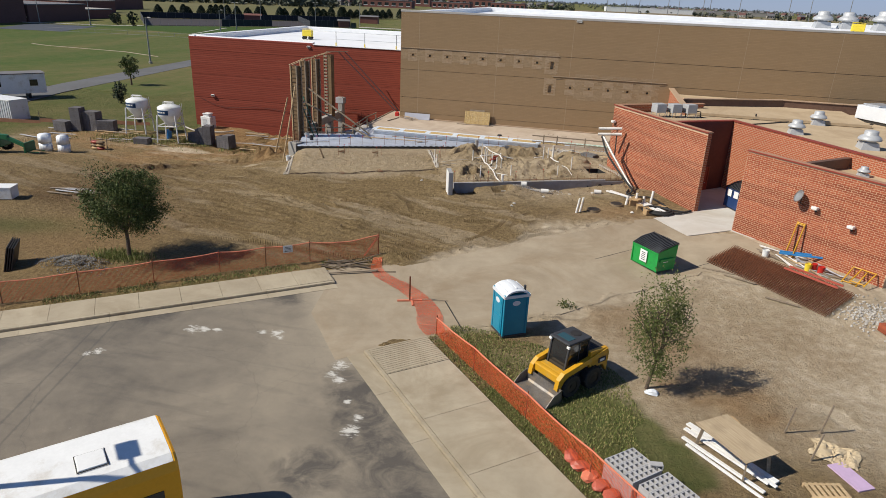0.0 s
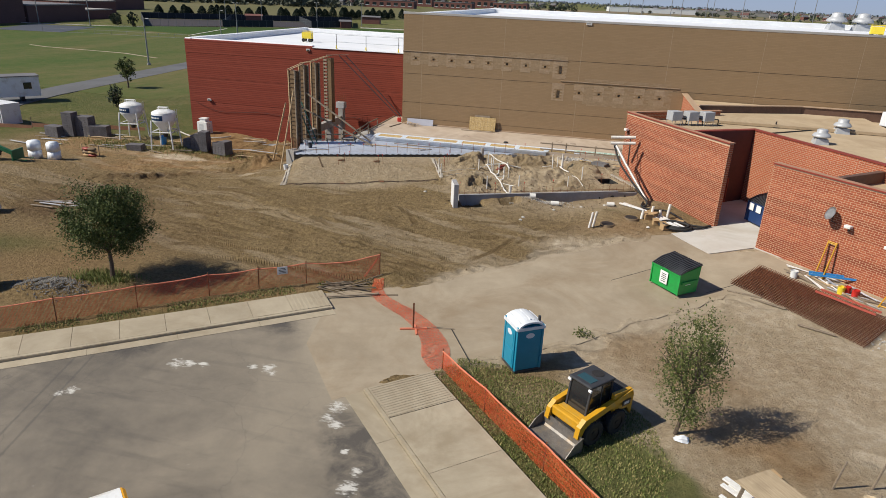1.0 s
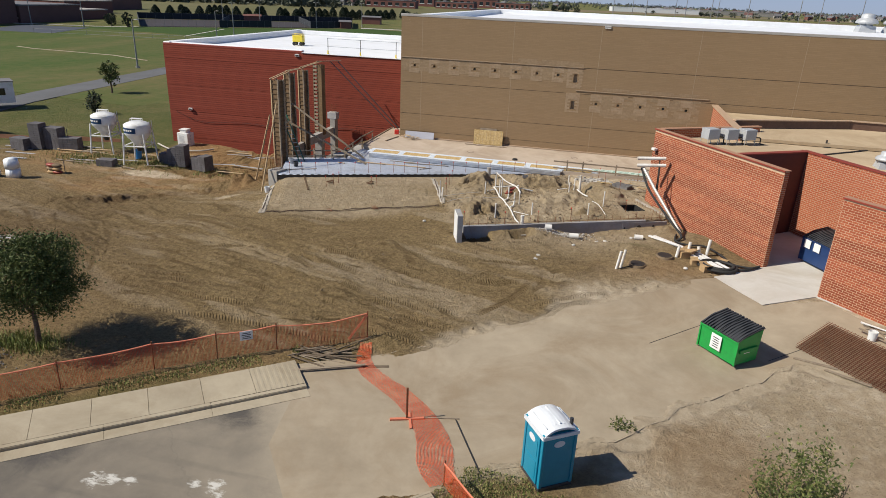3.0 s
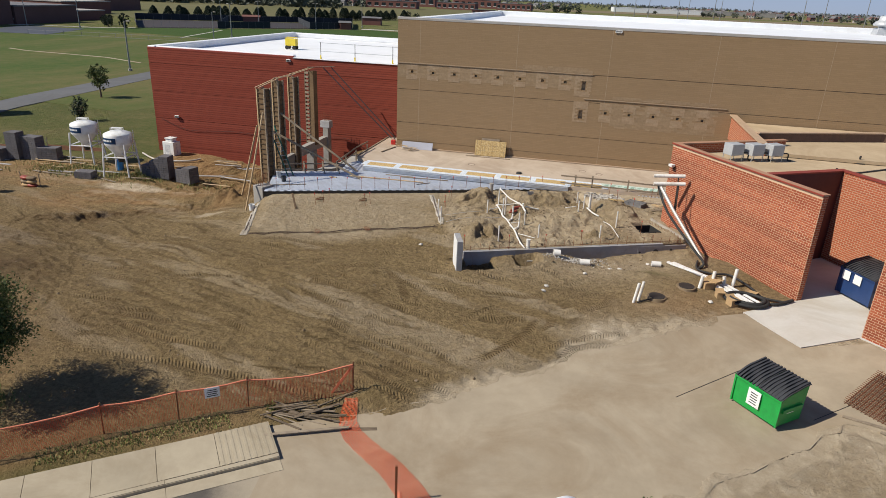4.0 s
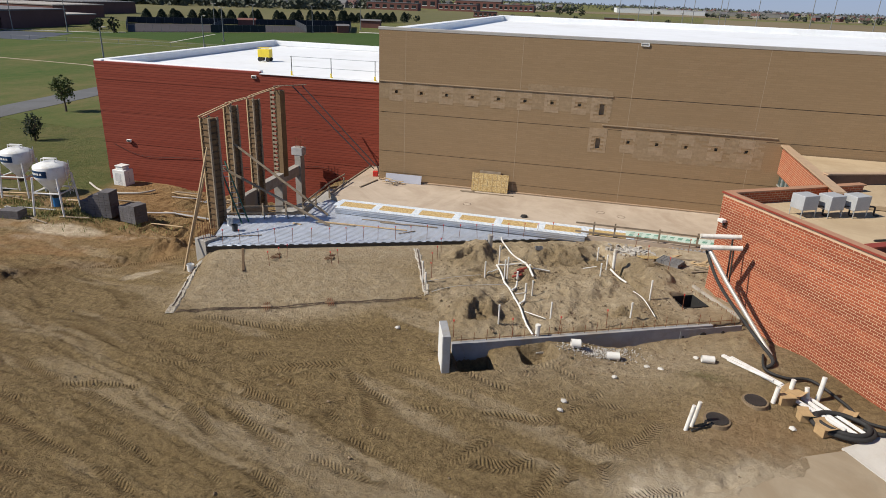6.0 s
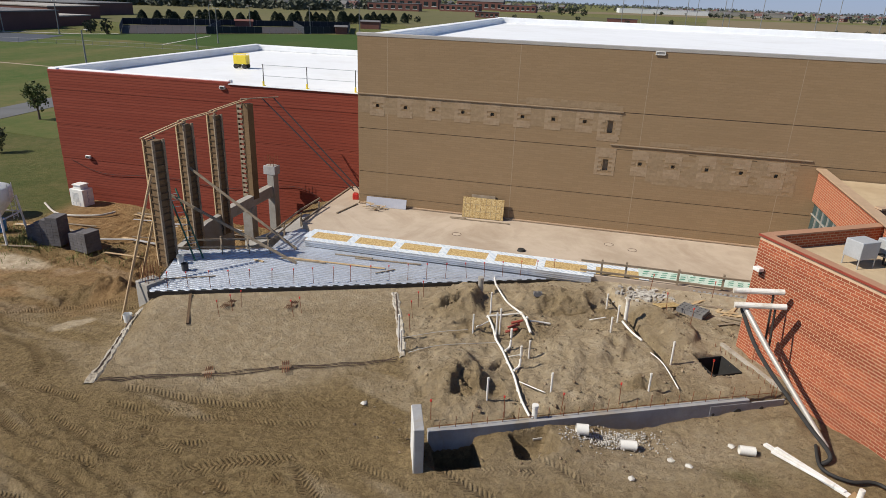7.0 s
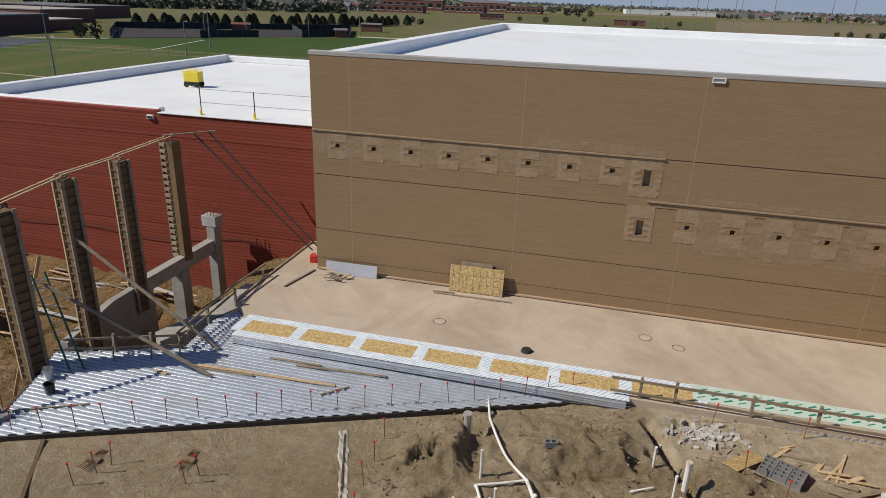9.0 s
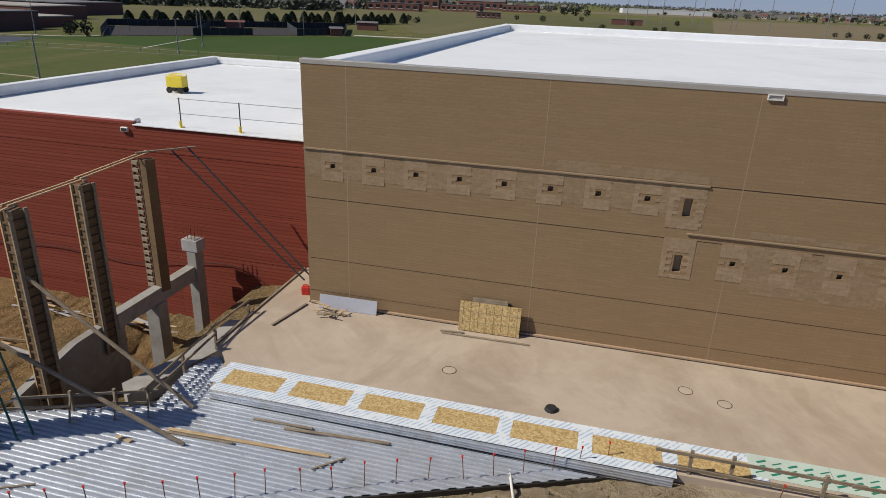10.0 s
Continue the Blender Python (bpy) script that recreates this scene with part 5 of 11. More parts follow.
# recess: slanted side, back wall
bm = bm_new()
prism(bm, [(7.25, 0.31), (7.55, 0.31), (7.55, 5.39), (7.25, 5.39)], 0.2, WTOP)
# this side is plain dark maroon, without a brick pattern
ob = tagged(finish("wall_recess_side", bm, plain("dark_maroon", (0.090, 0.024, 0.019), 0.6, 0.0, 0.2, 0.8, 0.1)), "dark maroon wall inside the recess", "wall", kind="structure")
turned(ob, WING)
bm = bm_new()
prism(bm, [(7.56, 5.09), (24, 5.09), (24, 5.39), (7.56, 5.39)], 0.2, WTOP)
ob = tagged(finish("wall_brick_recess", bm, M_BRICKBACK), "orange-red brick walls round the shaded recess", "wall", kind="structure")
ob.matrix_basis = WING
CX, CY, CYAW = 8.82, 42.9, -49.0
CBLOCK = pose(CX, CY, 0, 0, 0, CYAW)
CTOP = 5.92
bm = bm_new()
box(bm, 4.6, 0.15, 0.2, 9.2, 0.3, CTOP - 0.2)
wall_c = tagged(finish("wall_brick_south", bm, M_MORTAR), "orange-red brick wall with pale mortar beside the steel mesh", "wall", kind="structure")
wall_c.matrix_basis = CBLOCK
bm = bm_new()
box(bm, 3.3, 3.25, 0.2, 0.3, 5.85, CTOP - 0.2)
# dark brown over brick: this side's shade is put into the colour
ob = tagged(finish("wall_brick_side", bm, M_UPSTAND_AND_SHADE), "brick side wall of the low block, its shade painted dark brown", "wall", kind="structure")
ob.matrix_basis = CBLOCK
# roofs
bm = bm_new()
prism(bm, [(0.3, 0.3), (7.24, 0.32), (7.24, 5.4), (26, 5.4), (26, 22), (0.3, 22)], 5.45, 5.66)
ob = tagged(finish("roof_wing", bm, M_GRAVELROOF), "flat tan gravel roof of the brick wing", "roof", kind="structure")
ob.matrix_basis = WING
bm = bm_new()
prism(bm, [(3.46, 0.31), (9.2, 0.31), (9.2, 7.0), (3.46, 6.0)], 5.0, 5.3)
ob = tagged(finish("roof_low_block", bm, M_GRAVELROOF), "flat tan roof of the low brick block", "roof", kind="structure")
ob.matrix_basis = CBLOCK
# copings
for poly, mm, zz, mt, lab in (([(-0.05, -0.07), (11.16, -0.07), (11.16, -0.016), (-0.05, -0.016)], WING, WTOP - 0.02, M_REDCAP, "thin dark red drip edge on the brick wing"),
                              ([(-0.05, 0.0), (11.16, 0.0), (11.16, 0.36), (-0.05, 0.36)], WING, WTOP, M_BRICKCAP, "tan-brown metal cap on the brick wing"),
                              ([(-0.05, -0.07), (9.3, -0.07), (9.3, -0.016), (-0.05, -0.016)], CBLOCK, CTOP - 0.02, M_REDCAP, "thin dark red drip edge on the low block"),
                              ([(-0.05, 0.0), (9.3, 0.0), (9.3, 0.36), (-0.05, 0.36)], CBLOCK, CTOP, M_BRICKCAP, "tan-brown metal cap on the low block")):
    bm = bm_new()
    prism(bm, poly, zz, zz + 0.07 if mt is M_REDCAP else zz + 0.06)
    ob = tagged(finish("trim", bm, mt), lab, "coping", kind="structure")
    ob.matrix_basis = mm
bm = bm_new()
prism(bm, [(-0.05, 0.37), (0.36, 0.37), (0.36, 8.4), (-0.05, 8.4)], WTOP, WTOP + 0.07)
ob = tagged(finish("trim", bm, M_BRICKCAP), "tan-brown metal cap on the wing's end wall", "coping", kind="structure")
ob.matrix_basis = WING
bm = bm_new()
prism(bm, [(7.2, 5.04), (24, 5.04), (24, 5.42), (7.2, 5.42)], WTOP + 0.003, WTOP + 0.07)
prism(bm, [(7.2, 0.37), (7.6, 0.37), (7.6, 5.03), (7.2, 5.03)], WTOP + 0.003, WTOP + 0.07)
ob = tagged(finish("trim", bm, M_REDCAP), "dark red coping along the recess walls", "coping", kind="structure")
ob.matrix_basis = WING

# the far wing that meets the tan wall, with its window band
bm = bm_new()
box(bm, 6.55, 62.4, 1.3, 0.3, 11.0, 0.55)
box(bm, 6.55, 62.4, 4.60, 0.3, 11.0, 1.75)
box(bm, 6.55, 58.7, 1.85, 0.3, 3.6, 2.75)
ob = tagged(finish("wall_brick_east", bm, M_BRICKBACK), "orange-red brick wall above a band of windows", "wall", kind="structure")
turned(ob, Matrix.Identity(4))
bm = bm_new()
box(bm, 6.50, 62.4, 6.35, 0.5, 11.1, 0.08)
tagged(finish("trim", bm, M_TANCAP), "tan metal cap on the far wing", "coping", kind="structure")
bm = bm_new()
box(bm, 13.5, 62.4, 5.7, 13.4, 10.9, 0.2)
tagged(finish("roof_far_wing", bm, M_GRAVELROOF), "flat tan gravel roof of the far wing", "roof", kind="structure")
win = tagged(new("window_1"), "teal glass window band in white frames", "window", kind="structure")
for k in range(8):
    y = 60.96 + 0.92 * k
    bm = bm_new()
    box(bm, 6.57, y, 1.88, 0.02, 0.86, 2.70)
    part("pane", bm, M_GLASSTEAL, win)
    bm = bm_new()
    box(bm, 6.53, y - 0.46, 1.86, 0.07, 0.05, 2.73)
    part("mullion", bm, M_COPING, win)
for z in (1.86, 3.85, 4.54):
    bm = bm_new()
    box(bm, 6.53, 64.2, z, 0.07, 7.36, 0.05)
    part("window_frame", bm, M_COPING, win)
# upstand across the roofs
bm = bm_new()
beam(bm, (6.75, 60.3, 6.05), (15.3, 64.0, 6.05), 0.25, 0.8)
beam(bm, (15.3, 64.05, 6.05), (26.0, 64.0, 6.05), 0.25, 0.8)
tagged(finish("wall_upstand", bm, M_UPSTAND_AND_SHADE), "dark brown upstand wall across the gravel roofs", "wall", kind="structure")
bm = bm_new()
beam(bm, (6.75, 60.3, 6.49), (15.3, 64.0, 6.49), 0.4, 0.07)
beam(bm, (15.3, 64.05, 6.49), (26.0, 64.0, 6.49), 0.4, 0.07)
tagged(finish("trim", bm, M_TANCAP), "tan cap of the roof upstand", "coping", kind="structure")
door = tagged(new("door_1"), "dark metal door in the shaded recess", "door", kind="structure")
door.matrix_basis = WING @ Matrix.Translation((7.60, 3.1, 0.80)) @ Matrix.Rotation(radians(90), 4, 'Z')
bm = bm_new()
box(bm, 0, 0.02, 0, 1.0, 0.06, 2.1)
part("door_leaf", bm, M_REDCAP, door)
bm = bm_new()
for sx in (-0.55, 0.55):
    box(bm, sx, 0.01, 0, 0.08, 0.1, 2.18)
box(bm, 0, 0.01, 2.11, 1.18, 0.1, 0.08)
part("door_frame", bm, M_REDCAP, door)
bm = bm_new()
rod(bm, (0.38, -0.02, 1.0), (0.38, -0.08, 1.0), 0.02)
rod(bm, (0.38, -0.08, 1.0), (0.26, -0.08, 1.0), 0.015)
part("door_handle", bm, M_STEEL, door)


# ---- raised deck and its works ----
DECK = 1.12
deck_poly = [(-25.0, 52.7), (-4.9, 61.2), (-4.9, 60.33), (-20.72, 60.30), (-21.25, 62.33), (-22.16, 63.1), (-22.57, 61.8), (-22.33, 59.45), (-26.85, 57.6), (-26.12, 56.08), (-25.3, 53.78)]


def deck_mesh():
    """Ribbed sheet: ribs run along x, 0.2 m apart, cut to the deck's outline strip by strip."""
    bm = bm_new()

    def spans(y):
        cuts = []
        for (xa, ya), (xb, yb) in zip(deck_poly, deck_poly[1:] + deck_poly[:1]):
            if (ya > y) != (yb > y):
                cuts.append(xa + (xb - xa) * (y - ya) / (yb - ya))
        cuts.sort()
        return list(zip(cuts[::2], cuts[1::2]))

    prof = []
    y = 52.72
    while y < 62.9:
        prof += [(y, 0.0), (y + 0.085, 0.0), (y + 0.10, 0.045), (y + 0.185, 0.045)]
        y += 0.2
    for (ya, za), (yb, zb) in zip(prof, prof[1:]):
        for (l0, r0), (l1, r1) in zip(spans(ya), spans(yb)):
            vs = [(l0, ya, DECK + za), (r0, ya, DECK + za), (r1, yb, DECK + zb), (l1, yb, DECK + zb)]
            top = [bm.verts.new(v) for v in vs]
            bot = [bm.verts.new((v[0], v[1], v[2] - 0.012)) for v in vs]
            bm.faces.new(top)
            bm.faces.new(bot[::-1])
            for k in (1, 3):
                bm.faces.new((bot[k], bot[(k + 1) % 4], top[(k + 1) % 4], top[k]))
    bmesh.ops.remove_doubles(bm, verts=bm.verts[:], dist=0.0005)
    return bm


tagged(finish("floor_deck", deck_mesh(), M_DECK), "ribbed galvanised metal deck laid ready for concrete", "deck", kind="structure")
# dark closure along the deck's free edge
bm = bm_new()
beam(bm, (-25.0, 52.68, DECK - 0.16), (-4.9, 61.2, DECK - 0.16), 0.10, 0.30)
beam(bm, (-25.02, 52.7, DECK - 0.16), (-26.17, 56.08, DECK - 0.16), 0.10, 0.30)
beam(bm, (-26.17, 56.08, DECK - 0.16), (-26.87, 57.6, DECK - 0.16), 0.10, 0.30)
tagged(finish("trim_deck", bm, M_STEELDARK), "dark steel edge angle under the metal deck", "steel angle", kind="structure")
bm = bm_new()
prism(bm, [(-24.85, 52.9), (-6.0, 61.15), (-6.0, 60.6), (-20.8, 60.4), (-21.4, 62.1), (-22.3, 61.7), (-22.2, 59.35), (-26.6, 57.5), (-26.0, 56.1)], -2.0, DECK - 0.05)
tagged(finish("wall_deck_base", bm, M_STEM), "grey concrete wall below the metal deck", "wall", kind="structure")

# sheathing strip at the slab's edge: boards framed in taped membrane
row = tagged(new("sheathing_strip"), "strand boards taped with white membrane on the slab edge", "sheathing")
xs = [-21.0 + 2.63 * k for k in range(8)]
bm = bm_new()
box(bm, (-21.0 - 2.6) / 2, 62.02, SLAB + 0.004, 18.35, 0.42, 0.015)
part("membrane", bm, M_TAPE, row, "white printed membrane tape")
bm = bm_new()
box(bm, (-20.72 - 4.9) / 2, 60.62, SLAB + 0.004, 15.82, 0.46, 0.015)
part("membrane", bm, M_TAPE, row, "white printed membrane tape")
bm = bm_new()
box(bm, (-20.7 - 5.0) / 2, 60.338, DECK + 0.05, 15.7, 0.02, SLAB - DECK - 0.04)
for k in range(3):
    box(bm, (-20.7 - 5.0) / 2, 60.316, DECK + 0.09 + (SLAB - DECK - 0.1) * k / 3, 15.68, 0.03, 0.035)
part("upturn", bm, M_DECK, row, "ribbed galvanised upturn")
for k in range(8):
    bm = bm_new()
    box(bm, xs[k] + 0.18, 61.32, SLAB + 0.008, 0.46, 0.98, 0.014)
    part("membrane", bm, M_TAPE, row, "white printed membrane tape")
for k in range(7):
    bm = bm_new()
    box(bm, xs[k] + 1.5, 61.33, SLAB + 0.002, 2.2, 0.97, 0.016)
    part("strand_board", bm, M_OSB, row, "yellow strand board")
mint = tagged(new("sheathing_board"), "mint green sheathing boards with dark green print", "sheathing")
for k in range(5):
    bm = bm_new()
    box(bm, -1.45 + 2.44 * k, 61.75, SLAB + 0.004, 2.42, 1.1, 0.02)
    part("board", bm, M_MINT, mint)
for k in range(26):
    x = -2.4 + 0.46 * k
    for j in range(3):
        bm = bm_new()
        beam(bm, (x + 0.06 * j - 0.12, 61.38 + 0.26 * j, SLAB + 0.027), (x + 0.06 * j + 0.17, 61.54 + 0.26 * j, SLAB + 0.027), 0.085 if (k + j) % 3 else 0.05, 0.003)
        part("print_bar", bm, M_GREENINK, mint)
# ribbed edge of the far deck below the mint boards
bm = bm_new()
for k in range(46):
    box(bm, -4.9 + 0.245 * k, 60.95, 1.30, 0.12, 0.55, 0.07)
box(bm, 0.6, 60.98, 1.24, 11.2, 0.6, 0.05)
tagged(finish("floor_deck_edge", bm, M_DECK), "galvanised deck edge along the slab", "deck", kind="structure")


def guard_rail():
    ob = thing("guard_rail", pose(0, 0, 0), "rough timber guard rail on steel posts at the slab edge", "guard rail")
    for x, y in ((-4.55, 60.75), (-3.35, 60.82), (-0.85, 60.72), (1.25, 60.75), (3.6, 60.8)):
        bm = bm_new()
        box(bm, x, y, 1.2, 0.10, 0.10, 1.15)
        part("post", bm, M_OLDWOOD, ob)
    for z in (1.70, 2.22):
        bm = bm_new()
        beam(bm, (-5.6, 60.70, z), (0.2, 60.70, z - 0.02), 0.05, 0.10)
        part("rail", bm, M_OLDWOOD, ob)
        bm = bm_new()
        beam(bm, (-0.2, 60.66, z - 0.03), (6.0, 60.70, z - 0.02), 0.05, 0.10)
        part("rail", bm, M_OLDWOOD, ob)
    return ob


guard_rail()




stake_proto = thing("rebar_stake", pose(0, 0, -50), "thin rebar stake with an orange safety cap", "rebar stake", "capped rebar stakes")
bm = bm_new()
rod(bm, (0, 0, -0.1), (0, 0, 0.78), 0.014, 6)
part("bar", bm, M_RUST, stake_proto)
bm = bm_new()
rod(bm, (0, 0, 0.76), (0, 0, 0.82), 0.030, 8, 0.020)
box(bm, 0, 0, 0.82, 0.065, 0.065, 0.015)
part("cap", bm, M_RED, stake_proto, "orange plastic cap")
rng = random.Random(4)
first = True
spots = []
for k in range(21):
    t = (k + 0.5) / 21
    spots.append((-24.75 + 18.3 * t + rng.uniform(-0.1, 0.1), 53.05 + 8.0 * t, DECK + 0.04))
for x, y in ((-20.4, 53.0), (-20.6, 52.6), (-20.9, 52.0), (-17.6, 53.4), (-17.8, 53.0), (-12.75, 56.6), (-12.7, 55.5), (-12.65, 54.4), (-12.4, 53.2), (-12.3, 51.6), (-1.6, 57.3), (-0.6, 56.6), (-0.2, 52.6), (-3.6, 50.3),
             (-9.9, 47.4), (-7.5, 48.4), (-5.6, 49.1), (1.6, 54.4), (-2.1, 60.3), (0.8, 60.3)):
    spots.append((x, y, gtop(x, y)))
for x, y, z in spots:
    m_ = pose(x, y, z, rng.uniform(-5, 5), rng.uniform(-5, 5), rng.uniform(0, 90))
    if first:
        stake_proto.matrix_basis = m_
        first = False
    else:
        copy_thing(stake_proto, m_)


def column_form(x, y, z0, z1, w, d):
    """Ply column form with timber corner studs and closely set clamps."""
    ob = thing("column_form", pose(x, y, z0, 0, 0, -16), "tall plywood column form with timber studs and steel clamps", "column form", "column forms in a row")
    h = z1 - z0
    bm = bm_new()
    box(bm, 0, 0, 0, w, d, h)
    part("plywood_box", bm, M_FORMPLY, ob)
    for sx in (-1, 1):
        for sy in (-1, 1):
            bm = bm_new()
            box(bm, sx * (w / 2 + 0.05), sy * (d / 2 + 0.02), 0, 0.09, 0.13, h + 0.05)
            part("stud", bm, M_WOOD if sx < 0 and sy < 0 else M_OLDWOOD, ob)
    n = int(h / 0.36)
    for k in range(n):
        z = 0.25 + k * 0.36
        bm = bm_new()
        for sy in (-1, 1):
            box(bm, 0, sy * (d / 2 + 0.035), z, w + 0.15, 0.05, 0.06)
        for sx in (-1, 1):
            box(bm, sx * (w / 2 + 0.05), 0, z + 0.09, 0.05, d + 0.15, 0.06)
        part("clamp", bm, M_CLAMP, ob)
    return ob


column_form(-26.62, 56.42, 0.75, 7.40, 0.58, 0.56)
column_form(-27.5, 60.2, -2.6, 7.47, 0.48, 0.50)
column_form(-28.05, 63.95, -0.2, 7.32, 0.47, 0.50)
# the last one stands stripped on two sides: a ladder of clamps
f4 = thing("column_form", pose(-28.25, 67.75, 1.02, 0, 0, -16), "half-stripped column form, pale clamps showing like rungs", "column form", "column forms in a row")
bm = bm_new()
box(bm, 0.22, 0.1, 0, 0.42, 0.5, 6.45)
part("plywood_box", bm, M_FORMPLY, f4)
for sx in (-0.52, -0.04):
    bm = bm_new()
    box(bm, sx, -0.1, 0, 0.09, 0.14, 6.5)
    part("stud", bm, M_CLAMP, f4)
for k in range(19):
    bm = bm_new()
    box(bm, -0.28, -0.12, 0.15 + 0.335 * k, 0.40, 0.20, 0.16)
    part("clamp", bm, M_OLDWOOD, f4, "pale clamp block")

# raking beam, piers and wall below the forms
bm = bm_new()
vs = [(-28.4, 71.0, 1.28), (-28.4, 64.5, 1.28), (-28.4, 64.5, 0.58), (-28.4, 71.0, 0.50)]
a = [bm.verts.new(v) for v in vs]
b = [bm.verts.new((v[0] + 0.5, v[1], v[2])) for v in vs]
bm.faces.new(a)
bm.faces.new(b[::-1])
for i in range(4):
    bm.faces.new((a[i], a[(i + 1) % 4], b[(i + 1) % 4], b[i]))
bmesh.ops.recalc_face_normals(bm, faces=bm.faces[:])
rk = thing("grade_beam", pose(0, 0, 0), "grey concrete grade beam on square piers with a wing wall", "concrete beam")
part("beam", bm, M_CAST, rk)
bm = bm_new()
vs = [(-28.35, 64.9, 1.12), (-28.35, 62.2, 1.08), (-28.35, 59.3, 0.45), (-28.35, 59.3, -3.2), (-28.35, 64.9, -3.2)]
a = [bm.verts.new(v) for v in vs]
b = [bm.verts.new((v[0] + 0.36, v[1], v[2])) for v in vs]
bm.faces.new(a)
bm.faces.new(b[::-1])
for i in range(5):
    bm.faces.new((a[i], a[(i + 1) % 5], b[(i + 1) % 5], b[i]))
bmesh.ops.recalc_face_normals(bm, faces=bm.faces[:])
part("wing_wall", bm, M_CAST, rk)
for y, top in ((67.3, 0.56),):
    bm = bm_new()
    box(bm, -28.15, y, -3.2, 0.7, 0.7, top + 3.2, bevel=0.02)
    part("pier", bm, M_CAST, rk)
colm = thing("concrete_column", pose(-28.0, 70.45, -2.2, 0, 0, -5), "grey concrete column with corbel and projecting rebar", "column")
bm = bm_new()
box(bm, 0, 0, -1.0, 0.55, 0.6, 5.95, bevel=0.02)
part("shaft", bm, M_CAST, colm)
bm = bm_new()
box(bm, -0.05, 0, 4.30, 0.95, 0.66, 0.62, bevel=0.02)
part("corbel", bm, M_LTCMU, colm)
for k in range(8):
    bm = bm_new()
    rod(bm, (-0.4 + 0.11 * k, -0.2 + 0.4 * (k % 2), 4.9), (-0.42 + 0.115 * k, -0.2 + 0.4 * (k % 2), 5.55 + 0.1 * (k % 3)), 0.016, 6)
    part("rebar", bm, M_RUST, colm)
landing = thing("concrete_ledge", pose(0, 0, 0), "narrow concrete ledge beside the slab above the excavation", "ledge")
bm = bm_new()
prism(bm, [(-23.9, 60.0), (-23.0, 62.4), (-22.42, 64.3), (-22.42, 66.6), (-23.6, 66.3), (-23.75, 63.2), (-24.6, 60.6)], -2.4, 0.86)
part("ledge", bm, M_CAST, landing)
gate_ = thing("concrete_pier", pose(-25.5, 53.5, -1.25, 0, 0, -20), "square concrete pier with upright rebar", "pier")
bm = bm_new()
box(bm, 0, 0, 0, 0.95, 0.95, 2.55, bevel=0.03)
part("block", bm, M_CAST, gate_)
for i in range(4):
    for j in range(3):
        bm = bm_new()
        rod(bm, (-0.33 + 0.22 * i, -0.3 + 0.3 * j, 2.5), (-0.33 + 0.225 * i, -0.3 + 0.31 * j, 3.35 + 0.12 * ((i + j) % 3)), 0.014, 6)
        part("rebar", bm, M_RUST, gate_)


def timber(p, q, w, h, label, mat_=None, name="timber_plank", cat="plank", group="", twist=0.0):
    p, q = Vector(p), Vector(q)
    bm = bm_new()
    beam(bm, p - p, q - p, w, h, twist)
    bmesh.ops.bevel(bm, geom=bm.edges[:], offset=0.006, segments=1, affect='EDGES')
    ob = finish(name, bm, mat_ or M_WOOD)
    ob.matrix_basis = Matrix.Translation(p)
    return tagged(ob, label, cat, group)


timber((-27.25, 59.95, 5.1), (-20.88, 59.64, DECK + 0.10), 0.07, 0.14, "weathered timber raking brace from column form to deck", M_OLDWOOD, "timber_brace", "brace")
timber((-26.9, 57.5, 4.3), (-20.0, 57.83, DECK + 0.10), 0.07, 0.14, "weathered timber raking brace footed on the metal deck", M_OLDWOOD, "timber_brace", "brace")
timber((-26.3, 55.55, 5.9), (-26.0, 51.9, gtop(-25.92, 51.75) - 0.03), 0.06, 0.16, "pale timber prop leaning on the first column form", M_WOOD, "timber_brace", "brace")
timber((-29.3, 60.0, 4.0), (-30.2, 58.2, gtop(-30.2, 58.2)), 0.06, 0.14, "pale timber prop behind the forms", M_WOOD, "timber_brace", "brace")
for dx in (-0.12, 0.14):
    timber((-26.95 + dx, 56.1, 7.50), (-27.65 + dx, 60.4, 7.62), 0.09, 0.04, "pale timber tie across the tops of the forms", M_WOOD, "timber_tie", "plank", "ties on the forms")
    timber((-27.6 + dx, 60.0, 7.66), (-28.15 + dx, 64.25, 7.52), 0.09, 0.04, "pale timber tie across the tops of the forms", M_WOOD, "timber_tie", "plank", "ties on the forms")
    timber((-28.15 + dx, 63.85, 7.57), (-28.25 + dx, 68.3, 7.72), 0.09, 0.04, "pale timber tie across the tops of the forms", M_WOOD, "timber_tie", "plank", "ties on the forms")
timber((-28.4, 67.6, 7.76), (-26.9, 69.9, 7.71), 0.12, 0.05, "grey timber outrigger on the last form", M_OLDWOOD, "timber_tie", "plank", "ties on the forms")
for k in range(2):
    bm = bm_new()
    rod(bm, (-27.6 + 0.5 * k, 69.0 + 0.6 * k, 7.66), (-21.25 + 0.25 * k, 69.2 + 0.35 * k, 1.9), 0.045, 6)
    tagged(finish("guy_cable", bm, M_BLACKPLASTIC), "dark steel guy cable from form top to slab corner", "cable", "guy cables")
# green ladder against the first form
lad = thing("ladder", pose(0, 0, 0), "green fibreglass ladder leaning on a column form", "ladder")
pA, pB = Vector((-25.0, 56.75, DECK + 0.05)), Vector((-26.75, 57.5, 4.6))
side = Vector((0.5, 0.75, 0)).normalized() * 0.22
M_LADDER = plain("ladder_green", (0.02, 0.12, 0.085), 0.5, 0, 0.15, 3)
for s_ in (-1, 1):
    bm = bm_new()
    beam(bm, pA + side * s_, pB + side * s_, 0.05, 0.09)
    part("rail", bm, M_LADDER, lad)
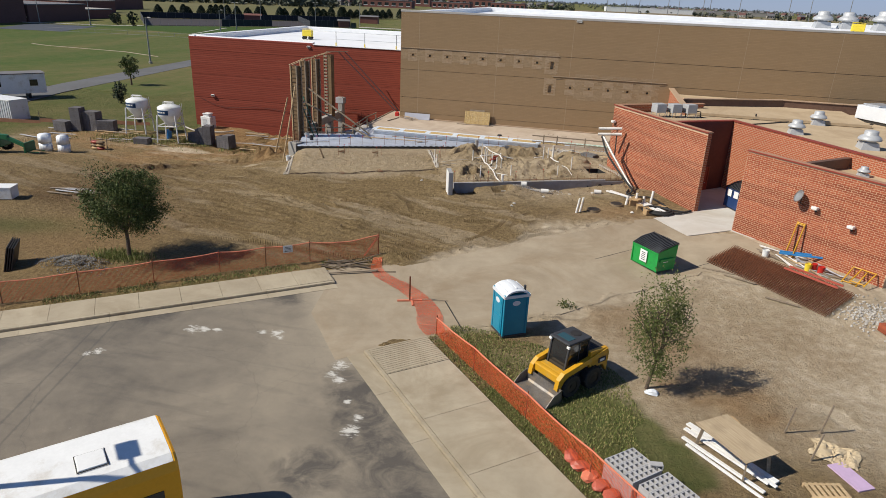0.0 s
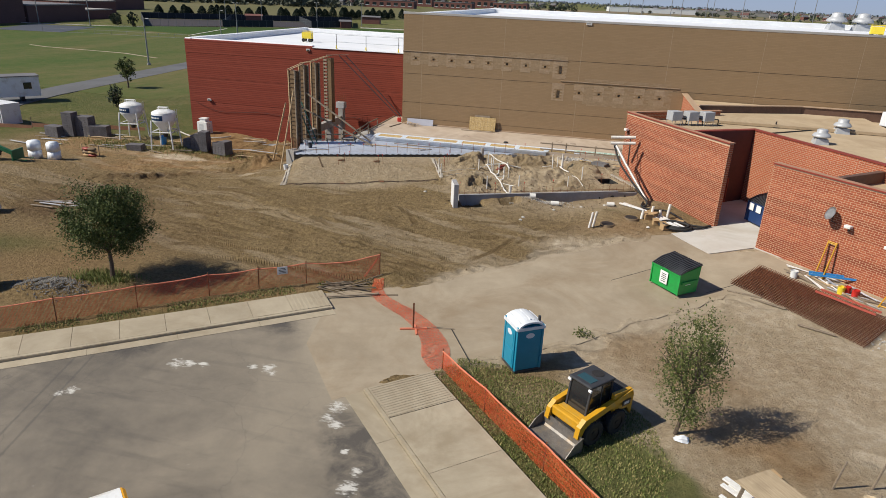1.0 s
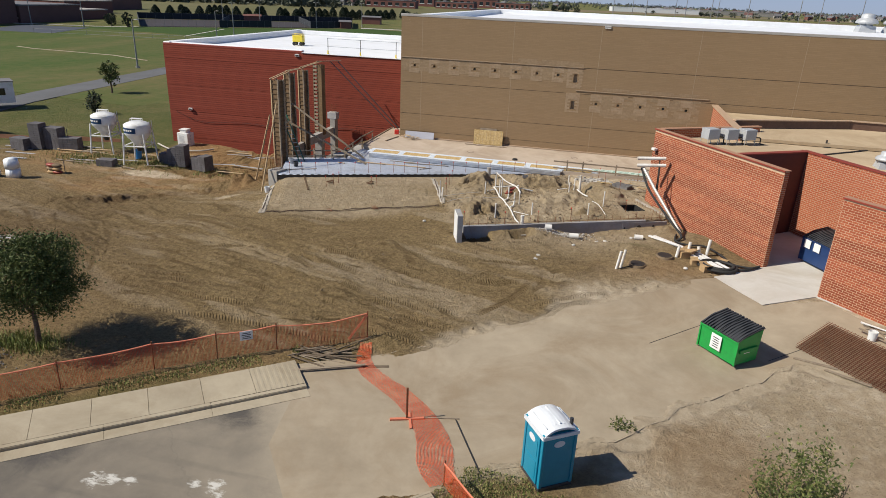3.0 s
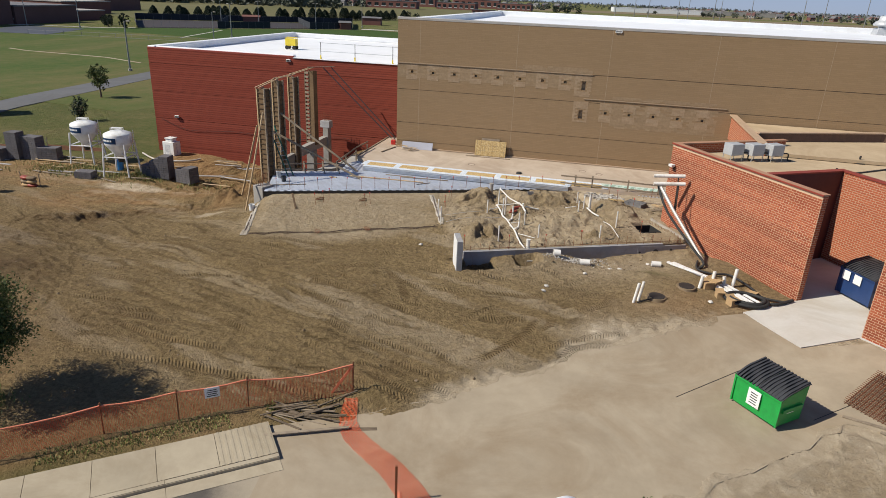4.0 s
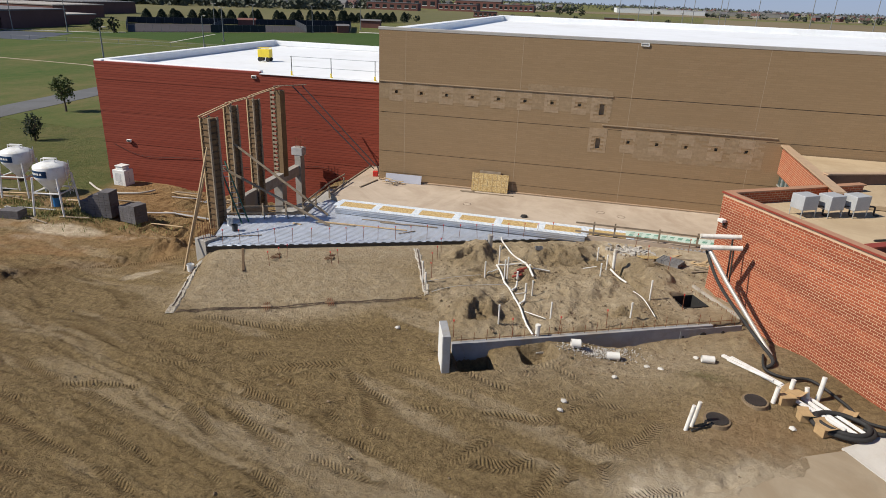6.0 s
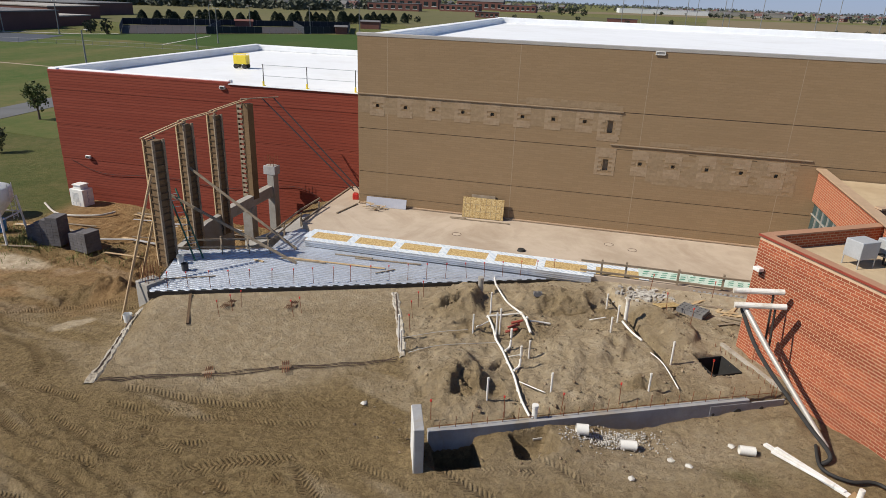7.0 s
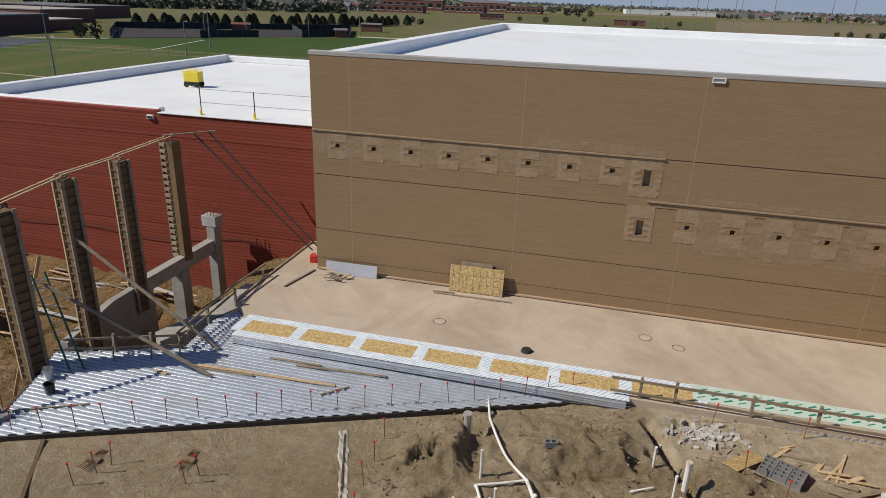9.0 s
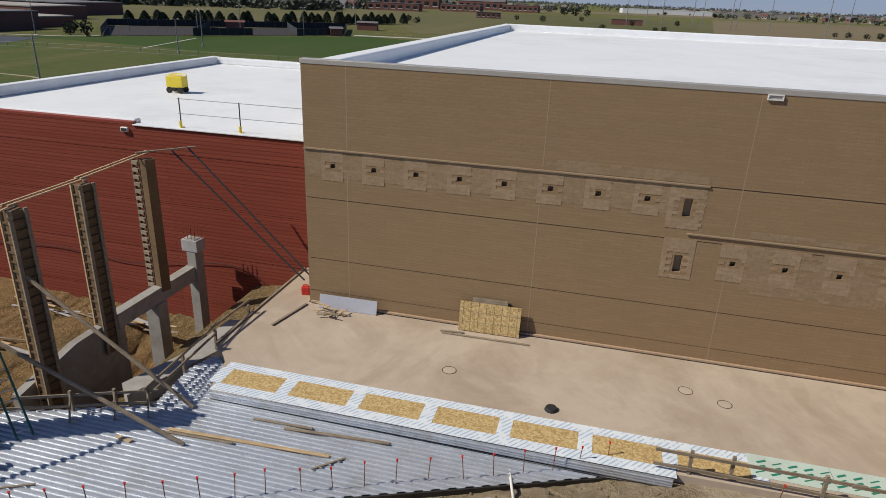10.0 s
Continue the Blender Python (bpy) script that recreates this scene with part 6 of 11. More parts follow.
for k in range(11):
    c = pA.lerp(pB, (k + 0.7) / 11.5)
    bm = bm_new()
    rod(bm, c - side, c + side, 0.018, 6)
    part("rung", bm, M_STEEL, lad)
# guard rails round the deck's back edge
gr = thing("guard_rail", pose(0, 0, 0), "rough timber guard rail round the excavation", "guard rail")
posts = [(-24.7, 58.4), (-23.4, 58.93), (-22.42, 59.36), (-22.6, 61.6), (-22.5, 63.6), (-22.4, 66.0)]
for x, y in posts:
    bm = bm_new()
    box(bm, x, y, DECK - 0.1, 0.09, 0.09, 0.9)
    part("post", bm, M_OLDWOOD, gr)
for p, q in (((-26.4, 57.68, 1.73), (-22.1, 59.5, 1.75)), ((-26.8, 57.55, 1.30), (-22.2, 59.44, 1.30)), ((-22.42, 59.3, 1.55), (-22.5, 63.7, 1.75)), ((-22.42, 59.2, 1.90), (-22.5, 63.8, 2.12)), ((-22.5, 63.6, 2.1), (-22.4, 66.2, 2.1))):
    bm = bm_new()
    beam(bm, p, q, 0.04, 0.10)
    part("rail", bm, M_OLDWOOD, gr)
for x, y in posts[:3]:
    bm = bm_new()
    beam(bm, (x, y, DECK + 0.7), (x + 0.45, y - 0.65, DECK + 0.07), 0.05, 0.09)
    part("strut", bm, M_OLDWOOD, gr)
# loose lumber on the deck
for p, q, w in (((-21.0, 58.40), (-15.4, 58.66), 0.13), ((-21.1, 58.24), (-18.6, 58.36), 0.08), ((-18.63, 59.7), (-16.5, 59.78), 0.09), ((-17.4, 59.53), (-13.8, 59.8), 0.12), ((-15.7, 57.96), (-14.88, 58.74), 0.07), ((-25.14, 54.02), (-23.0, 55.1), 0.07), ((-22.3, 57.6), (-21.7, 57.5), 0.14)):
    timber((p[0], p[1], DECK + 0.08), (q[0], q[1], DECK + 0.08), w, 0.04, "loose pine plank lying on the metal deck", M_WOOD if w > 0.12 else M_OLDWOOD, "timber_plank", "plank", "planks on the deck")
timber((-23.2, 53.3, gtop(-23.2, 53.3) + 0.05), (-21.9, 51.1, gtop(-21.9, 51.1) + 0.04), 0.13, 0.06, "dark timber offcut on the graded soil", M_CLAMP)


def pail(x, y, z, mt, label, r=0.16, h=0.36):
    ob = thing("bucket", pose(x, y, z, 0, 0, 20), label, "bucket")
    bm = bm_new()
    rod(bm, (0, 0, 0), (0, 0, h), r * 0.86, 16, r, caps=False)
    rod(bm, (0, 0, 0.02), (0, 0, h), r * 0.80, 16, r * 0.94, caps=False)
    rod(bm, (0, 0, 0), (0, 0, 0.02), r * 0.86, 16)
    part("shell", bm, mt, ob, shade=True)
    bm = bm_new()
    rod(bm, (0, 0, h - 0.05), (0, 0, h - 0.02), r * 1.06, 16, caps=False)
    part("rim", bm, mt, ob)
    bm = bm_new()
    tube(bm, [(r * math.cos(a), 0.02, h - 0.03 + 0.11 * math.sin(a)) for a in np.linspace(0, math.pi, 9)], 0.006, 5)
    part("bail", bm, M_STEEL, ob)
    return ob


pail(-25.6, 56.05, DECK + 0.05, M_STEEL, "grey bucket on the metal deck", 0.19, 0.40)
pail(-24.83, 55.3, DECK + 0.05, M_BLACKPLASTIC, "black bucket on the metal deck", 0.18, 0.38)
pail(-25.3, 51.5, gtop(-25.3, 51.5), M_WHITE, "white bucket on the soil beside the pier", 0.20, 0.40)

# things along the tan wall
lean = thing("strand_board_panel", pose(-12.0, 67.45, SLAB + 0.03, -12, 0, 1), "strand board panel leaning against the tan wall", "board")
bm = bm_new()
box(bm, 0, 0, 0, 2.6, 0.03, 1.28)
part("board", bm, M_OSB, lean)
bm = bm_new()
for k in range(8):
    box(bm, -1.15 + 0.33 * k, -0.019, 0, 0.012, 0.006, 1.28)
for z in (0.42, 0.85):
    box(bm, 0, -0.019, z, 2.6, 0.006, 0.012)
part("grid_marks", bm, M_OLDWOOD, lean, "dark grid lines")
bm = bm_new()
box(bm, -0.05, 0.10, 1.20, 1.5, 0.10, 0.26)
part("batten", bm, M_OLDWOOD, lean, "grey timber batten")
for p, q in (((-13.9, 66.95), (-10.2, 67.0)), ((-14.0, 67.1), (-13.0, 67.2))):
    timber((p[0], p[1], SLAB + 0.03), (q[0], q[1], SLAB + 0.03), 0.10, 0.05, "grey timber bearer under the leaning board", M_OLDWOOD)
gb = finish("foam_board", box(bm_new(), 0, 0, 0, 2.7, 0.05, 0.62), M_GREYBOARD)
gb.matrix_basis = pose(-18.4, 67.55, SLAB + 0.01, -14, 0, 1)
tagged(gb, "blue-grey insulation board leaning on the wall", "board")
rng = random.Random(11)
for k in range(14):
    a = rng.uniform(0, 3.1)
    x, y = -19.0 + rng.uniform(-0.8, 0.7), 66.9 + rng.uniform(-0.35, 0.35)
    L = rng.uniform(0.4, 1.3)
    timber((x, y, SLAB + 0.03 + 0.02 * k), (x + L * math.cos(a), y + 0.5 * L * math.sin(a), SLAB + 0.05 + 0.02 * k), 0.07, 0.035, "short timber offcut in a scrap heap on the slab", M_WOOD if k % 2 else M_OLDWOOD, "timber_offcut", "offcut", "scrap heap")
timber((-20.4, 67.6, SLAB + 0.05), (-20.9, 65.3, SLAB + 0.05), 0.12, 0.05, "grey timber lying at the slab edge", M_OLDWOOD)
for x, y, r in ((-12.9, 64.2, 0.27), (-4.2, 65.5, 0.26), (-2.9, 65.0, 0.25), (7.0, 66.0, 0.25)):
    ob = thing("floor_drain", pose(x, y, SLAB), "round cast-iron floor drain ring in the slab", "drain", "floor drains")
    bm = bm_new()
    tube(bm, [(r * math.cos(a), r * math.sin(a), 0.002) for a in np.linspace(0, 2 * math.pi, 20)], 0.012, 6)
    part("ring", bm, M_OLDREBAR, ob)
    bm = bm_new()
    rod(bm, (0, 0, -0.02), (0, 0, 0.006), r * 0.9, 16)
    part("grate", bm, M_SLAB, ob)
bm = bm_new()
rod(bm, (0, 0, 0), (0, 0, 0.11), 0.24, 14, 0.19)
pk = finish("rubber_plug", bm, M_BLACK)
pk.matrix_basis = pose(-8.9, 62.8, SLAB + 0.002)
tagged(pk, "dark round plug standing on the slab", "plug")
# fuel can and site clutter at the slab's far corner
can = thing("fuel_can", pose(-20.9, 68.6, SLAB - 0.02, 0, 0, 10), "red plastic fuel can at the slab corner", "fuel can")
bm = bm_new()
box(bm, 0, 0, 0, 0.40, 0.26, 0.42, bevel=0.05)
part("body", bm, M_RED, can)
bm = bm_new()
tube(bm, [(-0.13, 0, 0.41), (-0.1, 0, 0.5), (0.1, 0, 0.5), (0.13, 0, 0.41)], 0.025, 6)
part("handle", bm, M_RED, can)
bm = bm_new()
prism(bm, [(-22.32, 63.3), (-22.32, 71.3), (-22.206, 71.3), (-22.206, 63.2)], SLAB - 0.25, SLAB + 0.07)
tagged(finish("trim_slab", bm, M_OLDWOOD), "dark timber edge form along the slab", "edge form", kind="structure")
for k in range(15):
    a = rng.uniform(-0.5, 1.2)
    x, y = rng.uniform(-0.9, 1.9), rng.uniform(58.0, 59.6)
    L = rng.uniform(0.4, 1.5)
    zz = max(gtop(x, y), gtop(x + L * math.cos(a), y + L * math.sin(a))) + 0.03
    timber((x, y, zz), (x + L * math.cos(a), y + L * math.sin(a), zz + rng.uniform(-0.02, 0.1)), rng.uniform(0.06, 0.16), 0.04, "short timber offcut lying by the block pallet", M_WOOD if k % 3 else M_OLDWOOD, "timber_offcut", "offcut", "offcuts by the pallet")
# wall fittings
for x, y, z, lab, n_ in ((-32.25, 71.70, 7.76, "white wall lamp on the red wall", "wall_lamp"), (-44.7, 71.60, 1.55, "white flood lamp on the red wall", "flood_lamp")):
    ob = thing(n_, pose(x, y, z), lab, "lamp")
    bm = bm_new()
    box(bm, 0, 0, -0.12, 0.42, 0.18, 0.24, bevel=0.03)
    part("housing", bm, M_WHITE, ob)
    bm = bm_new()
    box(bm, 0, -0.10, -0.07, 0.30, 0.02, 0.14)
    part("lens", bm, M_STEELDARK, ob)
scup = thing("scupper", pose(-2.78, 67.93, 11.97) @ Matrix.Scale(0.82, 4), "white overflow scupper under the coping", "scupper")
bm = bm_new()
box(bm, 0, 0, -0.11, 0.62, 0.10, 0.04)
box(bm, 0, 0, 0.09, 0.62, 0.10, 0.04)
for sx in (-0.29, 0.29):
    box(bm, sx, 0, -0.07, 0.04, 0.10, 0.16)
part("frame_plate", bm, M_WHITE, scup)
bm = bm_new()
box(bm, 0, 0.01, -0.07, 0.54, 0.03, 0.16)
part("throat", bm, M_COPING, scup)
# sagging cable on the red wall
bm = bm_new()
tube(bm, curve_pts([(-46.5, 71.68, 1.2), (-43.5, 71.66, 0.3), (-38, 71.66, 0.55), (-33, 71.66, 0.2), (-30, 71.66, 0.6), (-26.5, 71.66, 0.9), (-24.2, 71.66, -0.2)], 6), 0.016, 5)
tagged(finish("wall_cable", bm, M_BLACK), "black cable slung along the red wall", "cable")


# ---- footings and under-slab pipes ----
G0, G1 = Vector((-9.75, 46.55)), Vector((2.45, 52.45))
gd = (G1 - G0).normalized()
gyaw = math.degrees(math.atan2(gd.y, gd.x))
gbeam = tagged(new("wall_stem"), "grey poured concrete stem wall with pipe sleeves", "stem wall", kind="structure")
gbeam.matrix_basis = pose(G0.x, G0.y, 0, 0, 0, gyaw)
L = (G1 - G0).length
bm = bm_new()
box(bm, L / 2 - 0.75, 0.12, -0.7, L - 1.5, 0.24, 1.72, bevel=0.015)
part("stem", bm, M_STEM, gbeam)
bm = bm_new()
box(bm, L - 1.55, 0.02, -0.5, 3.1, 0.06, 1.40, bevel=0.01)
part("form_panel", bm, M_STEM, gbeam, "smooth grey form panel")
bm = bm_new()
box(bm, 4.75, -0.05, 0.30, 2.2, 0.12, 0.10, bevel=0.02)
part("footing_ledge", bm, M_NEWCON, gbeam, "pale concrete ledge")
for u, z, r in ((4.95, 0.62, 0.14), (5.0, 0.05, 0.14), (11.6, 0.55, 0.16), (12.6, 0.62, 0.08), (10.6, 0.55, 0.06)):
    bm = bm_new()
    rod(bm, (u, -0.035, z), (u, 0.05, z), r, 16)
    part("sleeve", bm, M_BLACKPLASTIC, gbeam, "dark pipe sleeve")
bm = bm_new()
for k in range(24):
    u = 0.4 + k * 0.55
    rod(bm, (u, 0.15, 0.98), (u + 0.02, 0.17, 1.32 + 0.1 * (k % 3)), 0.012, 5)
rod(bm, (0.2, 0.16, 1.12), (L - 0.4, 0.16, 1.12), 0.012, 5)
part("dowel_bars", bm, M_RUST, gbeam, "row of rusty dowel bars")
st = thing("stub_wall", pose(-9.90, 45.75, -0.3, 0, 0, -70), "white faced concrete stub wall panel standing in the soil", "wall stub")
bm = bm_new()
box(bm, 0, 0, 0, 1.35, 0.30, 2.45, bevel=0.015)
part("core", bm, M_STEM, st)
bm = bm_new()
box(bm, 0, -0.165, 0.02, 1.33, 0.02, 2.41)
part("facing", bm, M_WHITE, st, "white insulation facing")
# black boards added in the square pit, putting its darkness into colour
pf = thing("pit_form", pose(0.22, 53.80, 0, 0, 0, 28), "black boards added to darken a square footing pit", "form")
for x, y, w, d in ((0, 0.62, 1.28, 0.04), (0, -0.62, 1.28, 0.04), (0.62, 0, 0.04, 1.2), (-0.62, 0, 0.04, 1.2)):
    bm = bm_new()
    box(bm, x, y, -1.2, w, d, 1.17 + sorted(gtop(0.22 + dx, 53.80 + dy) for dx in (-1.0, 0, 1.0) for dy in (-1.0, 1.0))[1])
    part("board", bm, M_BLACK, pf)
# kerb along the brick wing with timber form
bm = bm_new()
beam(bm, (0.55, 55.4, gtop(0.55, 55.4) + 0.05), (2.35, 52.55, gtop(2.35, 52.55) + 0.02), 0.14, 0.12)
tagged(finish("trim_form", bm, M_FOOTING), "pale concrete kerb strip along the brick wing", "edge form", kind="structure")
bm = bm_new()
for k in range(12):
    t = k / 11
    x, y = 0.3 + 1.8 * t, 55.2 - 2.8 * t
    rod(bm, (x, y, 0.85), (x - 0.02, y, 1.4), 0.012, 5)
tagged(finish("rebar_row", bm, M_RUST), "row of rusty rebar dowels beside the brick wing", "rebar")
# footing strip round the graded bay
strip_lbl = "rough grey footing strip with loose rebar in the graded soil"
for pts, w in (([(-23.1, 46.55), (-24.2, 49.4), (-25.3, 52.3)], 0.5), ([(-14.2, 56.6), (-13.1, 53.9), (-12.1, 51.2)], 0.42)):
    bm = bm_new()
    cp = curve_pts(pts, 26)
    rows_ = []
    for i, p in enumerate(cp):
        d = (cp[min(i + 1, len(cp) - 1)] - cp[max(i - 1, 0)]).normalized()
        n_ = Vector((-d.y, d.x, 0))
        ww = w * (0.8 + 0.4 * noise.noise((p.x * 1.7, p.y * 1.7, 1)))
        r_ = []
        for f in (-0.5, -0.36, -0.2, 0.0, 0.15, 0.34, 0.5):
            q = Vector((p.x, p.y, 0)) + n_ * ww * (f + 0.12 * noise.noise((p.x * 4, p.y * 4, f * 3)))
            r_.append(bm.verts.new((q.x, q.y, gtop(q.x, q.y) + (0.030 if abs(f) < 0.4 else -0.02) + 0.06 * noise.noise((q.x * 5, q.y * 5, 4)))))
        rows_.append(r_)
    for a, b in zip(rows_, rows_[1:]):
        for k in range(6):
            bm.faces.new((a[k], a[k + 1], b[k + 1], b[k]))
    tagged(finish("footing_strip", bm, M_FOOTING), strip_lbl, "footing", "footing strips")
for p, q, k in (((-22.9, 46.7), (-12.3, 51.0), 3), ((-23.4, 47.2), (-25.3, 52.0), 2), ((-12.3, 51.5), (-14.1, 56.4), 2)):
    for j in range(k):
        bm = bm_new()
        o = 0.10 * j
        cp = [(p[0] + (q[0] - p[0]) * t, p[1] + (q[1] - p[1]) * t + o, gtop(p[0] + (q[0] - p[0]) * t, p[1] + (q[1] - p[1]) * t + o) + 0.03 + 0.04 * abs(noise.noise((t * 9, j, 2)))) for t in np.linspace(0, 1, 26)]
        tube(bm, cp, 0.016, 5)
        tagged(finish("rebar_bar", bm, M_OLDREBAR), "long dull rebar lying on the footing line", "rebar", "loose rebar")
for x, y, yaw in ((-21.05, 53.0, 0), (-18.3, 53.85, 0), (-19.2, 48.45, 28), (-16.4, 49.45, 28)):
    cg = thing("rebar_cage", pose(x, y, gtop(x, y), 0, 0, yaw), "small rusty rebar cage half buried in soil", "rebar cage", "footing cages")
    for k in range(4):
        bm = bm_new()
        rod(bm, (-0.12 + 0.08 * k, 0.5, 0.02), (-0.12 + 0.08 * k, -0.5, 0.10), 0.014, 5)
        part("bar", bm, M_RUST, cg)
    bm = bm_new()
    box(bm, 0, 0, -0.05, 0.5, 0.22, 0.12, bevel=0.03)
    part("pad", bm, M_CLOD, cg, "soil-covered pad")


def riser(x, y, h, r=0.038, bend=None, mt=None, label="white plastic riser pipe standing in the soil"):
    z = gtop(x, y)
    bm = bm_new()
    if bend:
        tube(bm, curve_pts([(x + bend[0], y + bend[1], z + 0.05), (x + bend[0] * 0.3, y + bend[1] * 0.3, z + 0.05), (x, y, z + 0.22), (x, y, z + h)], 5), r, 10)
    else:
        rod(bm, (x, y, z - 0.15), (x, y, z + h), r, 10)
        rod(bm, (x, y, z + h - 0.1), (x, y, z + h + 0.01), r * 1.18, 10)
    return tagged(finish("riser_pipe", bm, mt or M_PVC, shade=False), label, "pipe", "riser pipes")


for x, y, h in ((-12.68, 52.47, 1.15), (-12.27, 51.51, 1.04), (-9.69, 53.48, 0.78), (-9.27, 55.38, 0.96), (-8.69, 53.5, 1.14), (-8.60, 53.9, 1.19), (-7.14, 52.25, 0.74), (-8.23, 48.94, 0.87), (-6.05, 49.98, 0.78), (-4.2, 57.27, 0.73), (-4.02, 54.48, 0.69),
                (-3.72, 55.88, 0.82), (-1.65, 53.13, 1.01), (-2.58, 50.94, 0.74)):
    riser(x, y, h)
riser(-3.35, 56.44, 1.02, 0.085)
riser(-6.46, 48.39, 0.73, 0.10)
riser(-7.94, 52.56, 0.88, 0.05, (-0.16, -0.36))
riser(-7.37, 51.26, 0.94, 0.05, (-0.18, -0.36))
riser(-10.11, 57.27, 0.75, 0.13, None, M_COPING, "grey metal standpipe in the soil")


def ground_pipe(pts, r, label, mt=None, lift=0.03, name="drain_pipe", cat="pipe", seg=10):
    bm = bm_new()
    cp = curve_pts([(x, y, np.mean([gtop(x + dx, y + dy) for dx in (-0.25, 0, 0.25) for dy in (-0.25, 0, 0.25)]) + lift + r + 0.03) for x, y in pts], 6)
    tube(bm, [(p.x, p.y, max(p.z, 0.75 * gtop(p.x, p.y) + 0.25 * p.z)) for p in cp], r, seg)
    return tagged(finish(name, bm, mt or M_PVC, shade=True), label, cat)


ground_pipe([(-9.95, 60.2), (-9.60, 58.6), (-9.42, 57.9), (-8.67, 56.35), (-7.9, 55.48)], 0.046, "white drain pipe laid over the spoil")
ground_pipe([(-7.9, 55.48), (-7.62, 54.75), (-7.27, 53.7)], 0.060, "stub of white drain pipe with a joint collar")
ground_pipe([(-9.32, 54.96), (-8.94, 54.09), (-8.63, 53.16), (-8.25, 52.32), (-7.9, 51.52), (-7.52, 50.66), (-7.24, 49.88), (-7.0, 49.28), (-6.64, 48.51)], 0.046, "long white drain pipe laid over the spoil")
ground_pipe([(-9.32, 54.96), (-8.6, 55.22), (-7.9, 55.48)], 0.040, "white branch pipe between two drains")
ground_pipe([(-7.39, 54.7), (-7.08, 54.96), (-6.55, 55.13)], 0.040, "short white branch pipe")
ground_pipe([(-11.92, 51.39), (-10.73, 52.0), (-8.48, 52.96)], 0.016, "thin tan conduit on the soil", M_COPING)
ground_pipe([(-12.6, 52.45), (-11.2, 53.1), (-9.9, 53.45)], 0.014, "thin tan conduit on the soil", M_COPING)
ground_pipe([(-3.5, 55.95), (-3.1, 55.15), (-2.73, 54.4)], 0.050, "white drain pipe along the trench")
ground_pipe([(-2.4, 53.61), (-1.97, 52.73), (-1.48, 51.46)], 0.024, "thin white pipe on the soil")
ground_pipe([(-7.26, 50.34), (-6.24, 49.85)], 0.020, "thin white conduit on the soil")
ground_pipe([(-7.91, 51.88), (-7.38, 52.18)], 0.020, "thin white conduit on the soil")
ground_pipe([(-9.59, 53.62), (-9.14, 54.63)], 0.028, "short white conduit on the soil")
ground_pipe([(-4.9, 56.0), (-4.2, 56.3)], 0.028, "short white pipe end in the spoil")
for x, y in ((-9.32, 54.96), (-8.94, 54.09), (-8.63, 53.16), (-8.25, 52.32), (-7.9, 51.52), (-7.24, 49.88), (-7.0, 49.28), (-7.9, 55.48), (-7.55, 54.6)):
    bm = bm_new()
    bmesh.ops.create_icosphere(bm, subdivisions=2, radius=0.066)
    ob = finish("pipe_joint", bm, M_PVC, shade=True)
    ob.matrix_basis = pose(x, y, gtop(x, y) + 0.10)
    tagged(ob, "white plastic joint collar on the drain pipe", "pipe joint", "pipe joints")
for x, y in ((-8.35, 53.85), (-8.3, 54.15), (-8.2, 54.45)):
    ground_pipe([(x, y), (x + 0.5, y + 0.15)], 0.06, "short rust-red cast pipe", M_REDCAP, 0.08)
bm = bm_new()
ck = thing("cinder_block", pose(-7.35, 56.9, gtop(-7.35, 56.9), 0, 0, 15), "single grey cinder block on the spoil", "block")


def cmu_unit(bm, x, y, z, m=None):
    box(bm, x, y - 0.08, z, 0.39, 0.035, 0.19, m)
    box(bm, x, y + 0.08, z, 0.39, 0.035, 0.19, m)
    for dx in (-0.178, 0, 0.178):
        box(bm, x + dx, y, z, 0.034, 0.125, 0.19, m)


bm = bm_new()
cmu_unit(bm, 0, 0, 0)
part("block", bm, M_CMU, ck)
# loose short pipes and caps before the stem wall
for x, y, yaw, L_, r in ((-4.82, 48.2, 10, 0.4, 0.19), (-3.26, 48.35, 8, 0.55, 0.17), (0.55, 48.95, 5, 0.5, 0.16)):
    bm = bm_new()
    rod(bm, (-L_ / 2, 0, r), (L_ / 2, 0, r), r, 16, caps=False)
    rod(bm, (-L_ / 2, 0, r), (L_ / 2, 0, r), r * 0.88, 16, caps=False)
    ob = finish("pipe_offcut", bm, M_PVC, shade=True)
    ob.matrix_basis = pose(x, y, gtop(x, y) - 0.02, 0, 0, yaw)
    tagged(ob, "short white pipe offcut lying on the soil", "pipe", "pipe offcuts")
rng = random.Random(8)
for x, y in ((-1.4, 47.6), (-5.1, 43.8), (-5.0, 44.4), (-12.6, 48.1), (2.9, 45.0), (-1.9, 48.1), (0.2, 49.4), (-3.2, 46.6)):
    bm = bm_new()
    bmesh.ops.create_icosphere(bm, subdivisions=1, radius=0.14)
    for v in bm.verts:
        v.co *= rng.uniform(0.7, 1.2)
        v.co.z *= 0.45
    ob = finish("concrete_lump", bm, M_NEWCON)
    ob.matrix_basis = pose(x, y, gtop(x, y) + 0.03)
    tagged(ob, "pale lump of concrete on the soil", "rubble", "concrete lumps")
for x, y in ((-0.78, 44.0), (-0.55, 44.3)):
    bm = bm_new()
    z = gtop(x, y)
    rod(bm, (x, y, z - 0.1), (x + 0.15, y + 0.05, z + 1.0), 0.07, 12)
    tagged(finish("riser_pipe", bm, M_PVC), "leaning white pipe stub beside the manhole", "pipe", "riser pipes")
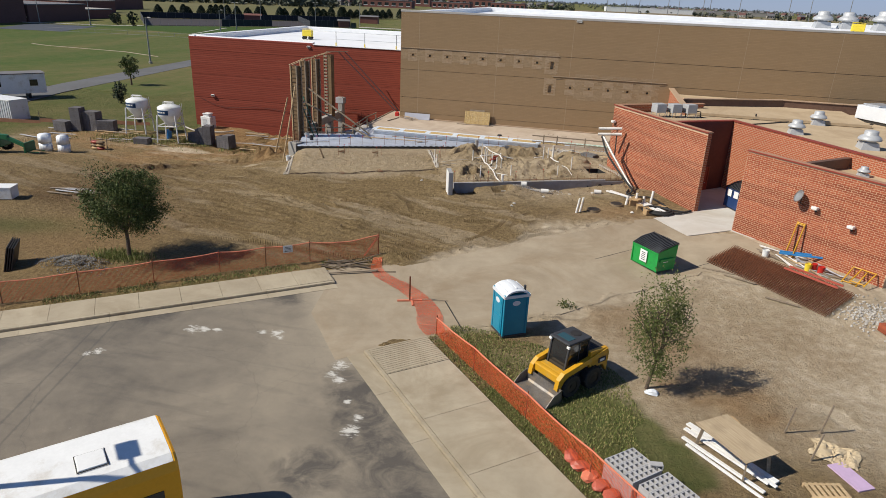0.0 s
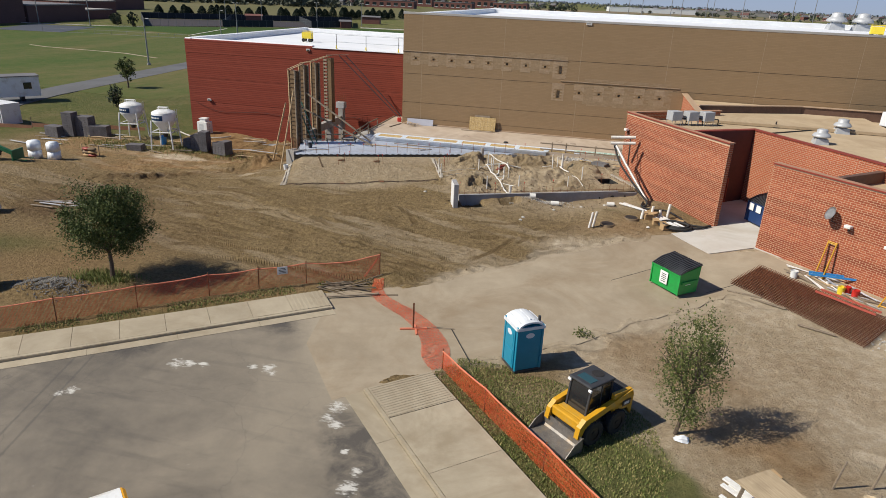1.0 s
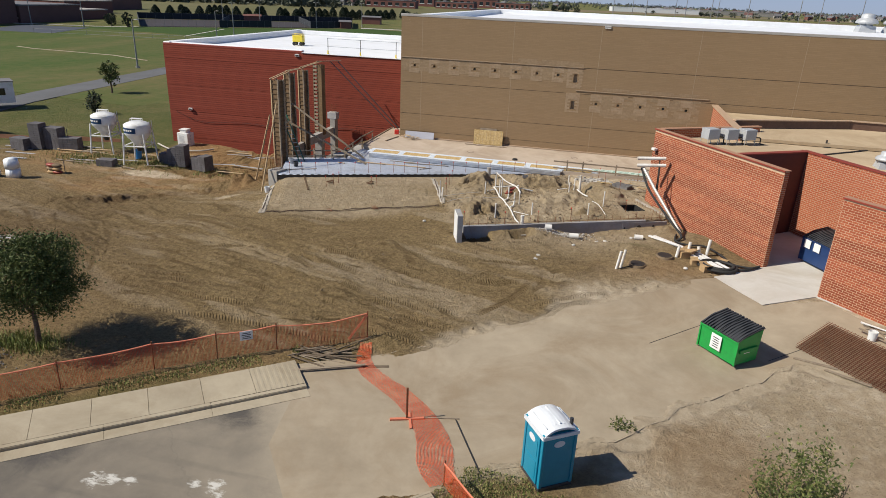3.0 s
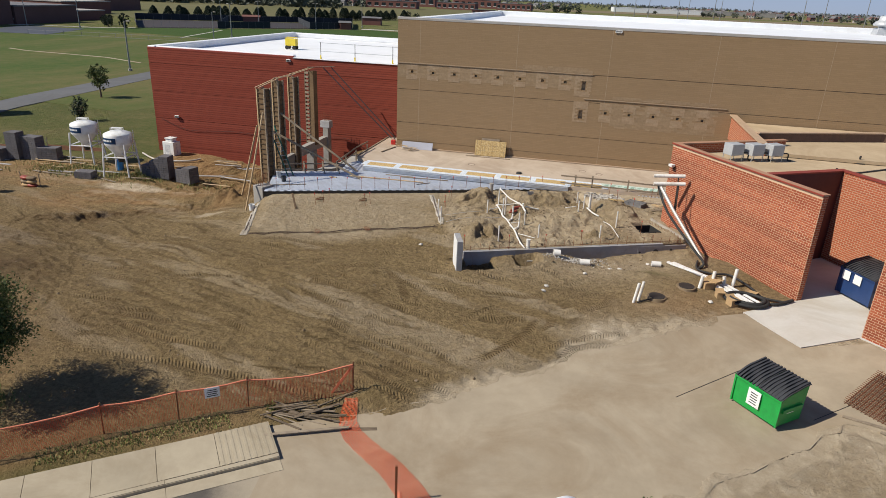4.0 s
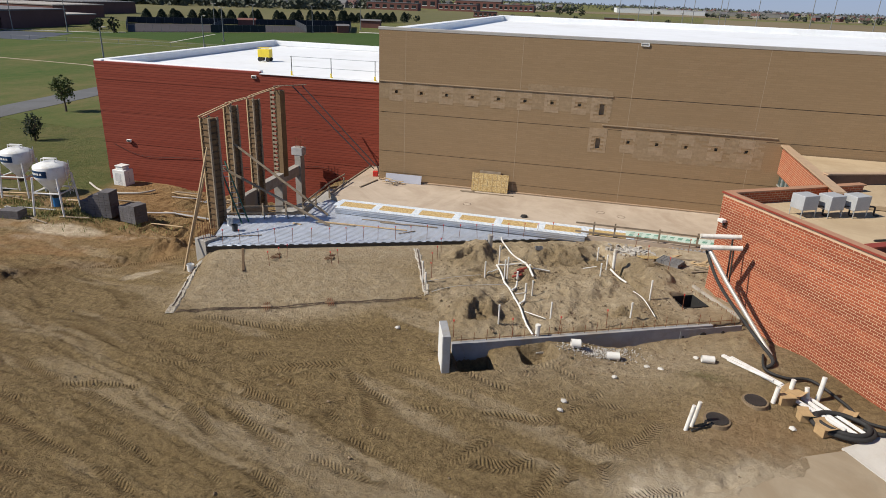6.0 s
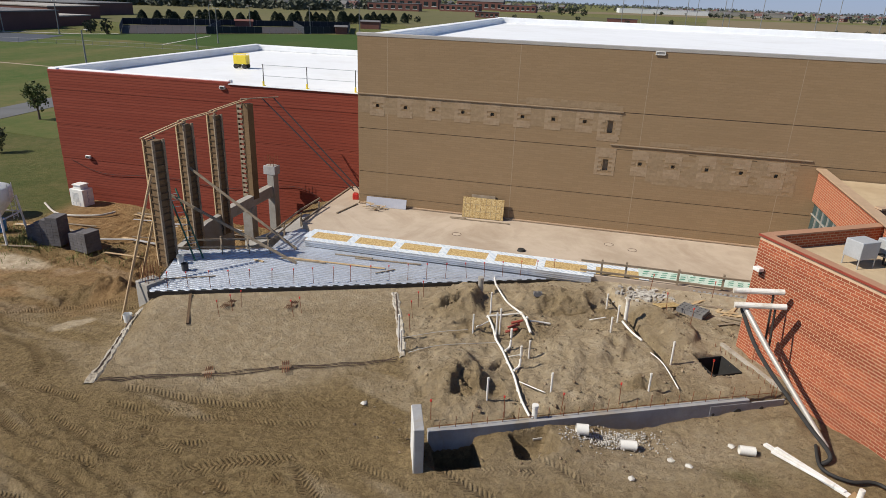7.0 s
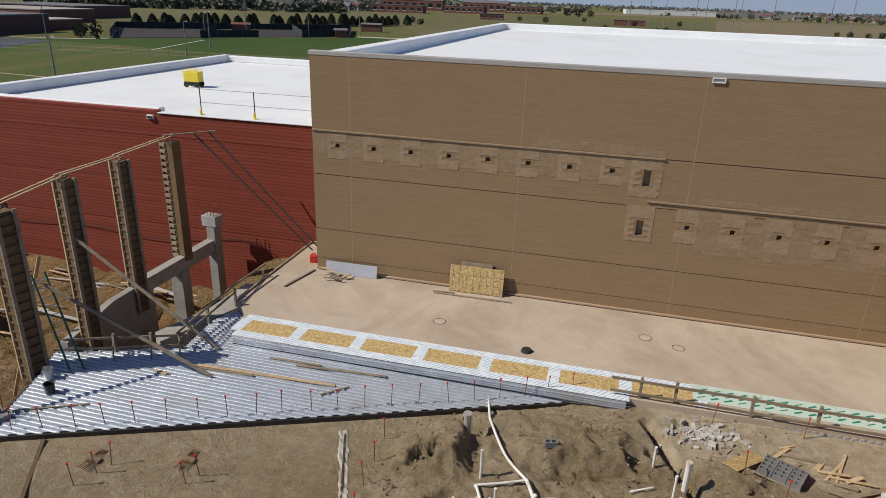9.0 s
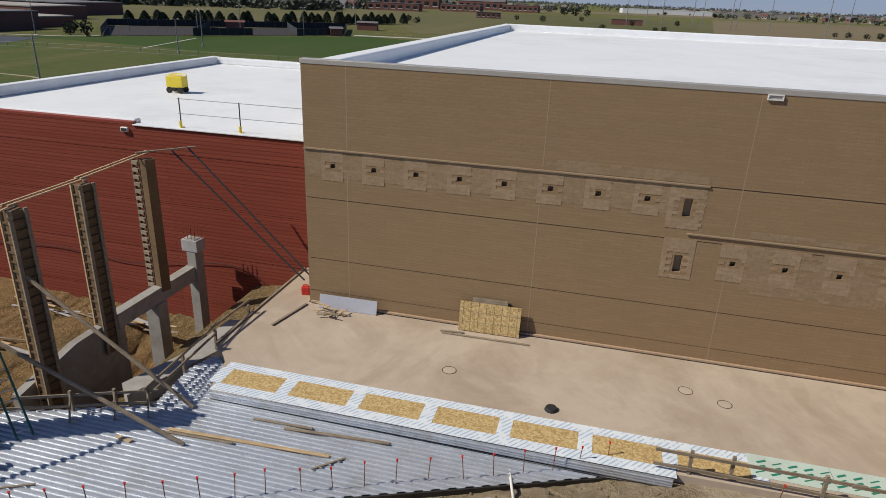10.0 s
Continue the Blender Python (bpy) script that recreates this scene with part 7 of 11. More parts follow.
for x, y in ((0.35, 44.75), (1.85, 46.2)):
    mh = thing("manhole", pose(x, y, gtop(x, y) - 0.02), "round dark manhole collar in the soil", "manhole", "manholes")
    bm = bm_new()
    rod(bm, (0, 0, -0.1), (0, 0, 0.10), 0.50, 20, 0.46)
    part("collar", bm, M_CLOD, mh)
    bm = bm_new()
    rod(bm, (0, 0, 0.10), (0, 0, 0.13), 0.38, 20)
    part("lid", bm, M_STEELDARK, mh, "dark iron lid")
ground_pipe([(-0.6, 43.9), (0.0, 44.4), (0.35, 44.75)], 0.03, "black cable lying by the manhole", M_BLACK, 0.0, "site_cable", "cable", 6)
# white guttering, boxes and hose heap at the wing's foot
for a, b, w in (((1.2, 49.5), (3.2, 47.2), 0.16), ((1.45, 49.2), (3.0, 47.4), 0.16), ((1.3, 49.0), (2.75, 47.6), 0.12), ((3.4, 46.95), (5.0, 44.85), 0.13), ((3.6, 47.1), (5.2, 45.1), 0.10), ((3.2, 46.6), (4.6, 45.2), 0.16)):
    timber((a[0], a[1], gtop(*a) + 0.14), (b[0], b[1], gtop(*b) + 0.16), w, 0.09, "white metal trim length lying in a heap", M_WHITE, "trim_length", "metal trim", "white trim heap")
for x, y, s_, yaw in ((2.9, 46.5, 0.42, 20), (3.25, 46.75, 0.45, 50), (3.4, 45.65, 0.36, 10), (3.9, 45.05, 0.42, 30), (4.9, 46.1, 0.35, 60)):
    cb = thing("cardboard_box", pose(x, y, gtop(x, y), 0, 0, yaw), "brown cardboard carton with torn flaps", "carton", "cartons")
    bm = bm_new()
    box(bm, 0, 0, 0, s_ * 1.2, s_, s_ * 0.8)
    part("body", bm, M_CARD, cb)
    for sg in (-1, 1):
        bm = bm_new()
        beam(bm, (0, sg * s_ / 2, s_ * 0.8), (0, sg * s_ * 0.85, s_ * 1.0), s_ * 1.15, 0.012)
        part("flap", bm, M_CARD, cb)
for x, y, h, lx, ly in ((4.15, 46.95, 0.95, 0.1, 0.15), (3.15, 46.9, 0.7, 0.05, 0.05), (2.5, 46.35, 0.65, 0.08, 0.06), (3.75, 46.7, 0.6, -0.1, 0.1)):
    bm = bm_new()
    z = gtop(x, y)
    rod(bm, (x, y, z), (x + lx, y + ly, z + h), 0.085, 12)
    tagged(finish("riser_pipe", bm, M_PVC), "white pipe length standing among cartons", "pipe", "riser pipes")
hose = []
for k in range(58):
    t = k / 57 * 3.4 * math.pi
    rx, ry = 1.05 - 0.09 * t / math.pi, 0.62 - 0.05 * t / math.pi
    hose.append((4.55 + rx * math.cos(t + 2.6) * 0.9 + 0.35 * math.sin(t + 2.6), 45.35 + ry * math.sin(t + 2.6) - 0.35 * math.cos(t + 2.6)))
bm = bm_new()
tube(bm, [(x, y, max(gtop(x, y), gz(x, y) + 0.05) + 0.10 + 0.0028 * i) for i, (x, y) in enumerate(hose)], 0.09, 8)
tagged(finish("drain_hose", bm, M_BLACK, shade=True), "coiled black corrugated drain hose on the ground", "hose")
ground_pipe([(2.75, 49.6), (2.6, 48.4), (3.3, 48.0), (4.2, 48.1), (5.0, 46.9), (5.4, 45.9), (6.4, 45.55)], 0.058, "black corrugated drain hose along the brick foot", M_BLACK, 0.03, "drain_hose", "hose", 8)
ground_pipe([(5.2, 45.4), (5.8, 45.2), (6.7, 45.8)], 0.07, "black corrugated drain hose tail", M_BLACK, 0.05, "drain_hose", "hose", 8)
# slanting downpipe and the two stub pipes at the wing's end
sp = thing("slanting_downpipe", pose(0, 0, 0), "grey downpipe with black hose slanting down the brick wall", "downpipe")
bm = bm_new()
rod(bm, (0.45, 53.0, 4.25), (1.25, 51.8, 3.2), 0.10, 12)
rod(bm, (1.2, 51.85, 3.25), (2.95, 49.3, 1.2), 0.09, 12)
part("pipe", bm, M_COPING, sp)
bm = bm_new()
tube(bm, curve_pts([(0.42, 53.0, 4.1), (1.0, 51.75, 3.0), (2.3, 49.9, 1.75), (2.95, 48.95, 1.2), (2.7, 48.7, 0.95)], 6), 0.07, 8)
part("hose", bm, M_BLACK, sp, "black hose")
for y0, z0 in ((53.55, 4.62), (52.95, 4.30)):
    bm = bm_new()
    rod(bm, (0.1, y0 - 0.15, z0), (1.85, y0 - 0.05, z0 + 0.12), 0.11, 12)
    tagged(finish("stub_pipe", bm, M_PVC), "white stub pipe resting above the downpipe", "pipe", "stub pipes")
    bm = bm_new()
    rod(bm, (1.5, y0 - 0.07, z0), (1.55, y0 - 0.3, 2.6), 0.04, 6)
    tagged(finish("pipe_stay", bm, M_STEELDARK), "dark steel stay under the stub pipe", "stay", "pipe stays")
# debris by the slab and block pallet
rng = random.Random(21)
bm = bm_new()
for k in range(120):
    x, y = -2.6 + rng.gauss(0, 0.7), 59.6 + rng.gauss(0, 0.35)
    box(bm, x, y, gtop(x, y) - 0.02, rng.uniform(0.06, 0.3), rng.uniform(0.05, 0.18), rng.uniform(0.03, 0.14), Matrix.Translation((x, y, 0)) @ Matrix.Rotation(rng.uniform(0, 3), 4, 'Z') @ Matrix.Translation((-x, -y, 0)))
tagged(finish("rubble_heap", bm, M_GRAVEL), "heap of broken block and scrap by the slab", "rubble", kind="stuff")
pl = thing("block_pallet", pose(-0.35, 58.0, gtop(-0.35, 58.0), 0, 0, -28), "few grey blocks on a wooden pallet", "pallet")
for k in range(6):
    bm = bm_new()
    box(bm, 0, -0.5 + 0.2 * k, 0.1, 1.3, 0.12, 0.025)
    part("slat", bm, M_OLDWOOD, pl)
for sx in (-0.6, 0, 0.6):
    bm = bm_new()
    box(bm, sx, 0, 0, 0.09, 1.15, 0.10)
    part("bearer", bm, M_OLDWOOD, pl)
for i in range(3):
    for j in range(4):
        bm = bm_new()
        cmu_unit(bm, -0.4 + 0.41 * i, -0.4 + 0.22 * j, 0.127)
        part("block", bm, M_CMU, pl)
for p, q, w in (((0.6, 57.0), (2.6, 58.2), 0.12), ((0.8, 57.6), (2.4, 57.2), 0.1), ((-2.0, 57.4), (-0.9, 58.8), 0.5), ((1.6, 56.6), (3.0, 56.9), 0.25), ((-2.4, 58.4), (-1.2, 57.0), 0.1)):
    timber((p[0], p[1], gtop(*p) + 0.05), (q[0], q[1], gtop(*q) + 0.06), w, 0.03, "loose board lying on the soil by the slab", M_OSB if w > 0.3 else M_OLDWOOD)

# ---- roof plant ----
for k, (u, v) in enumerate(((1.35, 2.55), (2.0, 3.85), (2.6, 5.15))):
    p = Vector(((4.45, 54.85), (5.65, 55.25), (6.8, 55.65))[k])
    ac = thing("condenser", pose(p.x, p.y, 5.66, 0, 0, 33), "grey-blue rooftop condenser on a steel stand", "condenser", "rooftop condensers")
    bm = bm_new()
    box(bm, 0, 0, 0.35, 0.88, 0.72, 0.66, bevel=0.02)
    part("cabinet", bm, M_ACBLUE, ac)
    for f in range(7):
        bm = bm_new()
        box(bm, 0.445, 0, 0.40 + 0.082 * f, 0.02, 0.64, 0.06)
        part("louvre", bm, M_STEELDARK, ac)
    for sx in (-0.4, 0.4):
        for sy in (-0.32, 0.32):
            bm = bm_new()
            rod(bm, (sx, sy, 0), (sx, sy, 0.36), 0.025, 6)
            part("leg", bm, M_STEEL, ac)
    bm = bm_new()
    tube(bm, curve_pts([(0.5, -0.3, 0.5), (0.8, -0.35, 0.45), (0.85, -0.35, 0.1), (1.1, -0.4, 0.05)], 5), 0.04, 6)
    part("refrigerant_line", bm, M_BLACK, ac)


def mushroom(x, y, z, s_):
    ob = thing("roof_ventilator", pose(x, y, z), "white spun-metal mushroom ventilator on a square curb", "ventilator", "roof ventilators")
    bm = bm_new()
    rod(bm, (0, 0, 0), (0, 0, 0.5 * s_), 0.88 * s_, 4, 0.72 * s_)
    bmesh.ops.rotate(bm, cent=(0, 0, 0), matrix=Matrix.Rotation(radians(45), 3, 'Z'), verts=bm.verts)
    part("curb", bm, M_ACBLUE, ob)
    bm = bm_new()
    prof = [(0.42, 0.5), (0.42, 0.60), (0.74, 0.64), (0.80, 0.69), (0.78, 0.78), (0.66, 0.93), (0.50, 1.02), (0.47, 1.04), (0.47, 1.26), (0.42, 1.33), (0.18, 1.38), (0.0, 1.39)]
    rings = []
    for r, zz in prof:
        rings.append([bm.verts.new((r * s_ * math.cos(2 * math.pi * k / 24), r * s_ * math.sin(2 * math.pi * k / 24), zz * s_)) for k in range(24)] if r > 0 else [bm.verts.new((0, 0, zz * s_))])
    for a, b in zip(rings, rings[1:]):
        for k in range(24):
            if len(b) == 1:
                bm.faces.new((a[k], a[(k + 1) % 24], b[0]))
            else:
                bm.faces.new((a[k], a[(k + 1) % 24], b[(k + 1) % 24], b[k]))
    part("hood", bm, M_ACBLUE, ob, shade=True)
    return ob


mushroom(13.6, 51.9, 5.66, 0.72)
mushroom(16.4, 57.0, 5.66, 0.76)
mushroom(17.0, 48.2, 5.66, 0.88)
mushroom(14.6, 41.4, 5.3, 0.42)
ru = thing("rooftop_unit", pose(22.3, 59.6, 5.66, 0, 0, -58), "cream rooftop air unit on the gravel roof", "air unit")
bm = bm_new()
box(bm, 0, 0, 0.22, 4.4, 2.2, 1.05, bevel=0.03)
part("cabinet", bm, M_TOILROOF, ru)
bm = bm_new()
box(bm, 0, 0, 0, 4.2, 2.0, 0.22)
part("curb", bm, M_STEELDARK, ru)
bm = bm_new()
box(bm, -1.2, 0, 1.27, 1.4, 1.8, 0.16, bevel=0.03)
part("hood", bm, M_STEEL, ru)
for x, y in ((9.5, 53.0), (12.0, 57.2), (17.5, 50.5)):
    bm = bm_new()
    rod(bm, (0, 0, 0), (0, 0, 0.45), 0.06, 8)
    rod(bm, (0, 0, 0), (0, 0, 0.06), 0.35, 12)
    ob = finish("roof_pipe", bm, M_STEELDARK)
    ob.matrix_basis = pose(x, y, 5.66)
    tagged(ob, "short dark vent pipe through the gravel roof", "vent pipe", "roof pipes")
bm = bm_new()
tube(bm, [(6.5, 52.0, 5.70), (11, 54.2, 5.70), (15.0, 57.5, 5.70), (21, 59, 5.70)], 0.05, 6)
tagged(finish("gas_line", bm, M_STEELDARK), "dark gas line running over the gravel roof", "pipe")
# plant on the white roofs
for x, y, sc in ((30.8, 113, 1.15), (34.2, 113, 1.15), (38.6, 112, 1.3)):
    mushroom(x, y, 11.5, 1.5 * sc)


def roof_cart(x, y, z, yaw):
    ob = thing("roof_cart", pose(x, y, z, 0, 0, yaw) @ Matrix.Scale(0.8, 4), "yellow wheeled roofing cart on the white roof", "cart", "roofing carts")
    bm = bm_new()
    box(bm, 0, 0, 0.50, 1.55, 1.0, 0.95, bevel=0.05)
    part("hopper", bm, M_CARTYELLOW, ob)
    for sx in (-0.52, 0.52):
        for sy in (-0.45, 0.45):
            bm = bm_new()
            rod(bm, (sx, sy - 0.08, 0.27), (sx, sy + 0.08, 0.27), 0.27, 14)
            part("wheel", bm, M_BLACK, ob)
    bm = bm_new()
    tube(bm, [(-0.74, -0.4, 1.3), (-0.74, -0.4, 1.62), (0.74, -0.4, 1.62), (0.74, -0.4, 1.3)], 0.04, 6)
    tube(bm, [(-0.74, 0.4, 1.3), (-0.74, 0.4, 1.62), (0.74, 0.4, 1.62), (0.74, 0.4, 1.3)], 0.04, 6)
    part("rail", bm, M_CARTYELLOW, ob)
    bm = bm_new()
    beam(bm, (0, -0.5, 0.48), (0, -1.35, 0.30), 0.06, 0.06)
    part("drawbar", bm, M_STEELDARK, ob)
    return ob


roof_cart(-38.2, 84.6, 7.6, 5)
roof_cart(26.3, 84.0, 11.5, -10)
rl = thing("roof_guard", pose(0, 0, 8.04), "guard rail on yellow strapped stands along the roof edge", "guard rail")
for x in (-29.1, -25.75, -22.14):
    bm = bm_new()
    rod(bm, (x, 72.02, -0.15), (x, 72.02, 1.5), 0.028, 6)
    part("post", bm, M_STEELDARK, rl)
    bm = bm_new()
    box(bm, x, 71.98, -0.10, 0.11, 0.14, 0.46, bevel=0.03)
    beam(bm, (x, 72.1, 0.05), (x, 73.0, -0.40), 0.10, 0.06)
    part("stand", bm, M_CARTYELLOW, rl, "yellow strapped stand")
for z in (0.72, 1.46):
    bm = bm_new()
    rod(bm, (-29.2, 72.02, z), (-21.0, 72.02, z), 0.018, 6)
    part("rail", bm, M_STEEL, rl)
sky_ = thing("skylight_hood", pose(-21.6, 76.0, 7.6), "low pale hood beside the tall wall", "hood")
bm = bm_new()
rod(bm, (0, -1.2, 0.05), (0, 1.2, 0.05), 0.6, 16)
part("dome", bm, M_TOILROOF, sky_, shade=True)

# wall lights, dish and hose fittings on the brick walls
for mm, nm, lab in ((CBLOCK @ Matrix.Translation((4.9, -0.05, 3.75)), "flood_lamp", "small white flood lamp on the brick wall"), (CBLOCK @ Matrix.Translation((7.0, -0.05, 3.35)), "flood_lamp", "small white flood lamp on the brick wall"),
                    (WING @ Matrix.Translation((0.45, -0.05, 4.9)), "flood_lamp", "tan flood lamp at the wall corner")):
    ob = thing(nm, mm, lab, "lamp", "wall flood lamps")
    bm = bm_new()
    box(bm, 0, -0.16, 0.0, 0.34, 0.26, 0.16, bevel=0.03)
    part("housing", bm, M_WHITE, ob)
    bm = bm_new()
    box(bm, 0, -0.02, -0.15, 0.08, 0.06, 0.22)
    part("bracket", bm, M_STEELDARK, ob)
ob = thing("satellite_dish", CBLOCK @ Matrix.Translation((4.1, -0.16, 4.15)) @ Matrix.Rotation(radians(-28), 4, 'Z') @ Matrix.Rotation(radians(-25), 4, 'X'), "dark-shaded grey satellite dish on the brick wall", "dish")
bm = bm_new()
rings = []
for r in (0.0, 0.12, 0.24, 0.36):
    rings.append([bm.verts.new((r * math.cos(2 * math.pi * k / 18), -0.25 + r * r * -0.7, r * math.sin(2 * math.pi * k / 18))) for k in range(18)] if r else [bm.verts.new((0, -0.25, 0))])
for k in range(18):
    bm.faces.new((rings[0][0], rings[1][k], rings[1][(k + 1) % 18]))
for a, b in zip(rings[1:], rings[2:]):
    for k in range(18):
        bm.faces.new((a[k], b[k], b[(k + 1) % 18], a[(k + 1) % 18]))
bmesh.ops.solidify(bm, geom=bm.faces[:], thickness=0.015)
part("reflector", bm, M_ACBLUE, ob, shade=True)
bm = bm_new()
tube(bm, [(0, 0.3, -0.3), (0, 0.0, -0.3), (0, -0.1, 0)], 0.025, 6)
part("arm", bm, M_STEELDARK, ob)


# ---- yard things ----
def wheel(parent, m, r, w, tyre=None, rim=None, lugs=0, rim_label=""):
    """A tyre with its rim; the axle runs along the local y."""
    bm = bm_new()
    prof = [(r * 0.55, -w / 2), (r * 0.92, -w / 2), (r, -w * 0.36), (r, w * 0.36), (r * 0.92, w / 2), (r * 0.55, w / 2)]
    n = 24
    rings = [[bm.verts.new((a * math.cos(2 * math.pi * k / n), b, a * math.sin(2 * math.pi * k / n))) for k in range(n)] for a, b in prof]
    for a, b in zip(rings, rings[1:]):
        for k in range(n):
            bm.faces.new((a[k], a[(k + 1) % n], b[(k + 1) % n], b[k]))
    for k in range(lugs):
        a = 2 * math.pi * k / lugs
        for s_ in (-1, 1):
            mm = Matrix.Rotation(a + (math.pi / lugs if s_ > 0 else 0), 4, 'Y') @ Matrix.Translation((r * 1.0, s_ * w * 0.26, 0)) @ Matrix.Rotation(s_ * 0.5, 4, 'X')
            box(bm, 0, 0, -0.02, r * 0.10, w * 0.5, 0.05, mm)
    bmesh.ops.transform(bm, matrix=m, verts=bm.verts[:])
    bmesh.ops.recalc_face_normals(bm, faces=bm.faces[:])
    t = part("tyre", bm, tyre or M_BLACK, parent)
    bm = bm_new()
    rod(bm, (0, -w * 0.42, 0), (0, w * 0.42, 0), r * 0.56, 20)
    rod(bm, (0, -w * 0.5, 0), (0, w * 0.5, 0), r * 0.2, 12)
    bmesh.ops.transform(bm, matrix=m, verts=bm.verts[:])
    part("rim", bm, rim or M_STEEL, t, rim_label)
    return t


# portable toilet
to = thing("portable_toilet", pose(-2.98, 27.30, gz(-3, 27.2), 0, 0, 34), "teal plastic portable toilet with a pale domed roof", "toilet")
bm = bm_new()
box(bm, 0, 0, 0.08, 1.10, 1.10, 1.95)
part("cabin", bm, M_TEAL, to)
bm = bm_new()
box(bm, 0, 0, 0, 1.18, 1.18, 0.12, bevel=0.02)
part("base", bm, M_BLACKPLASTIC, to)
for sx in (-1, 1):
    for sy in (-1, 1):
        bm = bm_new()
        box(bm, sx * 0.53, sy * 0.53, 0.08, 0.11, 0.11, 1.97, bevel=0.02)
        part("corner_post", bm, M_TEAL, to)
bm = bm_new()
box(bm, -0.575, 0, 0.14, 0.05, 0.80, 1.78, bevel=0.015)
d_ = part("door", bm, M_TEAL, to)
for z in (0.3, 1.1):
    bm = bm_new()
    box(bm, -0.605, 0, z, 0.02, 0.62, 0.62, bevel=0.01)
    part("door_panel", bm, M_TEAL, d_)
bm = bm_new()
rod(bm, (-0.612, 0.02, 1.62), (-0.618, 0.02, 1.62), 0.15, 20)
bmesh.ops.scale(bm, vec=(1, 1.25, 0.8), verts=bm.verts, space=Matrix.Translation((0, -0.02, -1.62)))
part("badge", bm, M_TOILROOF, to, "pale oval badge")
bm = bm_new()
rod(bm, (0, -0.556, 1.62), (0, -0.562, 1.62), 0.15, 20)
bmesh.ops.scale(bm, vec=(1.25, 1, 0.75), verts=bm.verts, space=Matrix.Translation((0, 0, -1.62)))
part("badge", bm, M_TOILROOF, to, "pale oval badge")
bm = bm_new()
n = 10
for s_, mt_ in ((0.62, None),):
    rows_ = []
    for i in range(n + 1):
        u = -1 + 2 * i / n
        rows_.append([bm.verts.new((s_ * u * 0.98, s_ * v * 0.98, 1.98 + 0.34 * (1 - abs(u) ** 2.6) * (0.75 + 0.25 * (1 - v * v)))) for v in np.linspace(-1, 1, 7)])
    for a, b in zip(rows_, rows_[1:]):
        for k in range(6):
            bm.faces.new((a[k], b[k], b[k + 1], a[k + 1]))
    bmesh.ops.recalc_face_normals(bm, faces=bm.faces[:])
    r_ = bmesh.ops.extrude_face_region(bm, geom=bm.faces[:])
    bmesh.ops.translate(bm, vec=(0, 0, -0.07), verts=[g for g in r_["geom"] if isinstance(g, bmesh.types.BMVert)])
    bmesh.ops.recalc_face_normals(bm, faces=bm.faces[:])
rf = part("roof", bm, M_TOILROOF, to)
for k in range(7):
    bm = bm_new()
    box(bm, -0.42 + 0.14 * k, 0, 2.14 + 0.13 * (1 - abs(k - 3) / 3.0), 0.04, 0.9, 0.05)
    part("rib", bm, M_TOILROOF, rf)
bm = bm_new()
for sx, sy in ((-0.60, 0), (0.60, 0)):
    box(bm, sx, 0, 1.90, 0.05, 1.2, 0.12)
box(bm, 0, -0.6, 1.90, 1.2, 0.05, 0.12)
box(bm, 0, 0.6, 1.90, 1.2, 0.05, 0.12)
part("eave", bm, M_TOILROOF, to)
bm = bm_new()
rod(bm, (0.42, -0.40, 2.1), (0.42, -0.40, 2.36), 0.06, 10)
part("vent_pipe", bm, M_BLACKPLASTIC, to)


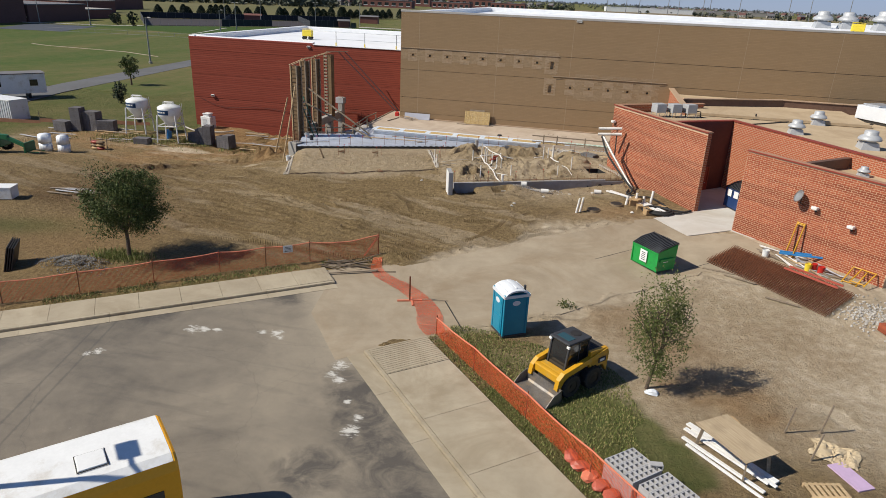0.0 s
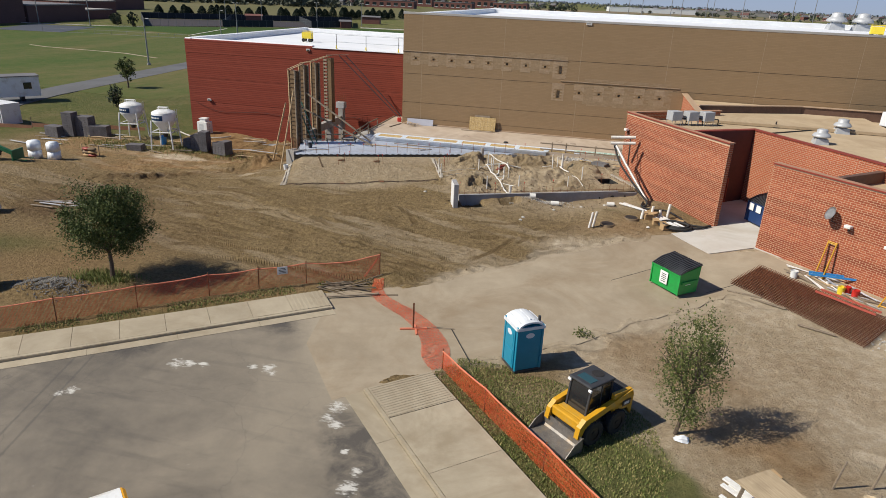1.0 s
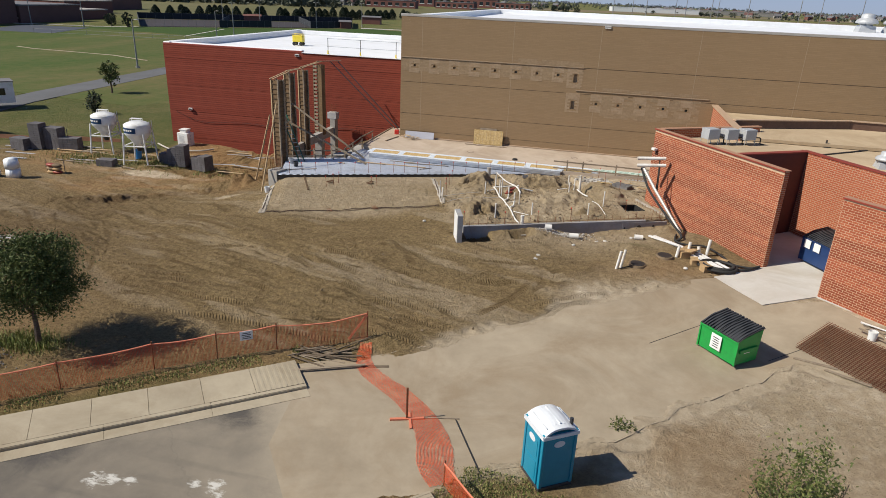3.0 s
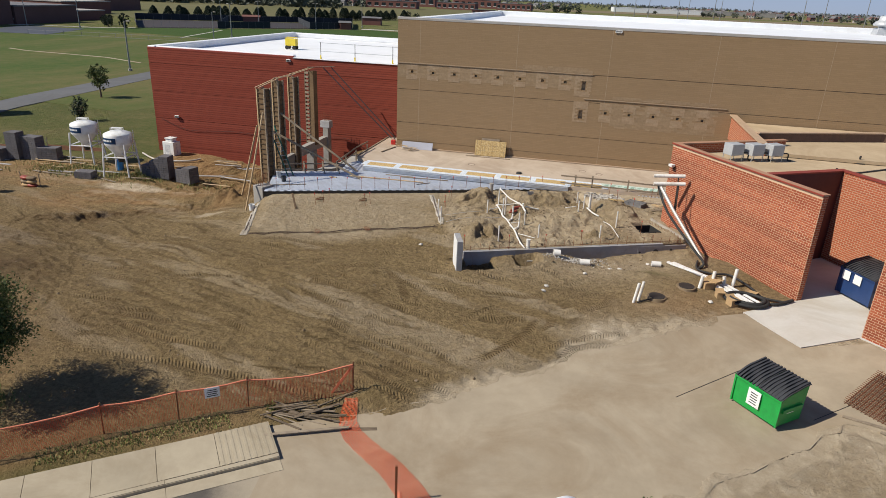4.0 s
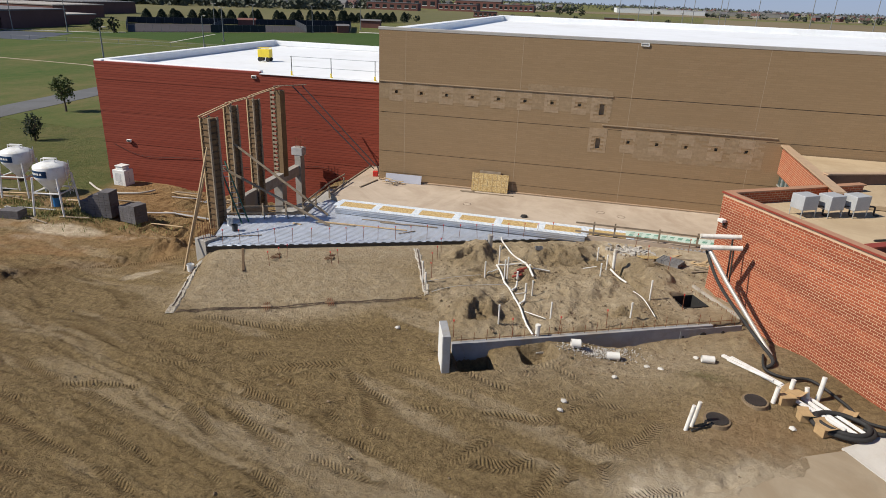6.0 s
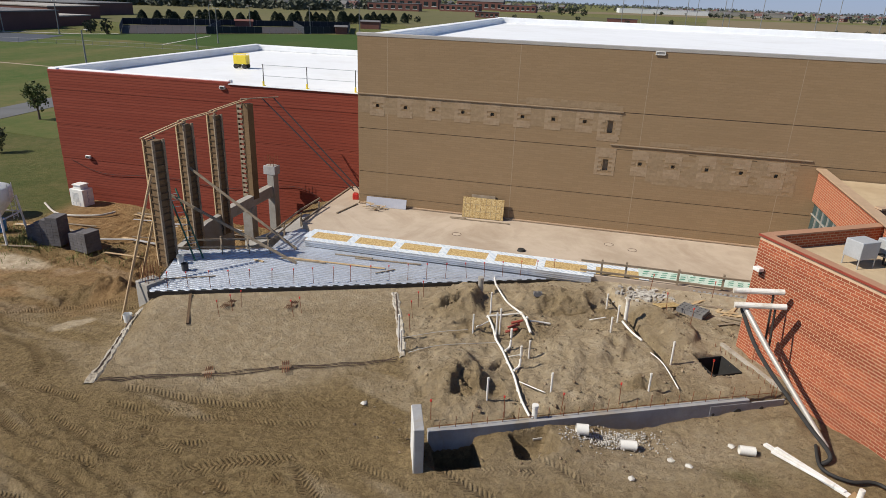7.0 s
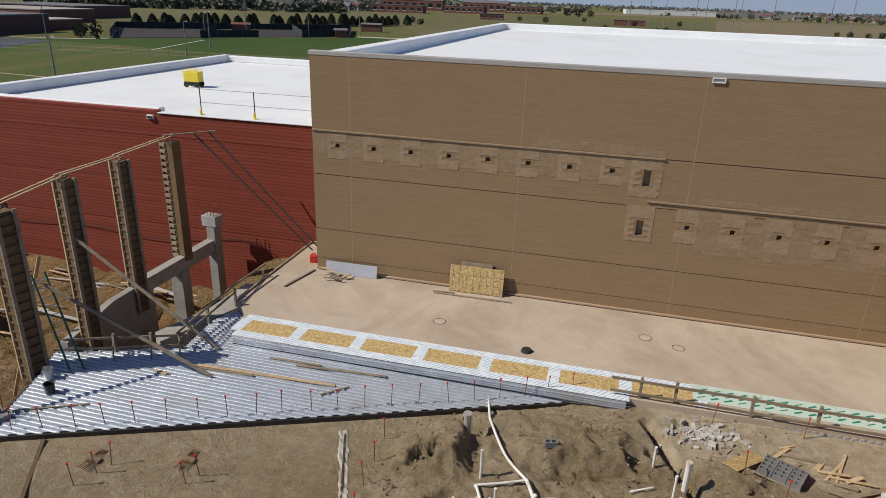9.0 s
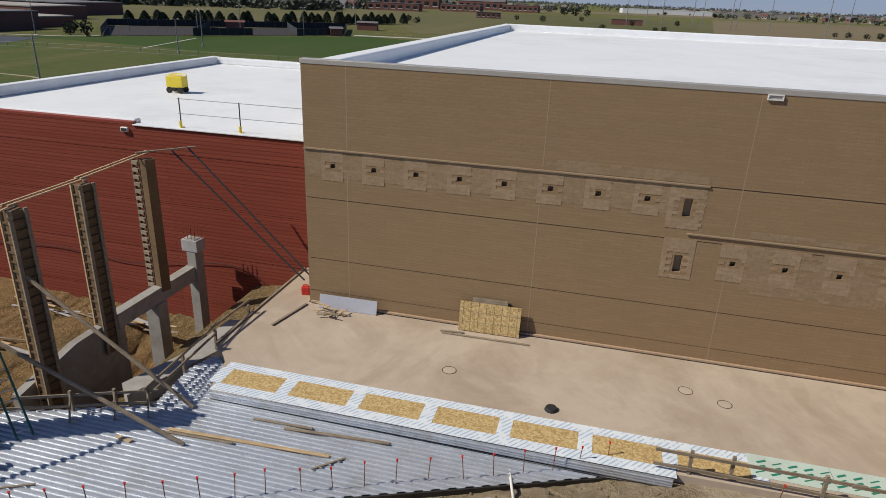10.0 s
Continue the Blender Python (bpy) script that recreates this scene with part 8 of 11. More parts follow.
def dumpster(name, m, w, d, h, mt, label):
    """Front-load container: sloped lid of two ribbed halves, fork pockets."""
    ob = thing(name, m, label, "dumpster")
    bm = bm_new()
    b_ = [(-w / 2, -d / 2), (w / 2, -d / 2), (w / 2, d / 2), (-w / 2, d / 2)]
    lo = [bm.verts.new((x * 0.97, y * 0.95, 0.08)) for x, y in b_]
    hz_ = [h * 0.80, h * 0.80, h, h]
    hi = [bm.verts.new((x, y, z)) for (x, y), z in zip(b_, hz_)]
    bm.faces.new(lo[::-1])
    for i in range(4):
        bm.faces.new((lo[i], lo[(i + 1) % 4], hi[(i + 1) % 4], hi[i]))
    ini = [bm.verts.new((x * 0.94, y * 0.94, z)) for (x, y), z in zip(b_, hz_)]
    for i in range(4):
        bm.faces.new((hi[i], hi[(i + 1) % 4], ini[(i + 1) % 4], ini[i]))
    part("body", bm, mt, ob)
    for x in (-w * 0.5, w * 0.5):
        bm = bm_new()
        box(bm, x * 1.02, 0, h * 0.42, 0.09, d * 0.75, 0.16, bevel=0.015)
        part("fork_pocket", bm, mt, ob)
    bm = bm_new()
    for x in (-w / 2, w / 2):
        box(bm, x, -d / 2, 0.08, 0.06, 0.06, h * 0.76)
    box(bm, 0, -d / 2 - 0.02, h * 0.74, w + 0.06, 0.06, 0.07)
    part("edge_frame", bm, mt, ob)
    for s_ in (-1, 1):
        bm = bm_new()
        sl = math.atan2(h * 0.2, d)
        mm = Matrix.Translation((s_ * w * 0.262, 0, h * 0.9 + 0.03)) @ Matrix.Rotation(sl, 4, 'X')

        def warp(x, y):
            # sun-softened plastic: crowned in the middle, drooping at the free edge
            return 0.05 * (1 - (2 * y / d) ** 2) - 0.035 * max(0, -2 * y / d) ** 2 * (1 + 0.8 * math.sin(5 * x + s_)) + 0.012 * math.sin(7 * y + 9 * x)

        def skin(x0, x1, z0, z1):
            bm_ = bm_new()
            rows_ = []
            for i in range(9):
                y = (i / 8 - 0.5) * d * 1.10
                rows_.append([bm_.verts.new(mm @ Vector((x, y, z + warp(x, y)))) for x, z in ((x0, z0), (x1, z0), (x1, z1), (x0, z1))])
            for p_, q_ in zip(rows_, rows_[1:]):
                for j in range(4):
                    bm_.faces.new((p_[j], p_[(j + 1) % 4], q_[(j + 1) % 4], q_[j]))
            bm_.faces.new(rows_[0][::-1])
            bm_.faces.new(rows_[-1])
            bmesh.ops.recalc_face_normals(bm_, faces=bm_.faces[:])
            return bm_

        lid_ = part("lid", skin(-w * 0.255, w * 0.255, 0.0, 0.03), M_BLACKPLASTIC, ob, "black ribbed plastic lid")
        for k in range(7):
            c_ = -w * 0.216 + w * 0.072 * k
            part("rib", skin(c_ - w * 0.018, c_ + w * 0.018, 0.024, 0.075), M_BLACKPLASTIC, lid_)
    bm = bm_new()
    for x in (-w * 0.4, w * 0.4):
        for y in (-d * 0.35, d * 0.35):
            rod(bm, (x - 0.03, y, 0.06), (x + 0.03, y, 0.06), 0.07, 10)
    part("caster", bm, M_BLACK, ob)
    return ob


DU = dumpster("dumpster", pose(3.73, 36.62, gz(3.7, 36.6) + 0.045, 0, 0, -50), 1.90, 1.36, 1.48, M_GREEN, "bright green dumpster with a black ribbed lid on the driveway")
bm = bm_new()
box(bm, -0.05, -0.735, 0.36, 0.52, 0.012, 0.66)
part("sign_plate", bm, M_WHITE, DU, "white sign plate")
bm = bm_new()
for k in range(5):
    box(bm, -0.05, -0.744, 0.46 + 0.1 * k, 0.3 - 0.04 * (k % 2), 0.006, 0.035)
tagged(part("print_bars", bm, M_STEELDARK, DU, "dark print bars"), kind="stuff")
bm = bm_new()
box(bm, 0.985, -0.1, 0.58, 0.012, 0.34, 0.16)
part("sign_plate", bm, M_WHITE, DU, "small pale sign plate")
DB = dumpster("dumpster", pose(10.0, 46.75, gz(10, 46.8) + 0.05, 0, 0, -62), 1.9, 1.4, 1.75, M_BLUE, "navy blue dumpster with white notices in the recess")
for x in (-0.55, 0.1):
    bm = bm_new()
    box(bm, x, -0.755, 0.85, 0.42, 0.012, 0.45)
    part("notice", bm, M_WHITE, DB, "white paper notice")

# ---- skid loader ----
SK = thing("skid_loader", pose(-0.28, 23.85, gz(-0.3, 23.8), 0, 0, 139), "yellow and black compact skid loader with lowered bucket", "loader")
# local x points backwards from the bucket's side view: forward is +y turned below


def skp(name, bm, mt, label="", par=None, shade=False):
    return part(name, bm, mt, par or SK, label, shade)


# forward is local +y
for sx in (-0.70, 0.70):
    for sy in (-0.62, 0.55):
        wheel(SK, Matrix.Translation((sx, sy, 0.45)) @ Matrix.Rotation(radians(90), 4, 'Z'), 0.45, 0.32, lugs=18, rim=M_STEELDARK, rim_label="dirty dark wheel rim")
bm = bm_new()
box(bm, 0, -0.15, 0.28, 1.02, 2.35, 0.62, bevel=0.04)
skp("chassis", bm, M_BLACKPLASTIC)
bm = bm_new()
prof = [(-1.45, 0.45), (-1.50, 1.25), (-1.35, 1.52), (-0.45, 1.55), (-0.45, 0.85), (-1.2, 0.80)]
for x in (-0.72, 0.58):
    a = [bm.verts.new((x, y, z)) for y, z in prof]
    b = [bm.verts.new((x + 0.14, y, z)) for y, z in prof]
    bm.faces.new(a)
    bm.faces.new(b[::-1])
    for i in range(len(prof)):
        bm.faces.new((a[i], a[(i + 1) % len(prof)], b[(i + 1) % len(prof)], b[i]))
bmesh.ops.recalc_face_normals(bm, faces=bm.faces[:])
skp("rear_tower", bm, M_YELLOW)
bm = bm_new()
box(bm, 0, -1.05, 0.85, 1.14, 0.95, 0.55, bevel=0.05)
skp("engine_hood", bm, M_BLACKPLASTIC)
bm = bm_new()
for k in range(6):
    box(bm, 0, -1.38 + 0.13 * k, 1.395, 0.8, 0.05, 0.02)
skp("hood_grille", bm, M_STEELDARK)
bm = bm_new()
box(bm, 0, -1.50, 0.5, 1.1, 0.08, 0.8, bevel=0.03)
skp("rear_door", bm, M_BLACKPLASTIC)
for sx in (-1, 1):
    bm = bm_new()
    pr = [(-1.35, 1.50), (-1.30, 1.28), (0.35, 0.95), (0.95, 0.75), (1.12, 0.42), (1.28, 0.46), (1.20, 0.86), (0.95, 1.08), (0.4, 1.18)]
    x0, x1 = sx * 0.60, sx * 0.78
    a = [bm.verts.new((x0, y, z)) for y, z in pr]
    b = [bm.verts.new((x1, y, z)) for y, z in pr]
    bm.faces.new(a)
    bm.faces.new(b[::-1])
    for i in range(len(pr)):
        bm.faces.new((a[i], a[(i + 1) % len(pr)], b[(i + 1) % len(pr)], b[i]))
    bmesh.ops.recalc_face_normals(bm, faces=bm.faces[:])
    skp("lift_arm", bm, M_YELLOW)
    bm = bm_new()
    rod(bm, (sx * 0.56, -0.9, 0.75), (sx * 0.56, -0.1, 1.0), 0.05, 10)
    skp("hydraulic_ram", bm, M_STEEL)
    bm = bm_new()
    box(bm, sx * 0.787, -1.05, 0.98, 0.012, 0.42, 0.22)
    skp("decal", bm, M_BLACKPLASTIC, "black side decal without lettering")
    bm = bm_new()
    box(bm, sx * 0.80, -1.05, 1.04, 0.006, 0.24, 0.10)
    skp("decal", bm, M_WHITE, "white mark on the decal")
bm = bm_new()
box(bm, 0, 1.02, 0.62, 1.3, 0.22, 0.34, bevel=0.05)
box(bm, 0, 0.75, 0.80, 1.25, 0.30, 0.14, bevel=0.03)
skp("arm_crossbar", bm, M_YELLOW)
# cab
bm = bm_new()
for x in (-0.44, 0.44):
    for y0, y1 in ((0.62, 0.48), (-0.55, -0.55)):
        beam(bm, (x, y0, 0.85), (x, y1, 1.98), 0.07, 0.07)
    beam(bm, (x, 0.62, 0.90), (x, -0.55, 0.90), 0.07, 0.10)
    beam(bm, (x, -0.05, 0.9), (x, -0.05, 1.96), 0.05, 0.05)
cab = skp("cab_frame", bm, M_BLACKPLASTIC)
bm = bm_new()
box(bm, 0, -0.03, 1.96, 1.02, 1.22, 0.10, bevel=0.04)
skp("roof", bm, M_BLACKPLASTIC)
bm = bm_new()
box(bm, 0, 0.22, 2.062, 0.62, 0.36, 0.012)
skp("roof_window", bm, M_GLASSTEAL)
bm = bm_new()
rod(bm, (0, -0.30, 2.055), (0, -0.30, 2.075), 0.22, 20)
skp("roof_hatch", bm, M_STEELDARK)
for x in (-0.45, 0.45):
    bm = bm_new()
    box(bm, x, 0.0, 0.98, 0.012, 1.05, 0.95)
    skp("side_glass", bm, M_GLASSDARK)
bm = bm_new()
beam(bm, (0, 0.60, 0.95), (0, 0.49, 1.93), 0.80, 0.012, radians(90) * 0)
skp("windscreen", bm, M_GLASSDARK)
bm = bm_new()
box(bm, 0, -0.15, 0.9, 0.5, 0.5, 0.14, bevel=0.04)
box(bm, 0, -0.38, 1.02, 0.5, 0.12, 0.5, bevel=0.04)
skp("seat", bm, M_BLACK)
for x in (-0.46, 0.46):
    bm = bm_new()
    box(bm, x, 0.56, 1.86, 0.14, 0.08, 0.10, bevel=0.02)
    skp("work_lamp", bm, M_WHITE)
bm = bm_new()
rod(bm, (-0.25, -0.72, 1.55), (-0.25, -0.72, 1.70), 0.07, 10)
skp("beacon", bm, M_YELLOW)
# bucket
bm = bm_new()
pr = [(1.15, 0.55), (1.12, 0.12), (1.20, 0.04), (1.95, 0.02), (1.95, 0.05), (1.24, 0.09), (1.18, 0.16), (1.20, 0.56)]
a = [bm.verts.new((-0.92, y, z)) for y, z in pr]
b = [bm.verts.new((0.92, y, z)) for y, z in pr]
for i in range(len(pr)):
    bm.faces.new((a[i], a[(i + 1) % len(pr)], b[(i + 1) % len(pr)], b[i]))
bm.faces.new(a)
bm.faces.new(b[::-1])
for x in (-0.92, 0.90):
    s3 = [(1.14, 0.56), (1.14, 0.03), (1.93, 0.03), (1.55, 0.40)]
    c = [bm.verts.new((x, y, z)) for y, z in s3]
    d = [bm.verts.new((x + 0.025, y, z)) for y, z in s3]
    bm.faces.new(c)
    bm.faces.new(d[::-1])
    for i in range(4):
        bm.faces.new((c[i], c[(i + 1) % 4], d[(i + 1) % 4], d[i]))
bmesh.ops.recalc_face_normals(bm, faces=bm.faces[:])
skp("bucket", bm, plain("worn_bucket_steel", (0.20, 0.185, 0.17), 0.5, 0.5, 0.35, 4, 0.2, grime=(0.30, 0.23, 0.15)), "worn steel bucket")

# ---- school bus ----
BUS = thing("school_bus", pose(-10.0, 13.42, 0.03, 0, 0, -42.5), "yellow school bus with a white roof on the lot", "bus")
# the rear end is at local y = 0; the bus runs along local -x ... its length lies along -y
W2, BL = 1.15, 10.6
bm = bm_new()
sec = [(-W2, 0.55), (-W2, 2.25), (-W2 + 0.02, 2.80), (-W2 + 0.09, 3.04), (-W2 + 0.30, 3.16), (0, 3.20), (W2 - 0.30, 3.16), (W2 - 0.09, 3.04), (W2 - 0.02, 2.80), (W2, 2.25), (W2, 0.55)]
ends = [0.0, -0.06, -BL + 0.1, -BL]
rings = []
for k, y in enumerate(ends):
    s_ = 0.975 if k in (0, 3) else 1.0
    rings.append([bm.verts.new((x * s_, y, 0.55 + (z - 0.55) * (0.985 if k in (0, 3) else 1))) for x, z in sec])
nsec = len(sec)
for a, b in zip(rings, rings[1:]):
    for k in range(nsec - 1):
        bm.faces.new((a[k], a[k + 1], b[k + 1], b[k]))
bm.faces.new(rings[0])
bm.faces.new(rings[-1][::-1])
bmesh.ops.recalc_face_normals(bm, faces=bm.faces[:])
M_BUSYELLOW = plain("bus_yellow", (0.78, 0.36, 0.012), 0.4, 0.0, 0.06, 2, 0.03)
part("body", bm, M_BUSYELLOW, BUS)
bm = bm_new()
sec2 = [(-W2 + 0.095, 3.052), (-W2 + 0.30, 3.168), (0, 3.208), (W2 - 0.30, 3.168), (W2 - 0.095, 3.052)]
a = [bm.verts.new((x, -0.10, z)) for x, z in sec2]
b = [bm.verts.new((x, -BL + 0.3, z)) for x, z in sec2]
for k in range(4):
    bm.faces.new((a[k], b[k], b[k + 1], a[k + 1]))
bmesh.ops.recalc_face_normals(bm, faces=bm.faces[:])
bmesh.ops.solidify(bm, geom=bm.faces[:], thickness=0.012)
part("roof_panel", bm, M_WHITE, BUS, "white painted roof panel")
for y in (-1.75, -7.5):
    bm = bm_new()
    box(bm, 0.25, y, 3.18, 0.62, 0.62, 0.06, bevel=0.02)
    h_ = part("roof_hatch", bm, M_WHITE, BUS)
    bm = bm_new()
    tube(bm, [(0.25 + 0.33 * sx, y + 0.33 * sy, 3.205) for sx, sy in ((-1, -1), (1, -1), (1, 1), (-1, 1), (-1, -1))], 0.014, 5)
    part("hatch_seal", bm, M_STEELDARK, h_)
bm = bm_new()
rod(bm, (0.2, -0.95, 3.05), (0.2, -0.95, 3.15), 0.07, 12, 0.06)
part("strobe_lamp", bm, M_GLASSTEAL, BUS)
for x in (-0.62, 0.62):
    bm = bm_new()
    box(bm, x, 0.0, 1.75, 0.62, 0.02, 0.62)
    part("rear_window", bm, M_GLASSDARK, BUS)
    bm = bm_new()
    box(bm, x * 1.1, 0.0, 2.55, 0.26, 0.05, 0.14)
    part("rear_lamp", bm, M_RED, BUS)
bm = bm_new()
box(bm, 0, 0.03, 0.45, 2.3, 0.12, 0.28, bevel=0.03)
part("bumper", bm, M_BLACKPLASTIC, BUS)
for k in range(11):
    for sx in (-1, 1):
        bm = bm_new()
        box(bm, sx * (W2 + 0.002), -0.75 - 0.85 * k, 1.75, 0.02, 0.68, 0.62)
        part("side_window", bm, M_GLASSDARK, BUS)
for sx in (-1, 1):
    for z in (1.55, 1.05):
        bm = bm_new()
        box(bm, sx * (W2 + 0.004), -BL / 2, z, 0.02, BL - 0.3, 0.06)
        part("rub_rail", bm, M_BLACKPLASTIC, BUS)
for sx in (-0.95, 0.95):
    for y in (-2.6, -8.6):
        wheel(BUS, Matrix.Translation((sx, y, 0.48)) @ Matrix.Rotation(radians(90), 4, 'Z'), 0.48, 0.3)

# ---- orange fence ----
def net_sheet(pts, tops, label, sag=0.06, name="safety_fence"):
    """Woven mesh hung between stakes; pts are plan points, tops the heights."""
    fe = thing(name, pose(0, 0, 0), label, "fence")
    bm = bm_new()
    uvl = bm.loops.layers.uv.new("UVMap")
    cols, dist, prev = [], 0.0, None
    for i in range(len(pts) - 1):
        (xa, ya), (xb, yb) = pts[i], pts[i + 1]
        n = max(2, int(math.hypot(xb - xa, yb - ya) / 0.22))
        for k in range(n + (1 if i == len(pts) - 2 else 0)):
            t = k / n
            x, y = xa + (xb - xa) * t, ya + (yb - ya) * t
            if prev:
                dist += math.hypot(x - prev[0], y - prev[1])
            prev = (x, y)
            h = tops[i] + (tops[i + 1] - tops[i]) * t - sag * 4 * t * (1 - t)
            g_ = gtop(x, y) + 0.01
            col = []
            for j in range(6):
                f = j / 5
                w_ = 0.06 * noise.noise((x * 1.4, y * 1.4, f * 2.0))
                col.append((bm.verts.new((x + w_, y - w_, g_ + h * f)), dist, h * f))
            cols.append(col)
    for a, b in zip(cols, cols[1:]):
        for j in range(5):
            f = bm.faces.new((a[j][0], b[j][0], b[j + 1][0], a[j + 1][0]))
            for lp, src in zip(f.loops, (a[j], b[j], b[j + 1], a[j + 1])):
                lp[uvl].uv = (src[1], src[2])
    part("mesh", bm, M_NET, fe, "orange plastic mesh")
    for i, (x, y) in enumerate(pts):
        bm = bm_new()
        g_ = gtop(x, y)
        rod(bm, (x, y, g_ - 0.2), (x + 0.02, y + 0.01, g_ + tops[i] + 0.12), 0.024, 6)
        part("stake", bm, M_RUST, fe)
    for (p, h0), (q, h1) in zip(zip(pts, tops), list(zip(pts, tops))[1:]):
        bm = bm_new()
        n = 8
        tube(bm, [(p[0] + (q[0] - p[0]) * t, p[1] + (q[1] - p[1]) * t, gtop(p[0] + (q[0] - p[0]) * t, p[1] + (q[1] - p[1]) * t) + h0 + (h1 - h0) * t - sag * 4 * t * (1 - t)) for t in np.linspace(0, 1, n)], 0.03, 5)
        part("folded_edge", bm, M_PINKTAPE, fe, "faded folded top edge")
    return fe


fl = [(-33.5, 16.4), (-28.6, 20.2), (-25.4, 22.85), (-22.95, 24.75), (-20.5, 26.85), (-18.2, 29.0), (-16.35, 30.4), (-14.45, 31.75), (-11.1, 33.4)]
FL = net_sheet(fl, [1.0, 1.0, 1.05, 1.1, 1.1, 1.1, 1.1, 1.1, 1.15], "orange safety mesh fence on steel stakes along the verge")
bm = bm_new()
c_ = Vector((-15.35, 31.03, gtop(-15.3, 31) + 0.72))
box(bm, 0, 0, 0, 0.5, 0.012, 0.40, pose(c_.x + 0.02, c_.y - 0.06, c_.z, 0, 0, 37))
sg = part("notice", bm, M_WHITE, FL, "white paper notice")
bm = bm_new()
for k in range(4):
    box(bm, 0, -0.01, 0.06 + 0.075 * k, 0.36 - 0.06 * (k % 2), 0.006, 0.03, pose(c_.x + 0.02, c_.y - 0.06, c_.z, 0, 0, 37))
tagged(part("print_bars", bm, M_STEELDARK, sg, "grey print bars"), kind="stuff")
timber((-11.1, 33.4, gtop(-11.1, 33.4) + 1.1), (-11.9, 33.3, gtop(-11.9, 33.3)), 0.05, 0.09, "orange-stained timber strut of the fence end", M_PINKTAPE, "fence_strut", "strut")
fr = [(-5.95, 25.95), (-3.85, 23.65), (-1.5, 21.12), (0.78, 18.62), (3.1, 16.1), (5.5, 13.5)]
net_sheet(fr, [0.85, 1.0, 1.0, 1.0, 1.0, 1.0], "orange safety mesh fence with a folded top beside the sidewalk")
# fallen mesh on the concrete
bm = bm_new()
uvl = bm.loops.layers.uv.new("UVMap")
pathm = curve_pts([(-11.0, 33.0, 0), (-10.7, 31.9, 0), (-10.1, 31.1, 0), (-8.5, 30.0, 0), (-7.4, 28.9, 0), (-6.75, 27.8, 0), (-6.4, 26.7, 0), (-5.95, 25.95, 0)], 8)
wid = np.interp(np.linspace(0, 1, len(pathm)), [0, 0.3, 0.6, 0.8, 1], [0.5, 0.75, 1.0, 1.25, 0.9])
cols, dist = [], 0.0
for i, p in enumerate(pathm):
    d = (pathm[min(i + 1, len(pathm) - 1)] - pathm[max(i - 1, 0)]).normalized()
    n_ = Vector((-d.y, d.x, 0))
    if i:
        dist += (p - pathm[i - 1]).length
    col = []
    for j in range(7):
        f = (j / 6 - 0.5) * wid[i]
        q = p + n_ * f
        col.append((bm.verts.new((q.x, q.y, max(gtop(q.x, q.y), gz(q.x, q.y) + 0.035) + 0.025 + 0.05 * abs(noise.noise((q.x * 2.2, q.y * 2.2, 6))))), dist, f))
    cols.append(col)
for a, b in zip(cols, cols[1:]):
    for j in range(6):
        f = bm.faces.new((a[j][0], b[j][0], b[j + 1][0], a[j + 1][0]))
        for lp, src in zip(f.loops, (a[j], b[j], b[j + 1], a[j + 1])):
            lp[uvl].uv = (src[1], src[2])
tagged(finish("fallen_mesh", bm, M_NET), "orange safety mesh trampled flat on the concrete", "fence mesh")
sf = thing("fence_stand", pose(-7.95, 28.75, gz(-8, 28.7) + 0.04, 0, 0, 20), "rusty stake on a timber cross foot", "stake")
bm = bm_new()
box(bm, 0, 0, 0, 1.2, 0.10, 0.06)
part("foot", bm, M_PINKTAPE, sf)
bm = bm_new()
box(bm, 0.1, -0.1, 0.0, 0.08, 0.9, 0.05)
part("foot", bm, M_PINKTAPE, sf)
bm = bm_new()
box(bm, 0, 0.02, 0.03, 0.07, 0.05, 1.25)
part("post", bm, M_RUST, sf)
timber((-7.4, 29.0, gz(-7.4, 29) + 0.06), (-6.2, 29.3, gz(-6.2, 29.3) + 0.06), 0.05, 0.03, "thin dark stake lying on the concrete", M_OLDWOOD)
timber((-6.3, 29.2, gz(-6.3, 29) + 0.06), (-4.9, 26.6, gz(-5, 26.6) + 0.06), 0.035, 0.03, "thin dark rod lying on the concrete", M_STEELDARK)
# torn-out kerb end: lumber and trench scrap
rng = random.Random(31)
for k in range(20):
    a = rng.uniform(-0.25, 0.75)
    x, y = -13.0 + rng.uniform(-0.9, 0.8), 31.7 + rng.uniform(-0.45, 0.55)
    L_ = rng.uniform(0.8, 2.0)
    x2, y2 = x + L_ * math.cos(a), y + L_ * math.sin(a)
    timber((x, y, gtop(x, y) + 0.05 + 0.02 * (k % 4)), (x2, y2, gtop(x2, y2) + 0.06 + 0.03 * (k % 3)), rng.uniform(0.035, 0.10), 0.035, "dark scrap board in a pile at the kerb end", M_SCRAP if k % 4 else M_OLDWOOD, "scrap_board", "plank", "kerb scrap")
timber((-13.1, 30.3, 0.13), (-10.5, 31.5, 0.16), 0.12, 0.05, "long weathered board laid across the broken kerb", M_OLDWOOD, "scrap_board", "plank", "kerb scrap")
timber((-10.6, 31.5, 0.06), (-9.6, 31.8, 0.06), 0.16, 0.03, "dark board on the driveway edge", M_SCRAP, "scrap_board", "plank", "kerb scrap")


